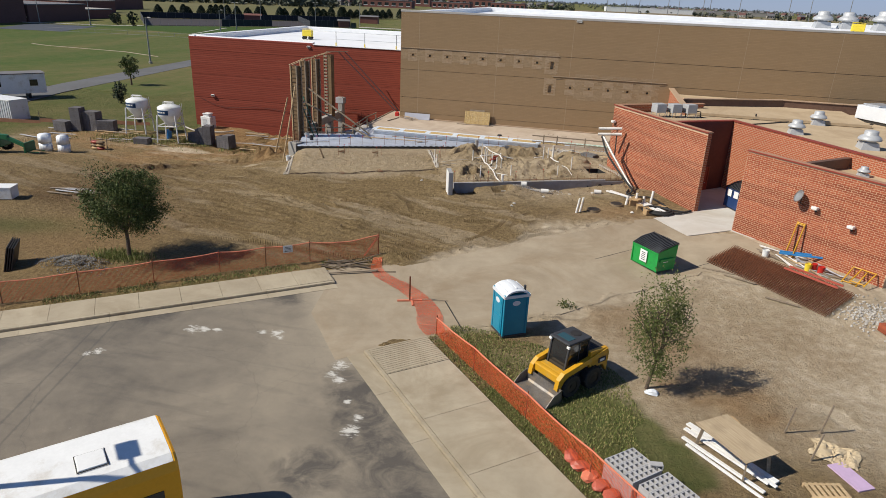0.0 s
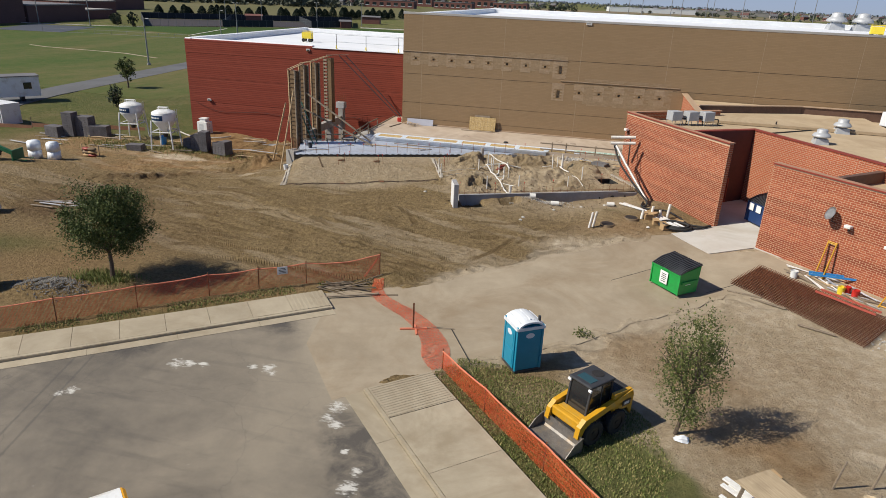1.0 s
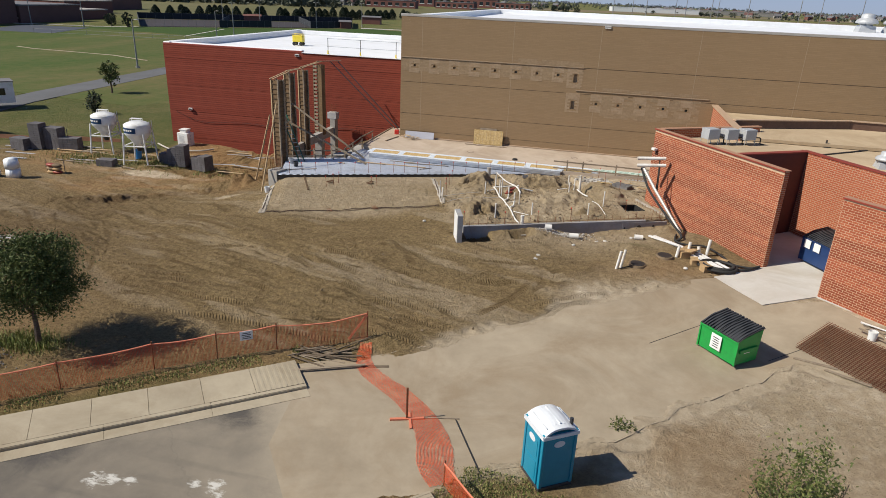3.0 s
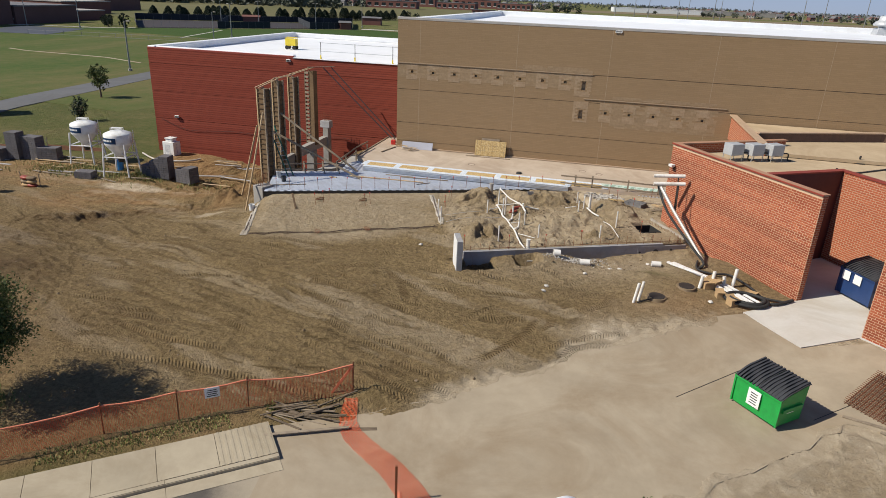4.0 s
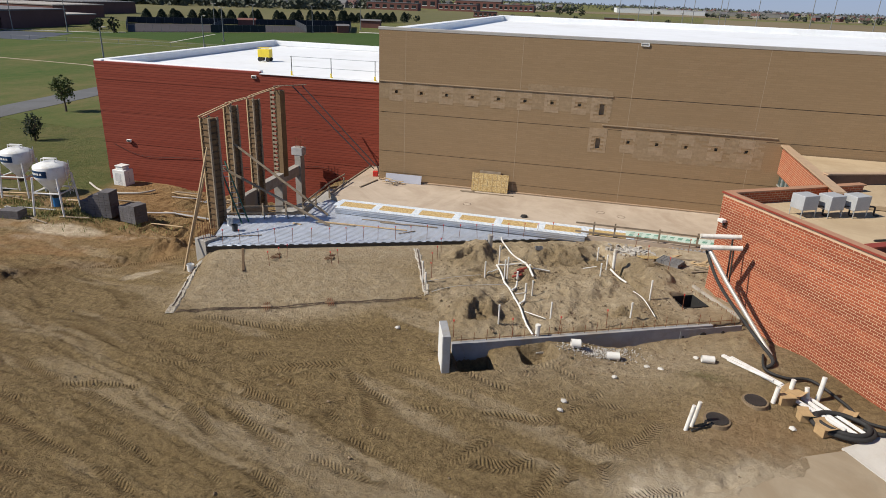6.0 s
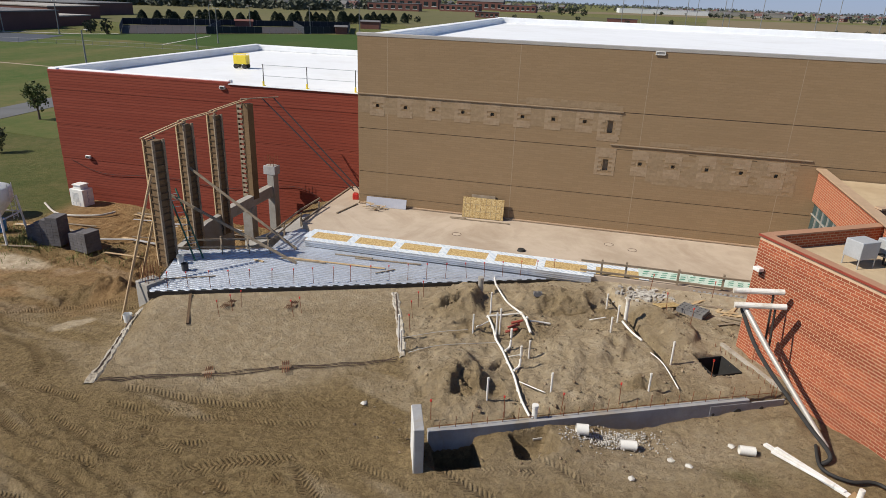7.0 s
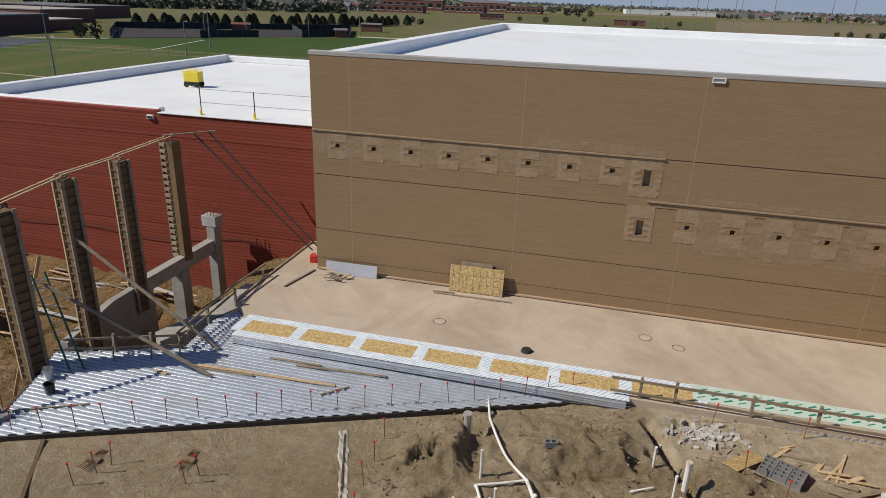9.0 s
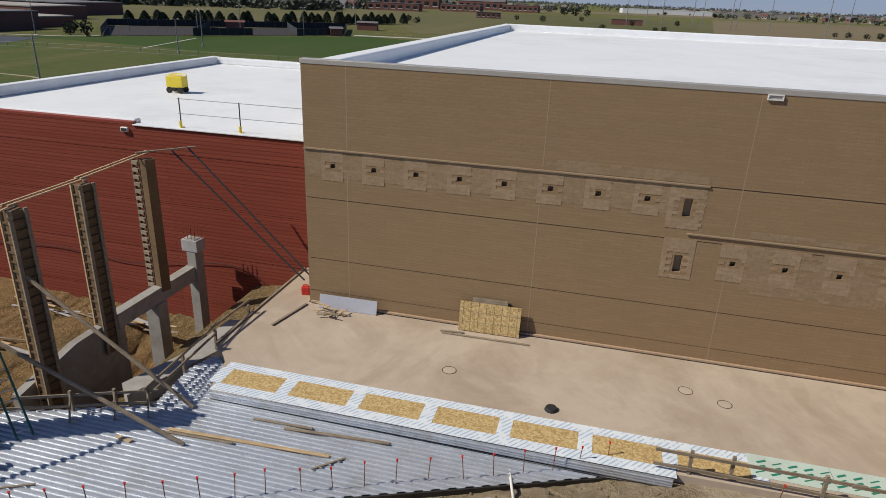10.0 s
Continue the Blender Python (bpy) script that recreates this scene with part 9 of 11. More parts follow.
# ---- silos, blocks and site plant ----
def silo(x, y, yaw):
    z = gtop(x, y)
    ob = thing("mortar_silo", pose(x, y, z, 0, 0, yaw), "white steel mortar silo with a cone hopper on legs", "silo", "mortar silos")
    bm = bm_new()
    prof = [(0.16, 1.45), (0.22, 1.55), (1.12, 2.75), (1.16, 2.85), (1.16, 3.62), (1.10, 3.70), (0.55, 3.92), (0.0, 3.95)]
    rings = []
    n = 28
    for r, zz in prof:
        rings.append([bm.verts.new((r * math.cos(2 * math.pi * k / n), r * math.sin(2 * math.pi * k / n), zz)) for k in range(n)] if r > 0 else [bm.verts.new((0, 0, zz))])
    for a, b in zip(rings, rings[1:]):
        for k in range(n):
            bm.faces.new((a[k], a[(k + 1) % n], b[(k + 1) % n], b[k]) if len(b) > 1 else (a[k], a[(k + 1) % n], b[0]))
    part("hopper", bm, M_WHITE, ob, shade=True)
    for sx in (-1, 1):
        for sy in (-1, 1):
            bm = bm_new()
            rod(bm, (sx * 0.92, sy * 0.92, 2.9), (sx * 1.12, sy * 1.12, 0), 0.075, 8)
            part("leg", bm, M_WHITE, ob)
    bm = bm_new()
    q = [(-1, -1), (1, -1), (1, 1), (-1, 1)]
    for (a, b), (c, d) in zip(q, q[1:] + q[:1]):
        rod(bm, (a * 1.02, b * 1.02, 1.75), (c * 1.02, d * 1.02, 1.75), 0.055, 6)
        rod(bm, (a * 1.02, b * 1.02, 1.75), (0.2 * a, 0.2 * b, 2.05), 0.04, 6)
    part("brace_ring", bm, M_WHITE, ob)
    bm = bm_new()
    tube(bm, [(-0.5, -0.15, 3.9), (-0.5, -0.15, 4.15), (0.5, -0.15, 4.15), (0.5, -0.15, 3.9)], 0.04, 6)
    tube(bm, [(-0.5, 0.15, 3.9), (-0.5, 0.15, 4.15), (0.5, 0.15, 4.15), (0.5, 0.15, 3.9)], 0.04, 6)
    part("lifting_bar", bm, M_WHITE, ob)
    bm = bm_new()
    for s_ in (-0.22, 0.22):
        rod(bm, (1.32, s_, 1.6), (1.28, s_, 4.0), 0.03, 6)
    for k in range(7):
        rod(bm, (1.31, -0.22, 1.75 + 0.34 * k), (1.31, 0.22, 1.75 + 0.34 * k), 0.02, 6)
    part("ladder", bm, M_STEEL, ob)
    bm = bm_new()
    for k in range(9):
        a = radians(-145 + 8 * k)
        b = radians(-145 + 8 * (k + 1))
        vs = [bm.verts.new((1.175 * math.cos(t), 1.175 * math.sin(t), z_)) for t, z_ in ((a, 2.95), (b, 2.95), (b, 3.45), (a, 3.45))]
        bm.faces.new(vs)
    bmesh.ops.solidify(bm, geom=bm.faces[:], thickness=-0.01)
    lb = part("name_panel", bm, M_BLUEINK, ob, "dark blue name panel")
    bm = bm_new()
    for k in range(5):
        a = radians(-137 + 11 * k)
        box(bm, 0, 0, 0, 0.15, 0.012, 0.15, Matrix.Translation((1.19 * math.cos(a), 1.19 * math.sin(a), 3.14)) @ Matrix.Rotation(a + math.pi / 2, 4, 'Z'))
    tagged(part("print_bars", bm, M_WHITE, lb, "pale print bars"), kind="stuff")
    bm = bm_new()
    rod(bm, (0, 0, 1.15), (0, 0, 1.5), 0.2, 12, 0.3)
    part("outlet", bm, M_STEELDARK, ob)
    return ob


silo(-44.0, 62.1, 12)
silo(-50.2, 65.2, 12)


def block_cube(name, x, y, nx_, ny_, nz, label, mt, yaw=0.0, step_top=None, group="", z=None):
    """A cube of stacked hollow blocks, each block a piece."""
    ob = thing(name, pose(x, y, gtop(x, y) if z is None else z, 0, 0, yaw), label, "block stack", group)
    shared = bpy.data.meshes.new("block")
    bm = bm_new()
    cmu_unit(bm, 0, 0, 0)
    bm.to_mesh(shared)
    bm.free()
    shared.materials.append(mt)
    for k in range(nz):
        for i in range(nx_):
            for j in range(ny_):
                if step_top and step_top(i, j, k):
                    continue
                o = new("block", shared)
                o.parent = ob
                o.matrix_basis = Matrix.Translation(((i - (nx_ - 1) / 2) * 0.40, (j - (ny_ - 1) / 2) * 0.20, 0.195 * k))
    return ob


def solid_stack(name, x, y, w, d, h, label, mt, yaw=0.0, notch=0, group=""):
    """A wrapped cube of blocks seen far off: courses as stepped slabs."""
    ob = thing(name, pose(x, y, gtop(x, y), 0, 0, yaw), label, "block stack", group)
    n = max(2, int(h / 0.2))
    for k in range(n):
        bm = bm_new()
        cut = notch * max(0, k - n + 3) * 0.2
        m_ = int(w / 0.4)
        for i in range(m_):
            if cut and i < cut / 0.4 * 2:
                continue
            box(bm, -w / 2 + (i + 0.5) * w / m_, 0, k * 0.2, w / m_ - 0.015, d, 0.188)
        part("course", bm, mt, ob)
    return ob


solid_stack("block_stack", -40.6, 63.0, 1.7, 1.1, 2.1, "tall dark grey stack of concrete blocks", M_CMUDARK, 8, 1, "block stacks")
solid_stack("block_stack", -38.3, 63.2, 1.7, 1.1, 1.6, "dark grey block stack with a ragged top", M_CMUDARK, -12, 2, "block stacks")
for x, y, w, h, yaw in ((-59.3, 63.9, 1.9, 1.4, -8), (-57.7, 64.5, 1.2, 2.6, 5), (-56.2, 65.0, 1.7, 2.4, 0), (-54.4, 65.0, 1.9, 1.4, 15)):
    solid_stack("block_stack", x, y, w, 1.1, h, "grey pallet load of concrete blocks", M_CMUDARK, yaw, 0, "block stacks")
solid_stack("block_stack", -46.3, 60.3, 1.5, 1.0, 0.7, "low dark pallet of blocks on weeds", M_CMUDARK, 10, 0, "block stacks")
solid_stack("block_stack", -41.9, 63.2, 1.3, 0.9, 1.1, "dark block stack beneath the silo", M_CMUDARK, 0, 0, "block stacks")
for x, y in ((-51.9, 53.5), (-50.15, 53.85)):
    for k in range(2):
        bm = bm_new()
        bmesh.ops.create_cone(bm, cap_ends=True, segments=14, radius1=0.60, radius2=0.56, depth=0.84)
        bmesh.ops.bevel(bm, geom=bm.edges[:], offset=0.07, segments=2, affect='EDGES')
        for v in bm.verts:
            v.co += 0.06 * Vector(noise.noise_vector(v.co * 2 + Vector((x, y, k))))
        ob = finish("bulk_bag", bm, M_WRAP, shade=True)
        ob.matrix_basis = pose(x, y, gtop(x, y) + 0.40 + 0.80 * k)
        tagged(ob, "white bulk bag of sand, stacked in twos", "sack", "bulk bags")
# white condensing cabinet at the red wall
hv = thing("chiller_cabinet", pose(-44.9, 70.5, -2.12, 0, 0, -6) @ Matrix.Scale(0.78, 4), "white ice cabinet on a pad by the red wall", "cabinet")
bm = bm_new()
box(bm, 0, 0, 0, 1.7, 1.3, 1.75, bevel=0.03)
part("cabinet", bm, M_WHITE, hv)
bm = bm_new()
box(bm, 0, 0, 1.75, 1.0, 0.9, 0.35, bevel=0.05)
box(bm, 0, 0, 2.12, 1.15, 1.05, 0.12, bevel=0.02)
part("fan_hood", bm, M_WHITE, hv)
bm = bm_new()
for k in range(8):
    box(bm, -0.1, -0.655, 0.5 + 0.12 * k, 0.8, 0.02, 0.05)
part("louvre", bm, M_ACBLUE, hv)


def block_letter(bm, ch, x, z, s, m):
    """A plain block capital, s high, standing in the plane y = 0."""
    w, t = s * 0.55, s * 0.17
    bars_ = {"I": ((w / 2, 0, t, s),), "C": ((t / 2, 0, t, s), (w / 2, 0, w, t), (w / 2, s - t, w, t)), "E": ((t / 2, 0, t, s), (w / 2, 0, w, t), (w / 2, s - t, w, t), (w / 2, s / 2 - t / 2, w * 0.9, t))}[ch]
    for bx, bz, bw, bh in bars_:
        box(bm, x + bx, 0, z + bz, bw, 0.012, bh, m)


for k, ch in enumerate("ICE"):
    bm = bm_new()
    block_letter(bm, ch, -0.62 + 0.45 * k, 0.10, 0.30, Matrix.Translation((0, -0.659, 0)))
    part("letter", bm, M_GREYBOARD, hv, "grey block letter")
    bm = bm_new()
    block_letter(bm, ch, -0.12, 1.20 - 0.42 * k, 0.32, Matrix.Translation((0.859, 0, 0)) @ Matrix.Rotation(radians(90), 4, 'Z'))
    part("letter", bm, M_GREYBOARD, hv, "grey block letter")
bm = bm_new()
box(bm, 0, 0, -0.12, 2.6, 2.0, 0.14)
part("pad", bm, M_NEWCON, hv)
# curb of the ramp and pipes on the ground by the red wall
bm = bm_new()
tube(bm, curve_pts([(-47.5, 69.4, -1.95), (-44.5, 67.6, -1.95), (-41.8, 68.2, -1.95), (-41.0, 69.4, -1.95)], 8), 0.08, 8)
tagged(finish("culvert_pipe", bm, M_NEWCON), "curved pale pipe lying by the red wall", "pipe")
rng = random.Random(5)
for k in range(58):
    x, y = rng.uniform(-62, -36), rng.uniform(60.0, 66.5)
    if k > 42:
        x, y = rng.uniform(-40.0, -31.0), rng.uniform(69.2, 70.8)
    a = rng.uniform(-0.3, 0.3)
    L_ = rng.uniform(0.8, 3.4)
    z = gtop(x, y) + 0.06
    timber((x, y, z), (x + L_ * math.cos(a), y + L_ * math.sin(a), z + rng.uniform(0, 0.08)), rng.uniform(0.08, 0.28), 0.05, "loose board among the stored materials", (M_WOOD, M_OLDWOOD, M_LTCMU)[k % 3], "loose_board", "plank", "stored boards")
tr = thing("sack_stack", pose(-48.9, 56.9, gtop(-48.9, 56.9)) @ Matrix.Scale(0.72, 4), "stack of brown and reddish sacks between two posts", "sacks")
for k in range(6):
    bm = bm_new()
    bmesh.ops.create_icosphere(bm, subdivisions=2, radius=0.62)
    for v in bm.verts:
        v.co = Vector((v.co.x * 1.2 + 0.7 * (k % 2) - 0.35, v.co.y * 0.7, 0.2 + 0.42 * (k // 2) + v.co.z * 0.38)) + 0.07 * Vector(noise.noise_vector(v.co * 4 + Vector((k, 0, 0))))
    part("sack", bm, (M_CARD, M_REDCAP, M_CLOD)[k % 3], tr, shade=True)
for sx in (-1.3, 1.3):
    bm = bm_new()
    rod(bm, (sx, 0.2, 0), (sx, 0.2, 1.6), 0.05, 6)
    part("post", bm, M_OLDWOOD, tr)
pail(-45.3, 63.4, gtop(-45.3, 63.4), M_BLUEPLASTIC, "blue plastic drum under the silo", 0.34, 0.9)
# green telehandler at the yard's edge
tl = thing("telehandler", pose(-55.4, 50.2, gtop(-55.4, 50.2), 0, 0, -80), "green telescopic handler with lowered boom", "telehandler")
M_TELE = plain("tele_green", (0.014, 0.115, 0.045), 0.45, 0, 0.12, 2)
bm = bm_new()
box(bm, 0, 0, 0.6, 1.5, 4.0, 0.7, bevel=0.06)
part("chassis", bm, M_TELE, tl)
bm = bm_new()
box(bm, -0.45, -0.5, 1.3, 0.8, 1.4, 1.1, bevel=0.08)
part("cab", bm, M_GLASSDARK, tl)
bm = bm_new()
beam(bm, (0.35, -2.0, 1.9), (0.35, 2.6, 1.5), 0.35, 0.42)
beam(bm, (0.35, 2.4, 1.5), (0.35, 4.3, 0.7), 0.26, 0.32)
part("boom", bm, M_TELE, tl)
bm = bm_new()
box(bm, 0.35, 4.5, 0.3, 1.5, 0.12, 0.9)
for sx in (-0.1, 0.8):
    box(bm, sx, 5.05, 0.3, 0.12, 1.1, 0.06)
part("fork_carriage", bm, M_TELE, tl)
for sx in (-0.95, 0.95):
    for sy in (-1.35, 1.35):
        wheel(tl, Matrix.Translation((sx, sy, 0.6)) @ Matrix.Rotation(radians(90), 4, 'Z'), 0.6, 0.42, lugs=14)
# office trailer and striped container
ot = thing("office_trailer", pose(-85.4, 79.5, gz(-85, 79), 0, 0, -36.9), "long white site office trailer with two windows", "trailer")
bm = bm_new()
box(bm, 0, 0, 0.85, 3.1, 13.5, 2.75)
part("body", bm, M_WHITE, ot)
bm = bm_new()
box(bm, 0, 0, 3.6, 3.3, 13.7, 0.12)
part("roof", bm, M_FARROOF, ot)
for y in (-4.6, 0.6, 5.2):
    bm = bm_new()
    box(bm, 1.56, y, 1.9, 0.04, 1.0, 0.9)
    part("window", bm, M_GLASSDARK, ot)
bm = bm_new()
for y in (-4.5, 0, 4.5):
    box(bm, 0, y, 0, 2.4, 0.4, 0.85)
part("support", bm, M_BLACK, ot)
ct = thing("storage_container", pose(-72.65, 69.0, gz(-72.6, 69.0), 0, 0, -100), "white ribbed storage container at the field's edge", "container")
bm = bm_new()
box(bm, 0, 0, 0.15, 2.4, 6.0, 2.5)
part("body", bm, M_WHITE, ct)
for k in range(14):
    bm = bm_new()
    box(bm, 1.23, -2.75 + 0.42 * k, 0.2, 0.05, 0.2, 2.4)
    part("rib", bm, M_ACBLUE, ct)
# silt fence and pink tape line
for pts, lab in (([(-74, 66.5), (-66, 67.5), (-58, 68.5), (-52, 69.3)], "low rust-orange silt fence round the material yard"),):
    fe = thing("silt_fence", pose(0, 0, 0), lab, "fence")
    for (xa, ya), (xb, yb) in zip(pts, pts[1:]):
        bm = bm_new()
        z = gz((xa + xb) / 2, (ya + yb) / 2)
        beam(bm, (xa, ya, z + 0.25), (xb, yb, z + 0.25), 0.03, 0.45)
        part("fabric", bm, plain("silt_fabric", (0.26, 0.12, 0.065), 0.8, 0, 0.2, 1), fe)
        bm = bm_new()
        rod(bm, (xa, ya, z), (xa, ya, z + 1.2), 0.04, 6)
        part("stake", bm, M_OLDWOOD, fe)
# left-edge stores near the tree
for x, y, w, d, h, mt, lab in ((-38.0, 35.3, 1.6, 1.0, 0.75, M_WHITE, "white crate standing on bare soil"), ):
    ob = thing("crate", pose(x, y, gtop(x, y), 0, 0, 20), lab, "crate")
    bm = bm_new()
    box(bm, 0, 0, 0, w, d, h, bevel=0.03)
    part("shell", bm, mt, ob)
    bm = bm_new()
    box(bm, 0, 0, h, w * 1.04, d * 1.04, 0.06)
    part("lid", bm, mt, ob)
rng = random.Random(6)
for k in range(10):
    x, y = -35 + rng.uniform(-1.5, 1.5), 37.5 + rng.uniform(-0.6, 0.6)
    z = gtop(x, y) + 0.05
    timber((x, y, z), (x + rng.uniform(1, 2.2), y + rng.uniform(-0.4, 0.6), z + 0.05), 0.12, 0.05, "weathered board in a pile on the soil", M_OLDWOOD if k % 2 else M_LTCMU, "loose_board", "plank", "yard boards")
hp = thing("form_panel_stack", pose(-28.6, 26.3, gtop(-28.6, 26.3), 0, 0, 35), "dark steel form panels leaning together", "form panel")
for k in range(4):
    bm = bm_new()
    box(bm, 0.1 * k, 0, 0, 0.05, 1.6, 1.3, Matrix.Rotation(0.25, 4, 'Y'))
    part("panel", bm, M_STEELDARK, hp)
rng = random.Random(77)
bm = bm_new()
for k in range(1500):
    x, y = -25.6 + rng.gauss(0, 0.85), 27.25 + rng.gauss(0, 0.45)
    r = rng.uniform(0.018, 0.042)
    vs = bmesh.ops.create_icosphere(bm, subdivisions=1, radius=r)["verts"]
    bmesh.ops.transform(bm, matrix=Matrix.Translation((x, y, gtop(x, y) + r * 0.3)), verts=vs)
tagged(finish("gravel_heap", bm, M_DULLGRAVEL), "small heap of grey gravel behind the fence", "gravel", kind="stuff")

# ---- things by the brick wall ----
rm = thing("rebar_mats", pose(0, 0, 0), "stack of rusty welded rebar mats lying on the ground", "rebar mat")
mt_c, mt_u, mt_v = Vector((9.9, 36.2, 0)), Vector((0.655, -0.755, 0)), Vector((0.63, 0.77, 0))
for lay in range(3):
    bm = bm_new()
    zof = 0.05 + 0.085 * lay
    for k in range(-23, 24):
        p = mt_c + mt_u * (k * 0.152) + mt_v * (-1.45 + 0.05 * lay) + mt_u * 0.05 * lay
        q = mt_c + mt_u * (k * 0.152) + mt_v * (1.45 + 0.05 * lay) + mt_u * 0.05 * lay
        rod(bm, (p.x, p.y, gz(p.x, p.y) + zof), (q.x, q.y, gz(q.x, q.y) + zof), 0.013, 4, caps=False)
    for k in range(-10, 11):
        p = mt_c + mt_v * (k * 0.14) + mt_u * -3.55
        q = mt_c + mt_v * (k * 0.14) + mt_u * 3.55
        m_ = (p + q) / 2
        for a, b in ((p, m_), (m_, q)):
            rod(bm, (a.x, a.y, gz(a.x, a.y) + zof + 0.03), (b.x, b.y, gz(b.x, b.y) + zof + 0.03), 0.013, 4, caps=False)
    tagged(part("mat", bm, M_MATRUST, rm), kind="stuff")


def gpt(x, y, h=0.0):
    return (x, y, gz(x, y) + 0.04 + h)


pail(9.95, 39.0, gz(9.95, 39) + 0.04, M_WHITE, "white plastic pail by the brick wall", 0.19, 0.42)
pail(11.75, 37.45, gz(11.75, 37.45) + 0.04, M_CARTYELLOW, "yellow plastic pail by the brick wall", 0.18, 0.4)
pail(12.05, 37.55, gz(12, 37.5) + 0.04, M_RED, "red plastic pail by the brick wall", 0.17, 0.38)
pail(12.3, 37.15, gz(12.3, 37.1) + 0.04, M_RED, "red plastic pail with pale label", 0.18, 0.4)


def ladder(name, p, q, w, mt, label, n, stand=0.0):
    ob = thing(name, pose(0, 0, 0), label, "ladder")
    p, q = Vector(p), Vector(q)
    d = (q - p).normalized()
    s_ = d.cross(Vector((0, 0, 1))).normalized() * w / 2
    for k in (-1, 1):
        bm = bm_new()
        beam(bm, p + s_ * k, q + s_ * k, 0.05, 0.10)
        part("rail", bm, mt, ob)
    for k in range(n):
        c = p.lerp(q, (k + 0.5) / n)
        bm = bm_new()
        rod(bm, c - s_, c + s_, 0.02, 6)
        part("rung", bm, mt, ob)
    return ob


ladder("step_ladder", gpt(10.6, 37.05, 0.3), gpt(12.6, 35.0, 0.3), 0.5, plain("ladder_red", (0.42, 0.09, 0.06), 0.5), "faded red fibreglass ladder lying on the mats", 6)
ladder("step_ladder", gpt(10.7, 39.2, 0.25), gpt(13.4, 38.45, 0.35), 0.35, M_BLUEPLASTIC, "blue fibreglass ladder lying along the wall", 8)


def yellow_frame(name, m, w, h, label):
    ob = thing(name, m, label, "scaffold frame", "yellow frames")
    for x in (-w / 2, w / 2):
        bm = bm_new()
        rod(bm, (x, 0, 0), (x, 0, h), 0.035, 8)
        part("leg", bm, M_YELLOW, ob)
    for z in (h * 0.97, h * 0.1):
        bm = bm_new()
        rod(bm, (-w / 2, 0, z), (w / 2, 0, z), 0.03, 8)
        part("crossbar", bm, M_YELLOW, ob)
    return ob


fp = CBLOCK @ Vector((4.3, -0.5, 0))
yellow_frame("scaffold_frame", pose(fp.x, fp.y, gz(fp.x, fp.y) + 0.03, -12, 0, -49), 0.45, 2.0, "tall yellow steel frame leaning on the brick wall")
yellow_frame("scaffold_frame", pose(fp.x - 0.06, fp.y - 0.08, gz(fp.x, fp.y) + 0.03, -14, 0, -49), 0.44, 1.95, "second yellow steel frame leaning on the brick wall")
yellow_frame("scaffold_frame", pose(13.3, 36.0, gz(13.3, 36) + 0.05, -62, 0, -40), 0.7, 1.3, "short yellow steel frame lying by the wall")
yellow_frame("scaffold_frame", pose(13.5, 35.6, gz(13.4, 35.7) + 0.25, -66, 0, -43), 0.7, 1.2, "short yellow steel frame lying on another")
rng = random.Random(91)
for k in range(26):
    s_ = rng.uniform(2.2, 7.2)
    c = CBLOCK @ Vector((s_, -rng.uniform(0.5, 1.6), 0))
    a = radians(-49) + rng.uniform(-0.5, 0.5)
    L_ = rng.uniform(0.5, 1.8)
    timber(gpt(c.x, c.y, 0.03 + 0.008 * k), gpt(c.x + L_ * math.cos(a), c.y + L_ * math.sin(a), 0.05), rng.uniform(0.04, 0.12), 0.04, "scrap length lying along the brick wall", (M_WHITE, M_STEEL, M_WOOD, M_OLDWOOD)[k % 4], "scrap_length", "offcut", "wall scrap")
for p, q in (((6.4, 36.9), (7.9, 36.3)), ((7.4, 36.2), (8.8, 35.3)), ((9.0, 33.9), (10.4, 33.2))):
    timber(gpt(*p, 0.02), gpt(*q, 0.03), 0.14, 0.05, "weathered board in front of the mats", M_OLDWOOD)
bm = bm_new()
rng = random.Random(14)
for k in range(500):
    x, y = 13.3 + rng.gauss(0, 0.7), 33.0 + rng.gauss(0, 0.7)
    r = rng.uniform(0.02, 0.06)
    vs = bmesh.ops.create_icosphere(bm, subdivisions=1, radius=r)["verts"]
    bmesh.ops.transform(bm, matrix=Matrix.Translation((x, y, gtop(x, y) + r * 0.5)), verts=vs)
tagged(finish("gravel_patch", bm, M_GRAVEL), "scattered grey gravel at the mats' end", "gravel", kind="stuff")
bp = thing("brick_cube", pose(13.9, 31.6, gz(13.9, 31.6) + 0.02, 0, 0, 20), "small cube of red bricks", "brick stack")
for k in range(5):
    for i in range(4):
        bm = bm_new()
        box(bm, -0.36 + 0.24 * i, 0, 0.075 * k, 0.225, 0.8, 0.068)
        part("brick", bm, M_BRICK, bp)

# ---- lower right corner ----
M_PAVERBAG = plain("red_film", (0.42, 0.10, 0.06), 0.45, 0.0, 0.2, 6, 0.2)
block_cube("block_pallet", 2.0, 18.6, 3, 6, 4, "pallet of light grey hollow blocks on grass", M_LTCMU, -47, None, "pallets of hollow blocks", 0.02)
block_cube("block_pallet", 2.98, 17.72, 3, 6, 4, "pallet of light grey hollow blocks on grass", M_LTCMU, -47, None, "pallets of hollow blocks", 0.02)
ck2 = thing("cinder_block", pose(2.75, 20.0, 0.82, 0, 0, 10), "single light grey block on top of the pallet load", "block")
bm = bm_new()
cmu_unit(bm, 0, 0, 0)
part("block", bm, M_LTCMU, ck2)
ck2.matrix_basis = pose(2.66, 18.82, 0.79, 90, 0, 10)
M_PLY = wood_material("sanded_plywood", (0.36, 0.27, 0.165), (0.47, 0.37, 0.24))
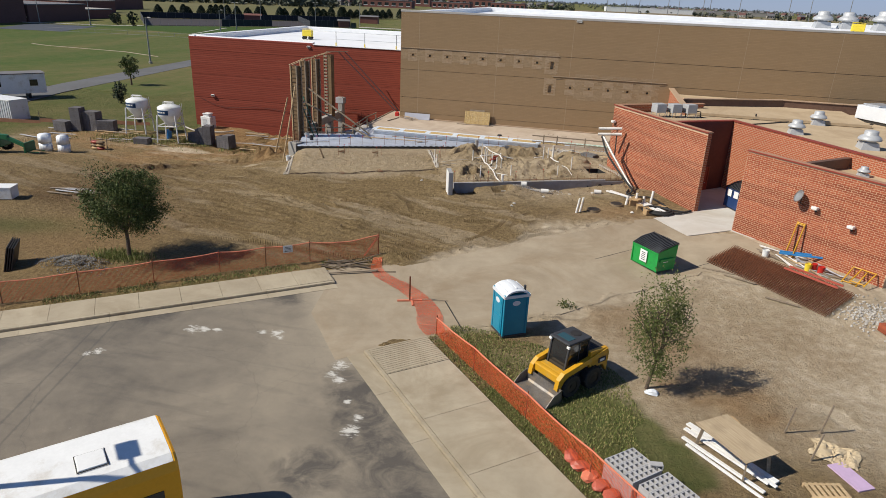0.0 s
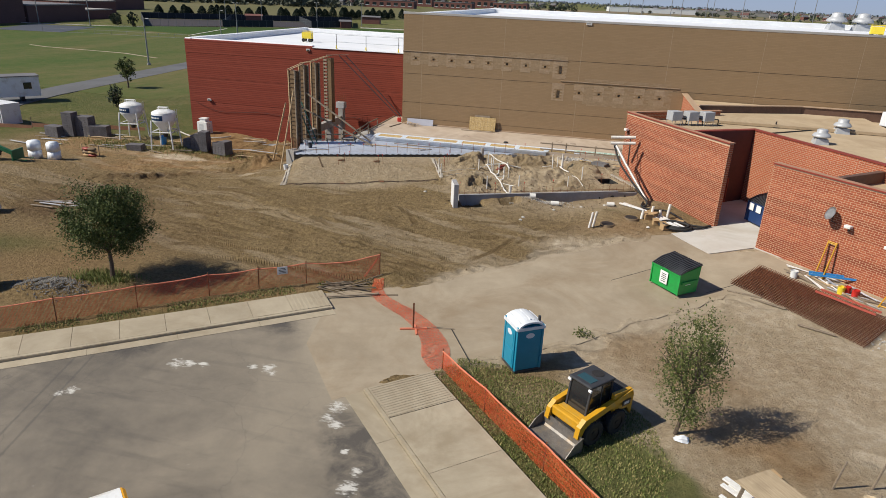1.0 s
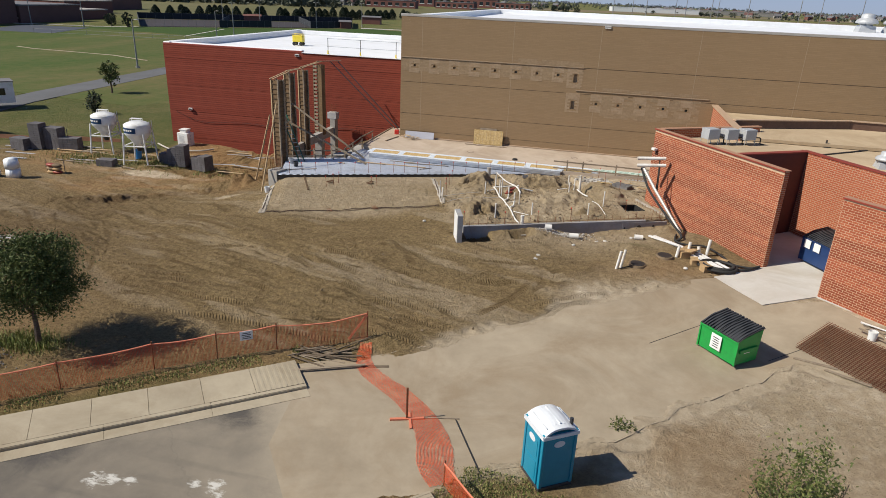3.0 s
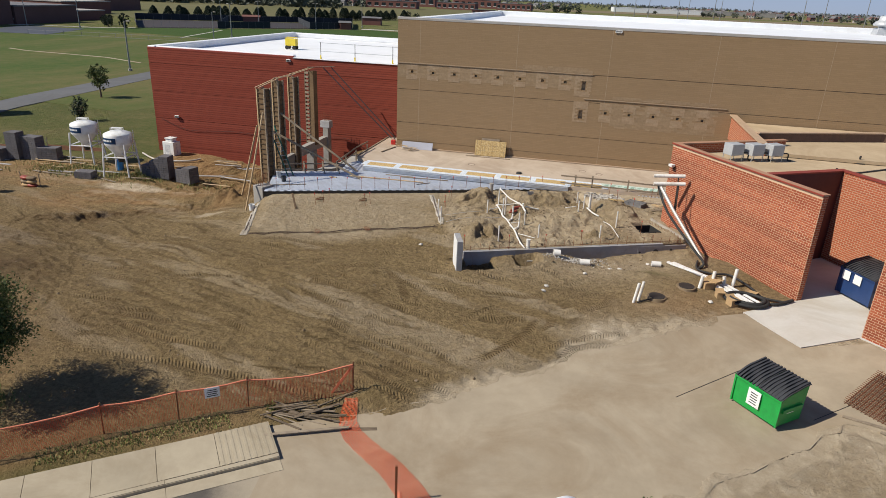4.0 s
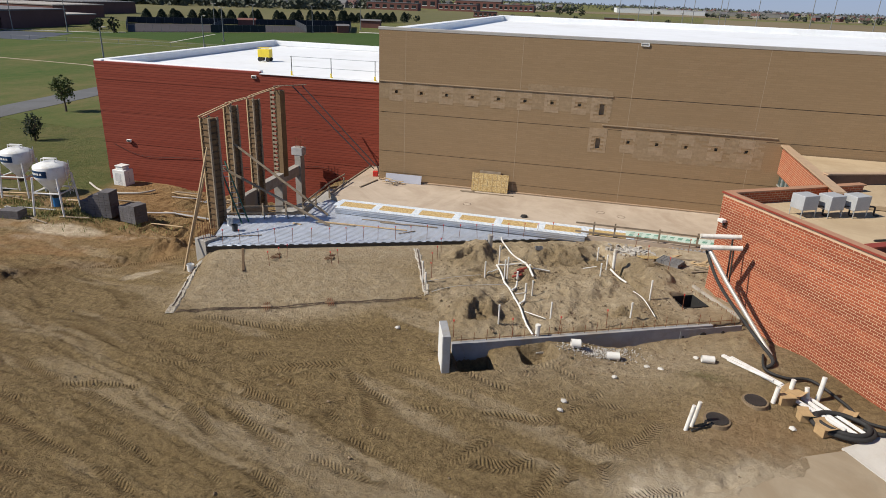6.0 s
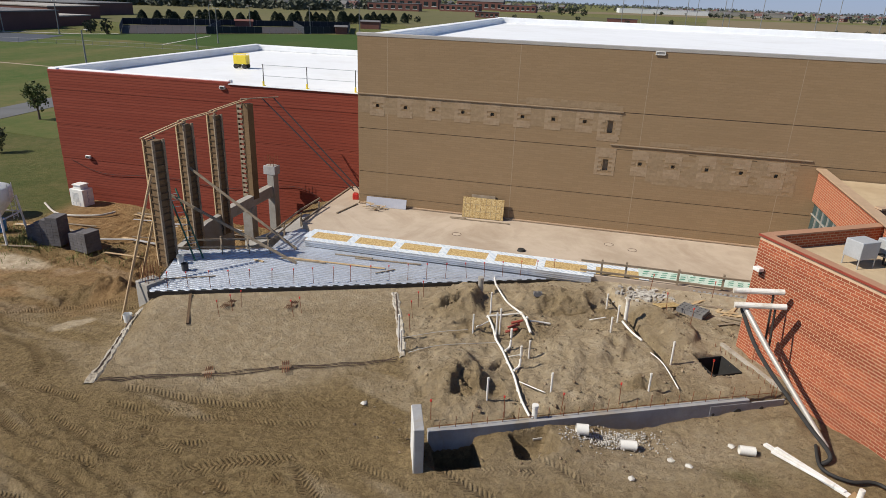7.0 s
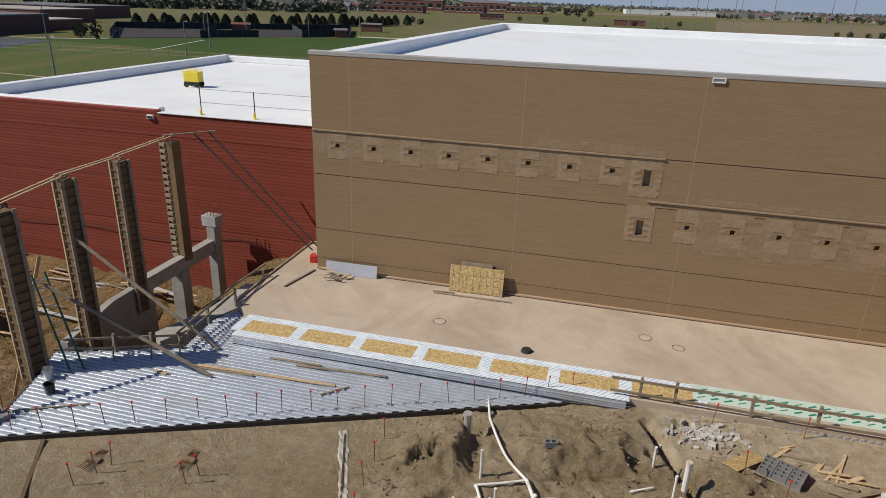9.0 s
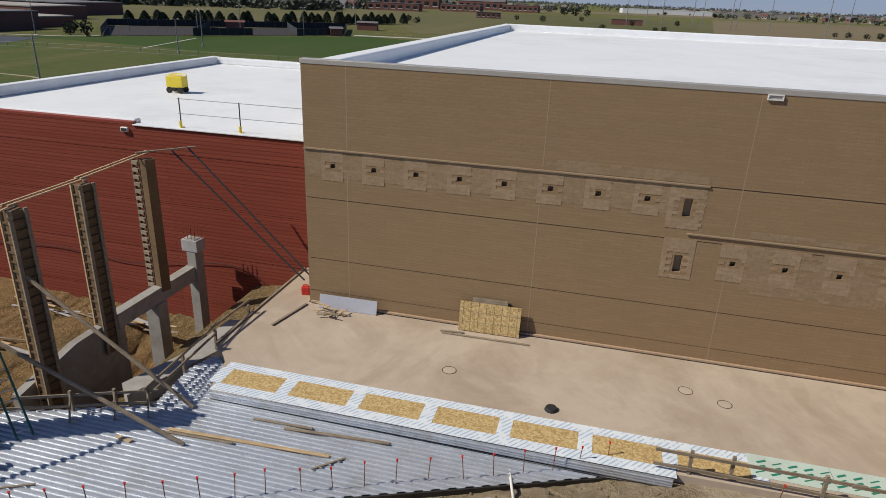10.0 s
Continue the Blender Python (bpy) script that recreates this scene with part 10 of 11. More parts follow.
tb = thing("work_table", pose(5.3, 20.8, 0.0, 0, 0, -53.5), "plywood work table on timber trestles", "table")
bm = bm_new()
box(bm, 0, 0, 0.85, 2.15, 1.4, 0.03)
part("tabletop", bm, M_PLY, tb)
for sx in (-0.9, 0.9):
    for sy in (-0.45, 0.45):
        bm = bm_new()
        beam(bm, (sx, sy, 0.85), (sx * 1.1, sy * 1.25, 0), 0.05, 0.1)
        part("leg", bm, M_OLDWOOD, tb)
    bm = bm_new()
    beam(bm, (sx, -0.62, 0.79), (sx, 0.62, 0.79), 0.05, 0.1)
    part("trestle_bar", bm, M_OLDWOOD, tb)
cbx = thing("cardboard_box", pose(5.5, 22.55, gtop(5.5, 22.55), 0, 0, 30), "brown cardboard carton on sandy soil", "carton")
bm = bm_new()
box(bm, 0, 0, 0, 0.5, 0.4, 0.35)
part("body", bm, M_CARD, cbx)
for k, (p, q, w) in enumerate((((4.1, 22.3), (6.5, 19.9), 0.22), ((3.95, 21.9), (6.2, 19.7), 0.16), ((3.8, 21.3), (6.0, 19.3), 0.14), ((4.2, 22.0), (6.4, 19.6), 0.12), ((3.9, 21.0), (5.9, 19.0), 0.10))):
    timber((p[0], p[1], 0.10 + 0.05 * (k % 3)), (q[0], q[1], 0.10 + 0.05 * (k % 2)), w, 0.06, "white trim board lying on the grass", M_WHITE, "trim_length", "metal trim", "white trim boards")
for x, y, h in ((7.4, 22.85, 1.2), (8.65, 23.2, 1.3), (7.9, 21.5, 1.2)):
    bm = bm_new()
    z = gtop(x, y)
    box(bm, 0, 0, -0.1, 0.05, 0.05, h, Matrix.Rotation(radians(8), 4, 'Y'))
    ob = finish("timber_stake", bm, M_OLDWOOD)
    ob.matrix_basis = pose(x, y, z)
    tagged(ob, "weathered timber stake in sandy soil", "stake", "timber stakes")
bd = finish("foam_board", box(bm_new(), 0, 0, 0, 0.62, 1.25, 0.05), M_LAVENDER)
bd.matrix_basis = pose(8.92, 20.95, gtop(8.92, 20.95) + 0.01, 0, 0, 28)
tagged(bd, "lavender foam board lying on the ground", "board")
wp = thing("wood_pallet", pose(8.0, 19.7, gtop(8, 19.7), 0, 0, 15), "bare wooden pallet on grass", "pallet")
for k in range(7):
    bm = bm_new()
    box(bm, -0.54 + 0.18 * k, 0, 0.1, 0.1, 1.2, 0.02)
    part("slat", bm, M_WOOD, wp)
for y in (-0.55, 0, 0.55):
    bm = bm_new()
    box(bm, 0, y, 0, 1.2, 0.09, 0.1)
    part("bearer", bm, M_WOOD, wp)
tp = thing("canvas_tarp", pose(8.75, 22.05, gtop(8.75, 22.05), 0, 0, -20), "crumpled beige canvas tarp lying on the sand", "tarp")
bm = bm_new()
bmesh.ops.create_grid(bm, x_segments=26, y_segments=20, size=0.5)
for v in bm.verts:
    x, y = v.co.x * 1.5, v.co.y * 1.15
    k = 1.0 - 0.35 * abs(noise.noise((x * 2, y * 2, 5)))
    zz = 0.30 * abs(noise.noise((x * 2.6, y * 2.6, 1))) + 0.14 * abs(noise.noise((x * 7, y * 7, 2)))
    v.co = Vector((x * k + 0.12 * noise.noise((x * 3, y * 3, 8)), y * k + 0.12 * noise.noise((x * 3, y * 3, 9)), 0.03 + zz * (1 - 0.7 * (2 * max(abs(v.co.x), abs(v.co.y))) ** 4)))
bmesh.ops.solidify(bm, geom=bm.faces[:], thickness=0.012)
part("cloth", bm, plain("beige_canvas", (0.50, 0.40, 0.26), 0.9, 0.0, 0.12, 3, 0.2, grime=(0.36, 0.27, 0.16)), tp)
# torn red paver bags behind the fence
rng = random.Random(19)
for k in range(5):
    x, y = 0.15 + 0.34 * k + rng.uniform(-0.08, 0.08), 19.35 - 0.36 * k + rng.uniform(-0.08, 0.08)
    bm = bm_new()
    bmesh.ops.create_icosphere(bm, subdivisions=2, radius=0.30)
    for v in bm.verts:
        v.co = Vector((v.co.x * 1.1, v.co.y * 0.8, max(0.0, v.co.z * 0.45 + 0.10))) + 0.06 * Vector(noise.noise_vector(v.co * 7 + Vector((k, 0, 0))))
    ob = finish("sack", bm, M_PAVERBAG if k != 2 else M_PINKTAPE)
    ob.matrix_basis = pose(x, y, gtop(x, y), 0, 0, rng.uniform(0, 180))
    tagged(ob, "torn red plastic sack behind the orange fence", "sack", "torn sacks")
wr = thing("root_wrap", pose(2.95, 24.0, gtop(2.95, 24.0)), "torn white plastic sheet round the tree foot", "plastic sheet")
bm = bm_new()
bmesh.ops.create_icosphere(bm, subdivisions=2, radius=0.24)
for v in bm.verts:
    v.co = Vector((v.co.x * 1.1, v.co.y * 0.7, max(0, v.co.z * 0.5 + 0.05))) + 0.1 * Vector(noise.noise_vector(v.co * 6))
part("sheet", bm, M_WRAP, wr)


# ---- trees and grass ----
def leafy(centre, radii, count, size, seed, gaps=0.5, shell=0.5):
    """Many small leaves in uneven clumps, as one mesh of separate blades."""
    rng = np.random.RandomState(seed)
    verts, faces = [], []
    nc = 90
    cl = []
    while len(cl) < nc:
        p = rng.uniform(-1, 1, 3)
        r = np.linalg.norm(p)
        if r < 1 and (r > shell * rng.rand()):
            cl.append((p * (0.80 + 0.28 * rng.rand()), rng.uniform(0.10, 0.26)))
    for _ in range(count):
        c, s = cl[rng.randint(nc)]
        p = c + rng.normal(0, s * gaps, 3)
        p = np.array(centre) + p * np.array(radii)
        a = rng.normal(0, 1, 3)
        a /= np.linalg.norm(a)
        b = np.cross(a, rng.normal(0, 1, 3))
        b /= np.linalg.norm(b) + 1e-9
        l, w = size * rng.uniform(0.7, 1.3), size * rng.uniform(0.35, 0.6)
        i = len(verts)
        verts += [tuple(p - a * l * 0.5), tuple(p + b * w * 0.5), tuple(p + a * l * 0.5), tuple(p - b * w * 0.5)]
        faces.append((i, i + 1, i + 2, i + 3))
    return verts, faces


def limbs(bm, p, d, length, r, depth, rng, spread):
    q = p + d * length
    rod(bm, p, q, r, 7, r * 0.68, caps=False)
    if depth == 0:
        return
    for _ in range(3 if depth > 1 else 2):
        e = (d + Vector((rng.uniform(-1, 1), rng.uniform(-1, 1), rng.uniform(-0.2, 0.7))) * spread).normalized()
        limbs(bm, p + d * length * rng.uniform(0.65, 1.0), e, length * rng.uniform(0.6, 0.8), r * 0.62, depth - 1, rng, spread)


def tree(x, y, trunk_h, centre, radii, count, size, mt, seed, label, r=0.12, lean=(0, 0), gaps=0.6, shell=0.5, name="tree"):
    z = gtop(x, y) - 0.05
    ob = thing(name, pose(x, y, z), label, "tree")
    rng = random.Random(seed)
    bm = bm_new()
    top = Vector((lean[0], lean[1], trunk_h))
    rod(bm, (0, 0, -0.1), top * 0.5 + Vector((0.02, 0.03, 0)), r * 1.25, 9, r, caps=False)
    rod(bm, top * 0.5 + Vector((0.02, 0.03, 0)), top, r, 9, r * 0.8, caps=False)
    for k in range(5):
        a = 2 * math.pi * k / 5 + rng.uniform(-0.4, 0.4)
        d = Vector((math.cos(a) * radii[0] * 0.5, math.sin(a) * radii[1] * 0.5, radii[2] * rng.uniform(0.7, 1.4))).normalized()
        limbs(bm, top * rng.uniform(0.75, 1.0), d, radii[2] * rng.uniform(0.5, 0.75), r * 0.55, 2, rng, 0.7)
    part("trunk", bm, M_BARK, ob)
    v, f = leafy(centre, radii, count, size, seed, gaps, shell)
    me_ = bpy.data.meshes.new("crown")
    me_.from_pydata(v, [], f)
    me_.materials.append(mt)
    c = new("crown", me_)
    c.parent = ob
    return ob


tree(-23.8, 29.3, 1.7, (0.2, 0.0, 3.2), (2.25, 2.15, 1.75), 26000, 0.115, M_LEAF, 3, "round-crowned dark green young tree with a slim trunk behind the fence", 0.10, (0.05, 0.0), 0.75, 0.35)
tree(2.78, 24.32, 1.6, (0.22, 0.12, 2.65), (1.15, 1.15, 2.05), 7000, 0.100, M_LEAFDRY, 9, "thin young tree with sparse grey-green leaves by the loader", 0.06, (0.25, 0.1), 0.8, 0.15)
tree(-78.9, 101.0, 1.6, (0, 0, 3.3), (1.5, 1.5, 1.9), 1300, 0.34, M_LEAF, 17, "young dark tree on the lawn by the road", 0.14)
tree(-67.7, 84.1, 0.8, (0, 0, 1.7), (1.0, 1.0, 1.5), 700, 0.30, M_CEDAR, 19, "small dark conifer on the lawn", 0.1)
shrub = thing("weed_clump", pose(-0.6, 30.5, gtop(-0.6, 30.5)), "dry weed clump in the sandy soil", "weed")
v, f = leafy((0, 0, 0.2), (0.5, 0.4, 0.25), 260, 0.10, 23)
me_ = bpy.data.meshes.new("leaves")
me_.from_pydata(v, [], f)
me_.materials.append(M_LEAFDRY)
o = new("leaves", me_)
o.parent = shrub


def grass(name, patch, count, seed, label, tall=(0.08, 0.22), mt=None):
    rng = np.random.RandomState(seed)
    verts, faces = [], []
    n = 0
    while n < count:
        x, y, keep = patch(rng)
        if not keep:
            continue
        n += 1
        z = gtop(x, y) - 0.02
        h = rng.uniform(*tall)
        a = rng.uniform(0, 2 * math.pi)
        l = h * rng.uniform(0.1, 0.7)
        w = 0.018 + 0.014 * rng.rand()
        dx, dy = math.cos(a), math.sin(a)
        i = len(verts)
        verts += [(x - dy * w, y + dx * w, z), (x + dy * w, y - dx * w, z), (x + dx * l, y + dy * l, z + h)]
        faces.append((i, i + 1, i + 2))
    me_ = bpy.data.meshes.new(name)
    me_.from_pydata(verts, [], faces)
    me_.materials.append(mt or M_GRASS)
    return tagged(new(name, me_), label, "grass", kind="stuff")


def verge_patch(rng):
    t = rng.uniform(-0.35, 1.0)
    x, y = -27.5 + 14.2 * t, 20.6 + 11.4 * t
    o = rng.normal(-0.12, 0.24)
    return x - 0.63 * o - 0.25, y + 0.77 * o + 0.05, noise.noise((x * 0.5, y * 0.5, 4)) > -0.25


grass("grass_verge", verge_patch, 5200, 5, "ragged grass verge below the fence", (0.04, 0.13))


def loader_patch(rng):
    x, y = rng.uniform(-6.2, 7.5), rng.uniform(14.0, 27.0)
    s = (x + 6.2) * 0.66 - (y - 25.6) * 0.75
    o = (x + 6.2) * 0.75 + (y - 25.6) * 0.66
    lim = 3.0 + 2.6 * math.sin(min(max((s - 1.5) / 8.0, 0), 1) * math.pi) + 0.9 * noise.noise((x * 0.7, y * 0.7, 2))
    dens = 0.5 + 0.5 * noise.noise((x * 0.5, y * 0.5, 7))
    return x, y, (-0.05 < o < lim) and s > -0.6 and rng.rand() < (0.35 + 0.75 * dens if o > 0.5 else 0.55)


grass("grass_lawn", loader_patch, 36000, 6, "uneven green grass round the loader and block pallets", (0.035, 0.12))


def tree_patch(rng):
    x, y = -24.2 + rng.normal(0, 0.8), 29.2 + rng.normal(0, 0.4)
    return x, y, True


grass("grass_tuft", tree_patch, 2500, 7, "green grass ring at the tree foot", (0.08, 0.25))


def silo_patch(rng):
    x, y = -46 + rng.normal(0, 4.5), 62.5 + rng.normal(0, 1.2)
    return x, y, noise.noise((x * 0.6, y * 0.6, 3)) > -0.1


grass("grass_weeds", silo_patch, 3200, 8, "weeds among the stored materials", (0.15, 0.4))

# soil clods in the yard
rng = np.random.RandomState(12)
verts, faces = [], []
base = bmesh.new()
bmesh.ops.create_icosphere(base, subdivisions=1, radius=1.0)
bv = np.array([v.co[:] for v in base.verts])
bf = [tuple(v.index for v in f.verts) for f in base.faces]
base.free()
for k in range(1900):
    if k < 1500:
        x, y = rng.uniform(-12.5, 1.2), rng.uniform(46, 60.5)
    else:
        x, y = rng.uniform(-36, 1), rng.uniform(32, 47)
    if k >= 1500 and y < 33.5 + 0.6 * max(0, x + 10):
        continue
    r = 0.015 + 0.055 * rng.rand() ** 4
    i = len(verts)
    sc = r * (1 + 0.35 * rng.normal(0, 1, (len(bv), 1)).clip(-1, 1))
    verts += [tuple(p) for p in bv * sc * np.array([1, 1, 0.7]) + np.array([x, y, gtop(x, y) + r * 0.2])]
    faces += [tuple(i + j for j in f) for f in bf]
me_ = bpy.data.meshes.new("soil_clods")
me_.from_pydata(verts, [], faces)
me_.materials.append(M_CLOD)
tagged(new("soil_clods", me_), "loose clods of brown soil", "soil", kind="stuff")


for k, (xa, ya, xb, yb) in enumerate(((0.61, 36.55, 3.36, 39.19), (5.35, 36.47, 6.88, 37.66))):
    bm = bm_new()
    n_ = 8
    for i in range(n_):
        pa, pb = Vector((xa, ya, 0)).lerp(Vector((xb, yb, 0)), i / n_), Vector((xa, ya, 0)).lerp(Vector((xb, yb, 0)), (i + 1) / n_)
        beam(bm, (pa.x, pa.y, gz(pa.x, pa.y) + 0.034), (pb.x, pb.y, gz(pb.x, pb.y) + 0.034), 0.03, 0.012)
    tagged(finish("trim_joint", bm, M_STEELDARK), "dark joint in the concrete driveway", "joint", kind="structure")

rng = random.Random(19)
bm = bm_new()
for k in range(700):
    x, y = -3.75 + rng.gauss(0, 0.75), 48.55 + rng.gauss(0, 0.30)
    y += 0.45 * (x + 3.75)
    r = rng.uniform(0.014, 0.040)
    vs = bmesh.ops.create_icosphere(bm, subdivisions=1, radius=r)["verts"]
    bmesh.ops.transform(bm, matrix=Matrix.Translation((x, y, gtop(x, y) + r * 0.35)), verts=vs)
tagged(finish("gravel_patch", bm, M_GRAVEL), "pale gravel spilled below the stem wall", "gravel", kind="stuff")

# ---- distance: fields, road, school, courts, houses ----
FAR = -3.0


def flat(name, poly, z, mt, label, category):
    return tagged(finish(name, ribbon(poly, z), mt), label, category, kind="structure")


def ribbon(poly, z):
    bm = bm_new()
    prism(bm, poly, z - 0.5, z)
    return bm


def field_material(name, a, b, c, s1, s2):
    m, n, l, bs = tree_of(name)
    v = coords(n)
    col = ramp(n, l, noise_of(n, l, s1, 6, 0.62, scaled(n, l, v, 1, 0.28, 1, radians(20)), 0.6), [(0.34, a), (0.52, b), (0.68, c)])
    col = mixc(n, l, 0.35, col, ramp(n, l, noise_of(n, l, s2, 6, 0.7, v), [(0.3, a), (0.7, c)]))
    l.new(col, bs.inputs["Base Color"])
    bs.inputs["Roughness"].default_value = 0.95
    bs.inputs["Specular IOR Level"].default_value = 0.1
    bump_to(n, l, bs, noise_of(n, l, 3.0, 5, 0.7, v), 0.6, 0.1)
    return m


M_LAWN = field_material("mown_lawn", (0.038, 0.088, 0.016), (0.088, 0.104, 0.033), (0.185, 0.138, 0.068), 0.026, 0.5)
M_SPORT = field_material("sports_turf", (0.038, 0.075, 0.016), (0.050, 0.086, 0.021), (0.075, 0.092, 0.030), 0.02, 0.4)
M_MEADOW = field_material("dry_meadow", (0.080, 0.092, 0.036), (0.125, 0.120, 0.054), (0.170, 0.148, 0.078), 0.006, 0.06)
M_STUBBLE = field_material("tan_stubble", (0.17, 0.135, 0.080), (0.22, 0.175, 0.110), (0.14, 0.125, 0.065), 0.004, 0.05)
M_COURT = plain("court_paint", (0.034, 0.027, 0.028), 0.9, 0.0, 0.2, 0.05)
M_WINDSCREEN = plain("dark_windscreen", (0.022, 0.026, 0.032), 0.9, 0.0, 0.2, 0.3)
M_GALV = plain("fence_steel", (0.17, 0.175, 0.18), 0.6, 0.3, 0.1, 1)
M_TRACK = plain("blue_grey_lot", (0.050, 0.058, 0.076), 0.9, 0.0, 0.12, 0.1)
M_FARSTEEL = plain("pole_steel", (0.24, 0.24, 0.235), 0.6, 0.3, 0.1, 1)

flat("ground_lawn", [(-320, 95), (-92, 95), (-60, 91), (-40, 108), (-20, 122), (70, 122), (70, 140), (-77.0, 226.0), (-205.2, 226.0)], FAR + 0.06, M_LAWN, "mown lawn with dry brown bands beside the road", "lawn")
flat("ground_sport", [(-198.4, 226.9), (-119.7, 217.5), (-51.3, 226.0), (-34.2, 284.1), (-111.1, 320.1), (-184.7, 245.7)], FAR + 0.07, M_SPORT, "bright green sports turf beyond the track fence", "lawn")
flat("ground_meadow", [(-359.1, 361.1), (-224.0, 306.4), (-136.8, 446.6), (-102.6, 361.1), (60, 380), (240, 420), (420, 760), (-60, 900), (-520, 780)], FAR + 0.08, M_MEADOW, "dry yellow-green meadow beyond the courts", "field")
flat("ground_stubble", [(60, 560), (420, 520), (900, 900), (700, 1250), (120, 1050)], FAR + 0.14, M_STUBBLE, "tan mown field in the distance", "field")
flat("ground_stubble", [(-160, 1080), (500, 1320), (420, 1500), (-240, 1300)], FAR + 0.14, M_STUBBLE, "tan mown field in the distance", "field")
flat("road_campus", [(-76.2, 60), (-79.0, 76), (-82.2, 89.0), (-87.0, 129.3), (-92.5, 175), (-98.2, 175), (-94.0, 139), (-89.4, 97), (-85.6, 78), (-82.2, 60)], FAR + 0.10, M_ROAD, "pale grey campus road along the lawn", "road")
flat("path", [(-150, 153.6), (-143, 151.3), (-118, 149.2), (-104.5, 143.8), (-104.7, 144.6), (-118, 150.0), (-143, 152.1), (-150, 154.4)], FAR + 0.10, M_DRIVE, "thin pale path across the lawn", "path")
flat("path", [(-142.4, 214.9), (-143.1, 214.9), (-155.5, 260.2), (-154.7, 260.2)], FAR + 0.12, M_NEWCON, "thin pale path to the courts", "path")
flat("road_lot", [(-201.8, 191.8), (-177.8, 195.2), (-189.8, 226.0), (-215.5, 222.6)], FAR + 0.11, M_TRACK, "blue-grey parking lot beside the school", "road")
flat("path", [(-224.0, 226.0), (-189.8, 236.3), (-183.0, 244.8), (-184.7, 246.1), (-190.7, 237.6), (-224.0, 227.3)], FAR + 0.12, M_NEWCON, "pale kerb line before the school", "path")
flat("court", [(-184.7, 248.2), (-122.3, 320.1), (-141.1, 365.4), (-224.0, 297.0)], FAR + 0.16, M_COURT, "grey-green hard courts inside dark windscreens", "court")
flat("path", [(-118.0, 320.1), (-51.3, 331.2), (-51.3, 333.7), (-119.7, 324.3)], FAR + 0.12, M_NEWCON, "pale walk beside the courts", "path")


def fence_line(pts, h, screen, label, step=3.0, name="fence"):
    fe = thing(name, pose(0, 0, 0), label, "fence")
    post = bm_new()
    scr = bm_new()
    for (xa, ya), (xb, yb) in zip(pts, pts[1:]):
        L = math.hypot(xb - xa, yb - ya)
        k = max(1, int(L / step))
        for i in range(k + 1):
            x, y = xa + (xb - xa) * i / k, ya + (yb - ya) * i / k
            rod(post, (x, y, FAR - 0.2), (x, y, FAR + h + 0.1), 0.05, 5)
        for zz in (0.1, h):
            rail = bm_new()
            rod(rail, (xa, ya, FAR + zz), (xb, yb, FAR + zz), 0.035, 4)
            part("rail", rail, M_GALV, fe)
        if screen:
            beam(scr, (xa, ya, FAR + 0.15 + h / 2), (xb, yb, FAR + 0.15 + h / 2), 0.05, h - 0.25)
    p = part("posts", post, M_GALV, fe)
    tagged(p, kind="stuff")
    if screen:
        part("windscreen", scr, M_WINDSCREEN, fe, "dark woven windscreen")
    return fe


fence_line([(-184.7, 195.2), (-162.4, 200.4), (-128.2, 202.9), (-94.0, 205.5), (-51.3, 212.3)], 1.2, False, "low grey rail fence along the sports turf", 5.0)
cl = [(-184.7, 247.4), (-161.6, 267.9), (-147.1, 285.9), (-135.1, 300.4), (-122.3, 319.2)]
fence_line(cl[0:2], 2.7, False, "open chain-link fence of the courts", 3.0)
fence_line(cl[1:3], 3.0, True, "tall fence with dark windscreen before the courts", 3.0)
fence_line(cl[2:4], 2.7, False, "open chain-link fence of the courts", 3.0)
fence_line(cl[3:5], 3.0, True, "tall fence with dark windscreen before the courts", 3.0)
fence_line([(-184.7, 247.4), (-224.0, 297.8), (-140.2, 366.2), (-122.3, 319.2)], 3.0, True, "tall fence with dark windscreen behind the courts", 4.0)
fence_line([(-161.6, 267.9), (-189.8, 323.5)], 2.9, True, "tall windscreen fence between two courts", 4.0)
fence_line([(-135.1, 300.4), (-162.4, 345.7)], 2.9, True, "tall windscreen fence between two courts", 4.0)


def lamp_post(x, y, h, head, label, r=0.09):
    lp = thing("street_lamp", pose(x, y, FAR), label, "lamp")
    bm = bm_new()
    rod(bm, (0, 0, -0.3), (0, 0, h), r * 1.5, 7, r * 0.8)
    part("pole", bm, M_FARSTEEL, lp)
    bm = bm_new()
    rod(bm, (0, 0, -0.2), (0, 0, 0.5), r * 3, 8)
    part("base", bm, M_CAST, lp)
    for s in ((-1, 1) if head > 1 else (1,)):
        bm = bm_new()
        beam(bm, (0, 0, h), (0.5 * s, 0.1, h + 0.05), 0.06, 0.06)
        part("arm", bm, M_FARSTEEL, lp)
        bm = bm_new()
        box(bm, 0.85 * s, 0.1, h - 0.02, 0.75, 0.36, 0.18, bevel=0.04)
        part("lamp_head", bm, M_COPING, lp)
    return lp


lamp_post(-97.0, 131.0, 9.6, 1, "tall grey street lamp with a boxy head by the road", 0.13)
lamp_post(-126, 208, 9.0, 1, "tall grey street lamp on the lawn", 0.12)
lamp_post(-162.4, 272.2, 11, 1, "tall grey court lamp", 0.13)
for x, y in ((-133.4, 231.1), (-153.9, 288.4), (-133.4, 303.0), (-124.8, 339.7), (-196.7, 231.1), (-215.5, 226.0)):
    lamp_post(x, y, 11, 2, "tall grey twin-headed lamp by the courts", 0.13)


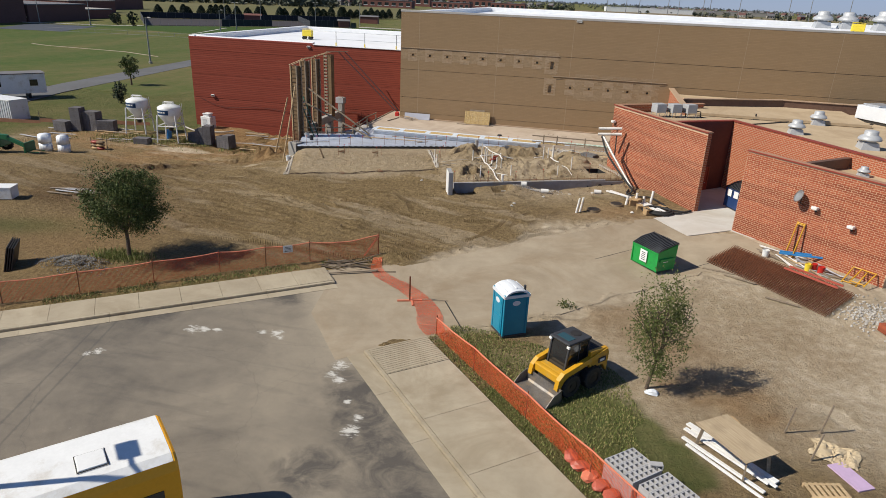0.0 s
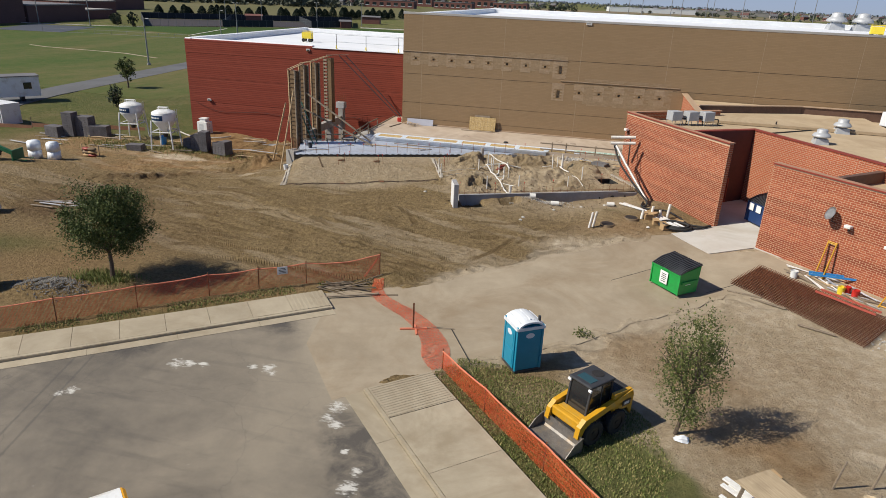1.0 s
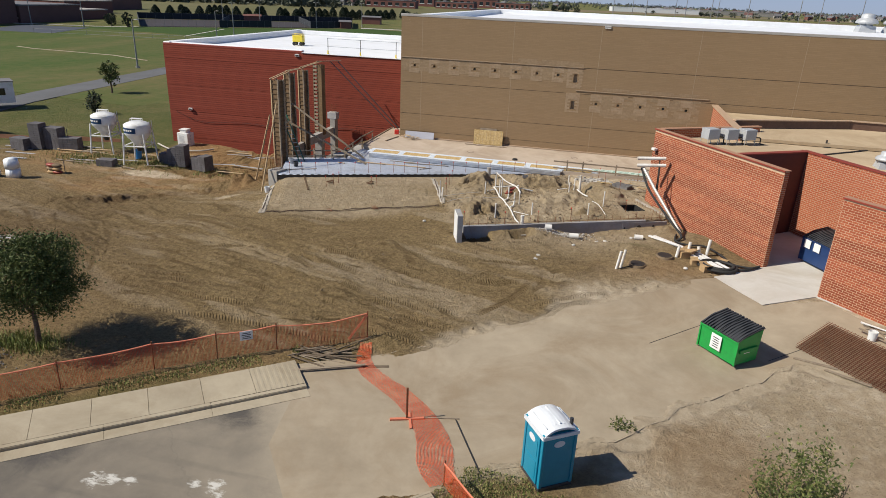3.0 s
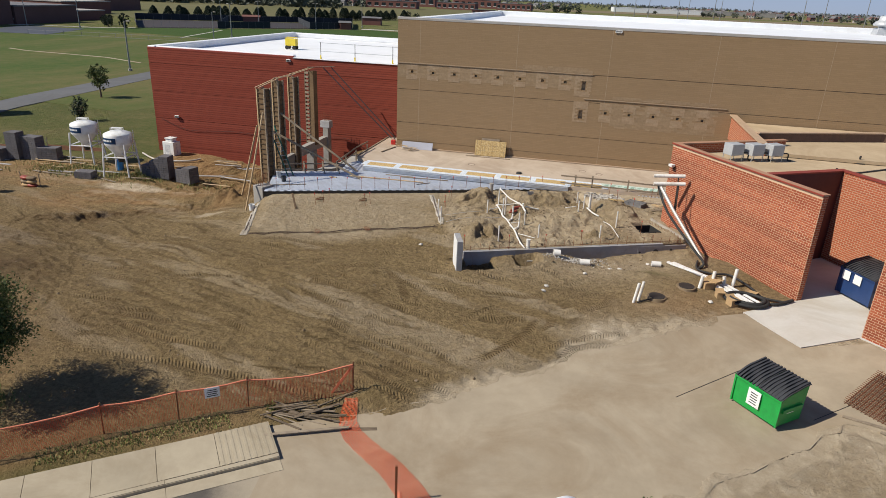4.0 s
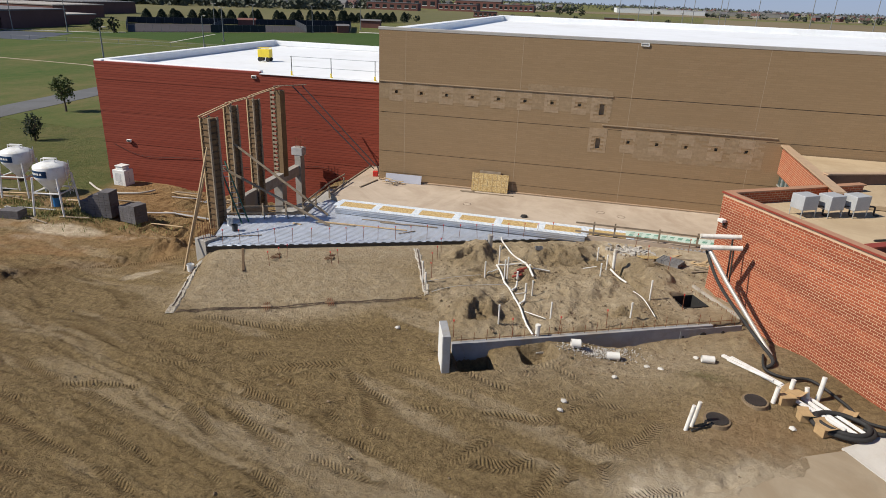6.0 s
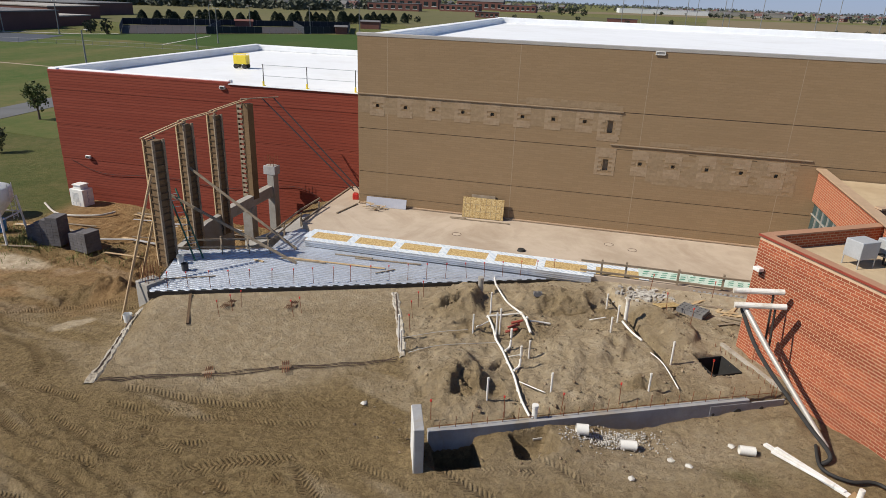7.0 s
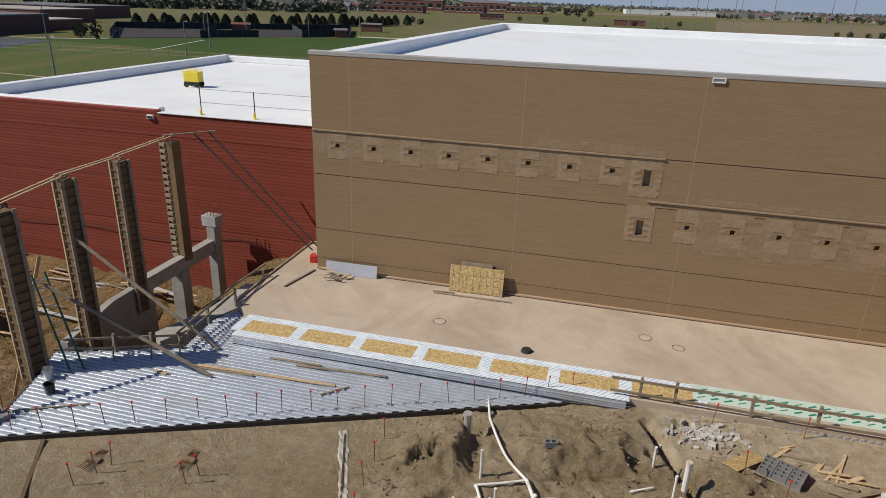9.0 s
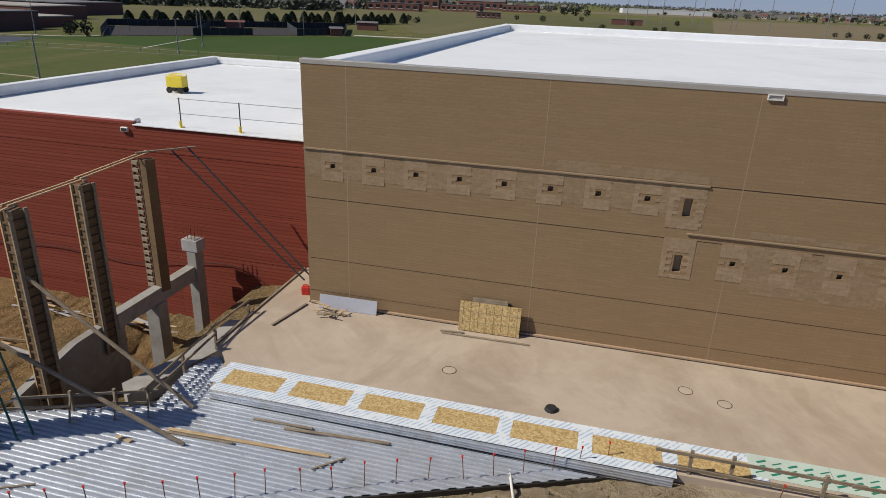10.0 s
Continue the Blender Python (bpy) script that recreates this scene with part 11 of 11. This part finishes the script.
def flood_pole(x, y, h):
    fp = thing("floodlight_pole", pose(x, y, FAR), "very tall slim steel floodlight pole of a ball field", "floodlight", "floodlight poles")
    bm = bm_new()
    rod(bm, (0, 0, -0.5), (0, 0, h), 0.34, 7, 0.2)
    part("pole", bm, M_FARSTEEL, fp)
    for k in range(3):
        bm = bm_new()
        box(bm, 0, 0, h - 1.5 - 1.1 * k, 3.4, 0.14, 0.14)
        part("crossarm", bm, M_FARSTEEL, fp)
        for i in range(4):
            bm = bm_new()
            rod(bm, (-1.4 + 0.93 * i, -0.1, h - 1.15 - 1.1 * k), (-1.4 + 0.93 * i, -0.5, h - 1.3 - 1.1 * k), 0.18, 8, 0.30)
            part("floodlight", bm, M_COPING, fp)


for az, d, h in ((0.0, 640, 34), (1.5, 700, 36), (2.5, 610, 33), (4.7, 640, 35), (5.5, 720, 36), (7.3, 632, 36), (7.8, 690, 34), (9.9, 660, 36), (13.3, 590, 36), (14.7, 640, 36), (17.2, 600, 35), (20.5, 640, 36)):
    flood_pole(d * math.sin(radians(az)), d * math.cos(radians(az)), h)


def shed(x, y, w, d, h, yaw, mt, label, name="shed", roof=None, gable=0.35, wins=0, category="shed"):
    """A plain building: walls, roof, and rows of windows set into the long sides."""
    sh = thing(name, pose(x, y, FAR, 0, 0, yaw), label, category)
    bm = bm_new()
    box(bm, 0, 0, -0.4, w, d, h + 0.4)
    part("wall", bm, mt, sh)
    bm = bm_new()
    if gable > 0:
        e = 0.4
        vs = [bm.verts.new(p) for p in ((-w / 2 - e, -d / 2 - e, h), (w / 2 + e, -d / 2 - e, h), (w / 2 + e, d / 2 + e, h), (-w / 2 - e, d / 2 + e, h), (-w / 2 - e, 0, h + d * gable), (w / 2 + e, 0, h + d * gable))]
        for f in ((0, 1, 5, 4), (2, 3, 4, 5), (3, 0, 4), (1, 2, 5), (3, 2, 1, 0)):
            bm.faces.new([vs[i] for i in f])
    else:
        box(bm, 0, 0, h + 0.004, w + 0.5, d + 0.5, 0.45)
    part("roof", bm, roof or M_FARROOF, sh)
    for k in range(wins):
        for s in (-1, 1):
            bm = bm_new()
            xx = -w / 2 + w * (k + 0.5) / wins
            box(bm, xx, s * d / 2, h * 0.32, w / wins * 0.55, 0.12, h * 0.42)
            win_ = part("window", bm, M_GLASSDARK, sh)
            bm = bm_new()
            box(bm, xx, s * (d / 2 + 0.05), h * 0.27, w / wins * 0.62, 0.16, h * 0.05)
            part("sill", bm, M_WHITE, win_)
    return sh


shed(-124.0, 314.9, 5, 4, 3.0, 30, M_FARBRICK, "small red shed at the corner of the courts", gable=0.2)
shed(-130.0, 369.6, 10, 5, 3.6, 10, M_FARBRICK, "red shed beside the courts", gable=0.15)
shed(-175.3, 320.1, 8, 4, 3.2, 30, M_FARBRICK, "low red-roofed shelter between the courts", roof=M_FARBRICK, gable=0.2)
shed(0.7, 651, 26, 2.2, 4.4, 0, M_FARBRICK, "long red dugout at the ball field", name="dugout", gable=0)
shed(-122, 663, 22, 8, 5, 8, M_FARBRICK, "low brick building beyond the meadow", name="brick_building", gable=0, wins=5, category="building")
# school blocks
shed(-253.9, 207.2, 59.9, 42.8, 12.4, 0, M_FARDARK, "tall dark brick school hall with flat roof", name="school_building", gable=0, wins=8, category="building")
shed(-249.7, 244.8, 53.0, 31.2, 6.3, 0, M_FARDARK, "brick school wing with flat roof", name="school_building", gable=0, wins=9, category="building")
shed(-256.5, 273.0, 53.0, 23.9, 3.8, 0, M_FARBRICK, "low red brick school wing with pale roof edge", name="school_building", gable=0, roof=M_FARWALL, wins=7, category="building")
shed(-329.2, 375.6, 65.0, 44.5, 6.4, 0, M_FARDARK, "dark brick school block beyond the lawn", name="school_building", gable=0, wins=8, category="building")
shed(-295.0, 320.1, 51.3, 34.2, 6.0, 0, M_FARBRICK, "brick school block with a pale roof", name="school_building", gable=0, roof=M_FARWALL, wins=7, category="building")
# brick apartments behind the hall roof
for x, y, w, d, h, yaw in ((-254, 790, 60, 20, 8, 5), (-196, 880, 50, 22, 8, 0), (-285, 960, 80, 20, 13, 3), (-205, 1060, 70, 20, 12, 0), (-140, 1010, 50, 24, 9, 0), (-330, 1080, 90, 22, 12, 0)):
    shed(x, y, w, d, h, yaw, M_FARBRICK, "brick apartment building with rows of windows", name="apartment_building", gable=0.0 if h < 10 else 0.2, wins=7, category="building")
# long white store sheds far away
shed(80, 1420, 165, 40, 8, 8, M_WHITE, "long white warehouse with flat roof", name="warehouse", gable=0, roof=M_WHITE, wins=0, category="building")
shed(245, 1560, 170, 40, 8, 8, M_FARWALL, "long grey warehouse with flat roof", name="warehouse", gable=0, roof=M_FARWALL, wins=0, category="building")

# houses of the suburbs
rng = random.Random(77)
protos = []
for k, (w, d, h, wl_, rf) in enumerate(((13, 9, 4.6, M_FARWALL, M_FARROOF), (11, 9, 5.4, M_FARBRICK, M_FARROOF), (15, 10, 4.0, M_FARWALL, M_FARDARK))):
    protos.append(shed(-470 + 30 * k, 830, w, d, h, 12 * k, wl_, "pale suburban house with a grey gabled roof" if wl_ is M_FARWALL else "brick suburban house with a grey gabled roof", name="house", gable=0.45, wins=3, category="house", roof=rf))
    tagged(protos[-1], group="suburban houses")
spots = []
for ring, (d0, n, a0, a1) in enumerate(((830, 26, -41, -21), (905, 26, -42, -20.5), (985, 24, -42, -20), (1100, 22, -42, -18), (1500, 24, -24, -4), (1450, 14, 6, 30), (1950, 30, 2, 31), (2300, 34, 3, 30), (2700, 30, 4, 32))):
    for i in range(n):
        az = a0 + (a1 - a0) * (i + rng.uniform(0.1, 0.9)) / n
        d = d0 + rng.uniform(-25, 25)
        spots.append((d * math.sin(radians(az)), d * math.cos(radians(az))))
for x, y in spots:
    if -290 < x < -120 and 740 < y < 1120:
        continue
    ob = copy_thing(protos[rng.randrange(3)], pose(x, y, FAR, 0, 0, rng.uniform(0, 180)))

# conifers behind the courts
def conifer(x, y, h, r, seed, mt, label, n=1700, group=""):
    cf = thing("conifer" if mt is M_CEDAR else "tree", pose(x, y, FAR), label, "tree", group)
    bm = bm_new()
    rod(bm, (0, 0, -0.2), (0, 0, h * 0.9), r * 0.10, 6, 0.03)
    part("trunk", bm, M_BARK, cf)
    g_ = np.random.RandomState(seed)
    verts, faces = [], []
    for _ in range(n):
        t = g_.rand() ** 0.75
        rr = r * (1 - t ** 1.8) ** 0.7 * g_.uniform(0.5, 1.08) + 0.10
        a = g_.uniform(0, 2 * math.pi)
        p = np.array((rr * math.cos(a), rr * math.sin(a), h * (0.06 + 0.94 * t)))
        for q in range(2):
            u = g_.normal(0, 1, 3)
            w = g_.normal(0, 1, 3)
            s = r * 0.145
            i = len(verts)
            verts += [tuple(p - u * s * 0.5), tuple(p + w * s * 0.4), tuple(p + u * s * 0.5)]
            faces.append((i, i + 1, i + 2))
    me_ = bpy.data.meshes.new("crown")
    me_.from_pydata(verts, [], faces)
    me_.materials.append(mt)
    c = new("crown", me_)
    c.parent = cf
    return cf


base = [conifer(-220.6, 307.2, 6.4, 2.7, 41, M_CEDAR, "dark pointed conifer behind the courts", group="conifers behind the courts"),
        conifer(-212.9, 320.9, 5.6, 2.9, 42, M_CEDAR, "dark pointed conifer behind the courts", group="conifers behind the courts"),
        conifer(-205.2, 335.4, 6.9, 2.7, 43, M_CEDAR, "dark pointed conifer behind the courts", group="conifers behind the courts")]
line = [(-214, 306), (-198, 340), (-170, 395), (-152, 428), (-136, 458)]
for (xa, ya), (xb, yb) in zip(line, line[1:]):
    k = int(math.hypot(xb - xa, yb - ya) / 5.2)
    for i in range(k):
        if rng.random() < 0.08:
            continue
        t = (i + 0.5) / k
        copy_thing(base[rng.randrange(3)], pose(xa + (xb - xa) * t + rng.uniform(-1.5, 1.5), ya + (yb - ya) * t + rng.uniform(-1.5, 1.5), FAR, 0, 0, rng.uniform(0, 360)))
bush = thing("tree", pose(-185, 241, FAR), "large round dark evergreen beside the courts", "tree")
v, f = leafy((0, 0, 3.0), (2.1, 2.1, 3.1), 3600, 0.46, 61, 0.2, 0.5)
me_ = bpy.data.meshes.new("crown")
me_.from_pydata(v, [], f)
me_.materials.append(M_CEDAR)
o = new("crown", me_)
o.parent = bush
bm = bm_new()
rod(bm, (0, 0, -0.2), (0, 0, 4), 0.4, 7, 0.2)
part("trunk", bm, M_BARK, bush)
round_tree = thing("tree", pose(-201.8, 251.7, FAR), "round dark tree beside the courts", "tree", "round far trees")
v, f = leafy((0, 0, 2.2), (2.5, 2.5, 2.2), 2200, 0.42, 62, 0.25, 0.5)
me_ = bpy.data.meshes.new("crown")
me_.from_pydata(v, [], f)
me_.materials.append(M_CEDAR)
o = new("crown", me_)
o.parent = round_tree
bm = bm_new()
rod(bm, (0, 0, -0.2), (0, 0, 3), 0.3, 7, 0.15)
part("trunk", bm, M_BARK, round_tree)
for x, y, s in ((-210.3, 262.8, 0.9), (-194.9, 244.0, 0.8), (18, 522, 0.8), (24, 530, 0.9), (155, 590, 1.0), (166, 586, 0.9), (148, 596, 0.8), (176, 590, 1.1), (190, 600, 1.0), (205, 590, 0.9), (-60, 939, 2.4), (-75, 950, 2.2), (-45, 930, 2.1),
                (-70, 640, 1.2), (-95, 655, 1.0), (-40, 700, 1.0), (5, 640, 1.0), (-17.1, 523.5, 0.9), (230, 640, 1.0), (45, 690, 1.1), (-136.8, 480.8, 1.0), (-150.5, 506.4, 1.1)):
    copy_thing(round_tree, pose(x, y, FAR, 0, 0, rng.uniform(0, 360)) @ Matrix.Scale(s, 4))


def woods(name, spots_, size, mt, seed, label, leaves=26):
    """Many tree crowns, each an uneven cluster of leaf clumps, as one mass."""
    g_ = np.random.RandomState(seed)
    verts, faces = [], []
    for x, y, s in spots_:
        h = size * s * g_.uniform(0.7, 1.3)
        w = h * g_.uniform(0.45, 0.8)
        for _ in range(leaves):
            p = g_.normal(0, 0.42, 3)
            p = np.array((x + p[0] * w, y + p[1] * w, FAR + h * (0.52 + 0.8 * np.clip(p[2], -0.6, 0.6))))
            u, q = g_.normal(0, 1, 3), g_.normal(0, 1, 3)
            sz = h * 0.17
            i = len(verts)
            verts += [tuple(p - u * sz), tuple(p + q * sz), tuple(p + u * sz), tuple(p - q * sz)]
            faces.append((i, i + 1, i + 2, i + 3))
    me_ = bpy.data.meshes.new(name)
    me_.from_pydata(verts, [], faces)
    me_.materials.append(mt)
    return tagged(new(name, me_), label, "woods", kind="stuff")


g2 = random.Random(5)
def belt(d0, d1, a0, a1, n):
    out = []
    for _ in range(n):
        az, d = radians(g2.uniform(a0, a1)), g2.uniform(d0, d1)
        out.append((d * math.sin(az), d * math.cos(az), g2.uniform(0.6, 1.3)))
    return out


woods("woods_near", belt(700, 790, -42, -22, 260) + belt(800, 1150, -44, -19, 320), 6.5, M_FARLEAF, 3, "scrubby trees among the suburban gardens")
woods("woods_middle", belt(1150, 1700, -46, -3, 420) + belt(1250, 1750, 2, 32, 150), 5.5, M_FARLEAF, 4, "tree belts between far fields")
woods("woods_far", belt(2000, 4000, -50, 36, 1300), 6, M_HAZELEAF, 5, "woods along the horizon, haze painted into their colour", 16)
woods("woods_right", belt(1650, 3000, -6, 34, 800) + belt(1200, 1500, 5, 31, 70), 3.6, M_FARLEAF, 9, "scattered trees among far houses")
woods("woods_rim", belt(3300, 4450, -52, 40, 1500), 8, M_HAZELEAF, 6, "woods along the horizon, haze painted into their colour", 14)
# emissive ring with horizon haze and low sky painted on it
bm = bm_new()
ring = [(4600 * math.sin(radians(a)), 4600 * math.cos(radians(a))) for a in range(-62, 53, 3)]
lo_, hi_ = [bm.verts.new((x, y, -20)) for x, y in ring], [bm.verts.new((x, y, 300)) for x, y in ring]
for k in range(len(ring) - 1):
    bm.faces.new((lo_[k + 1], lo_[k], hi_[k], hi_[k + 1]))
tagged(finish("backdrop", bm, haze_material()), "glowing backdrop painted as pale blue-grey horizon haze", "sky", kind="structure")
# parking-lot lamp beside the bus
pl_ = thing("street_lamp", pose(-14.25, 9.75, 0.03), "grey parking-lot lamp with two boxy heads", "lamp")
bm = bm_new()
rod(bm, (0, 0, 0), (0, 0, 8.0), 0.11, 8, 0.08)
part("pole", bm, M_FARSTEEL, pl_)
for s_ in (-1, 1):
    bm = bm_new()
    box(bm, 0.62 * s_, -0.66 * s_, 7.86, 0.62, 0.36, 0.16, Matrix.Translation((0.62 * s_, -0.66 * s_, 0)) @ Matrix.Rotation(radians(-47), 4, 'Z') @ Matrix.Translation((-0.62 * s_, 0.66 * s_, 0)))
    part("lamp_head", bm, M_FARSTEEL, pl_)
    bm = bm_new()
    beam(bm, (0, 0, 7.95), (0.45 * s_, -0.48 * s_, 7.95), 0.07, 0.07)
    part("arm", bm, M_FARSTEEL, pl_)


# ---- face brick, piece by piece ----
# brick end of the screen wall
bm = bm_new()
box(bm, 11.112, 0.15, 0.2, 0.022, 0.296, WTOP - 0.26)
turned(tagged(finish("wall_brick_return", bm, M_BRICKBACK), "brick end of the freestanding screen wall", "wall", kind="structure"), WING)
bm = bm_new()
box(bm, -0.012, 0.15, 0.2, 0.022, 0.296, CTOP - 0.26)
turned(tagged(finish("wall_brick_return", bm, M_BRICKBACK), "brick end of the low block's wall", "wall", kind="structure"), CBLOCK)
bricks_on("brickwork", wall_ab, WING, 11.1, 0.3, WTOP - 0.06, 0.305, 0.115, M_BRICK, M_MORTAR, joint=0.021, close=lambda u, z: u > 5.6 and 3.5 < z < 5.5)
bricks_on("brickwork", wall_c, CBLOCK, 9.2, 0.3, CTOP - 0.06, 0.305, 0.115, M_BRICK, M_MORTAR, joint=0.021, close=lambda u, z: u < 6 and 3.3 < z < 5.3)


def new_units(x0, x1, z0, z1, seed, cuts, mt=None, proud=0.012, gone=0.0):
    """Lighter replacement units let into the tan wall round the sockets."""
    verts, faces = [], []
    r_ = random.Random(seed)
    z, row = z0, 0
    while z < z1 - 0.01:
        x = x0 - (0.2 if row % 2 else 0.0)
        while x < x1 - 0.1:
            a, b = max(x, x0) + 0.003, min(x + 0.40, x1) - 0.003
            x += 0.40
            if r_.random() < gone or any(h[0] - 0.02 < b and a < h[1] + 0.02 and h[2] - 0.02 < z + 0.13 and z < h[3] + 0.02 for h in cuts):
                continue
            i = len(verts)
            d = proud + r_.uniform(-0.0015, 0.0015)
            for yy in (WALLY, WALLY - d):
                verts += [(a, yy, z + 0.0015), (b, yy, z + 0.0015), (b, yy, z + 0.1335), (a, yy, z + 0.1335)]
            faces += [(i + 4, i + 5, i + 6, i + 7), (i, i + 1, i + 5, i + 4), (i + 1, i + 2, i + 6, i + 5), (i + 2, i + 3, i + 7, i + 6), (i + 3, i, i + 4, i + 7)]
        z += 0.135
        row += 1
    me_ = bpy.data.meshes.new("new_units")
    me_.from_pydata(verts, [], faces)
    me_.materials.append(mt or M_TANUNIT)
    ob_ = new("new_units", me_)
    ob_.parent = hall
    ob_.matrix_parent_inverse = hall.matrix_basis.inverted()
    tagged(ob_, kind="stuff")


for k, (xa, xb, za, zb) in enumerate(upper):
    tall = zb - za > 0.4
    new_units(xa - (0.55 if tall else 0.42), xb + (0.45 if tall else 0.36), 6.94 if tall else 7.34, 8.58, 3 * k + 1, upper)
for k, (xa, xb, za, zb) in enumerate(lower):
    tall = zb - za > 0.4
    new_units(xa - (0.48 if tall else 0.40), xb + (0.40 if tall else 0.34), 4.92 if tall else 5.05, 6.42, 3 * k + 60, lower)
new_units(TANL + 0.05, -4.3, 7.48, 8.58, 200, upper, M_TANBAND, 0.006)
new_units(-10.3, -4.35, 8.72, 9.12, 201, (), M_TANBAND, 0.006, 0.12)
new_units(-2.6, 5.2, 6.86, 7.10, 202, (), M_TANBAND, 0.006, 0.15)
new_units(-2.6, 5.4, 4.65, 6.45, 203, lower, M_TANBAND, 0.006, 0.10)
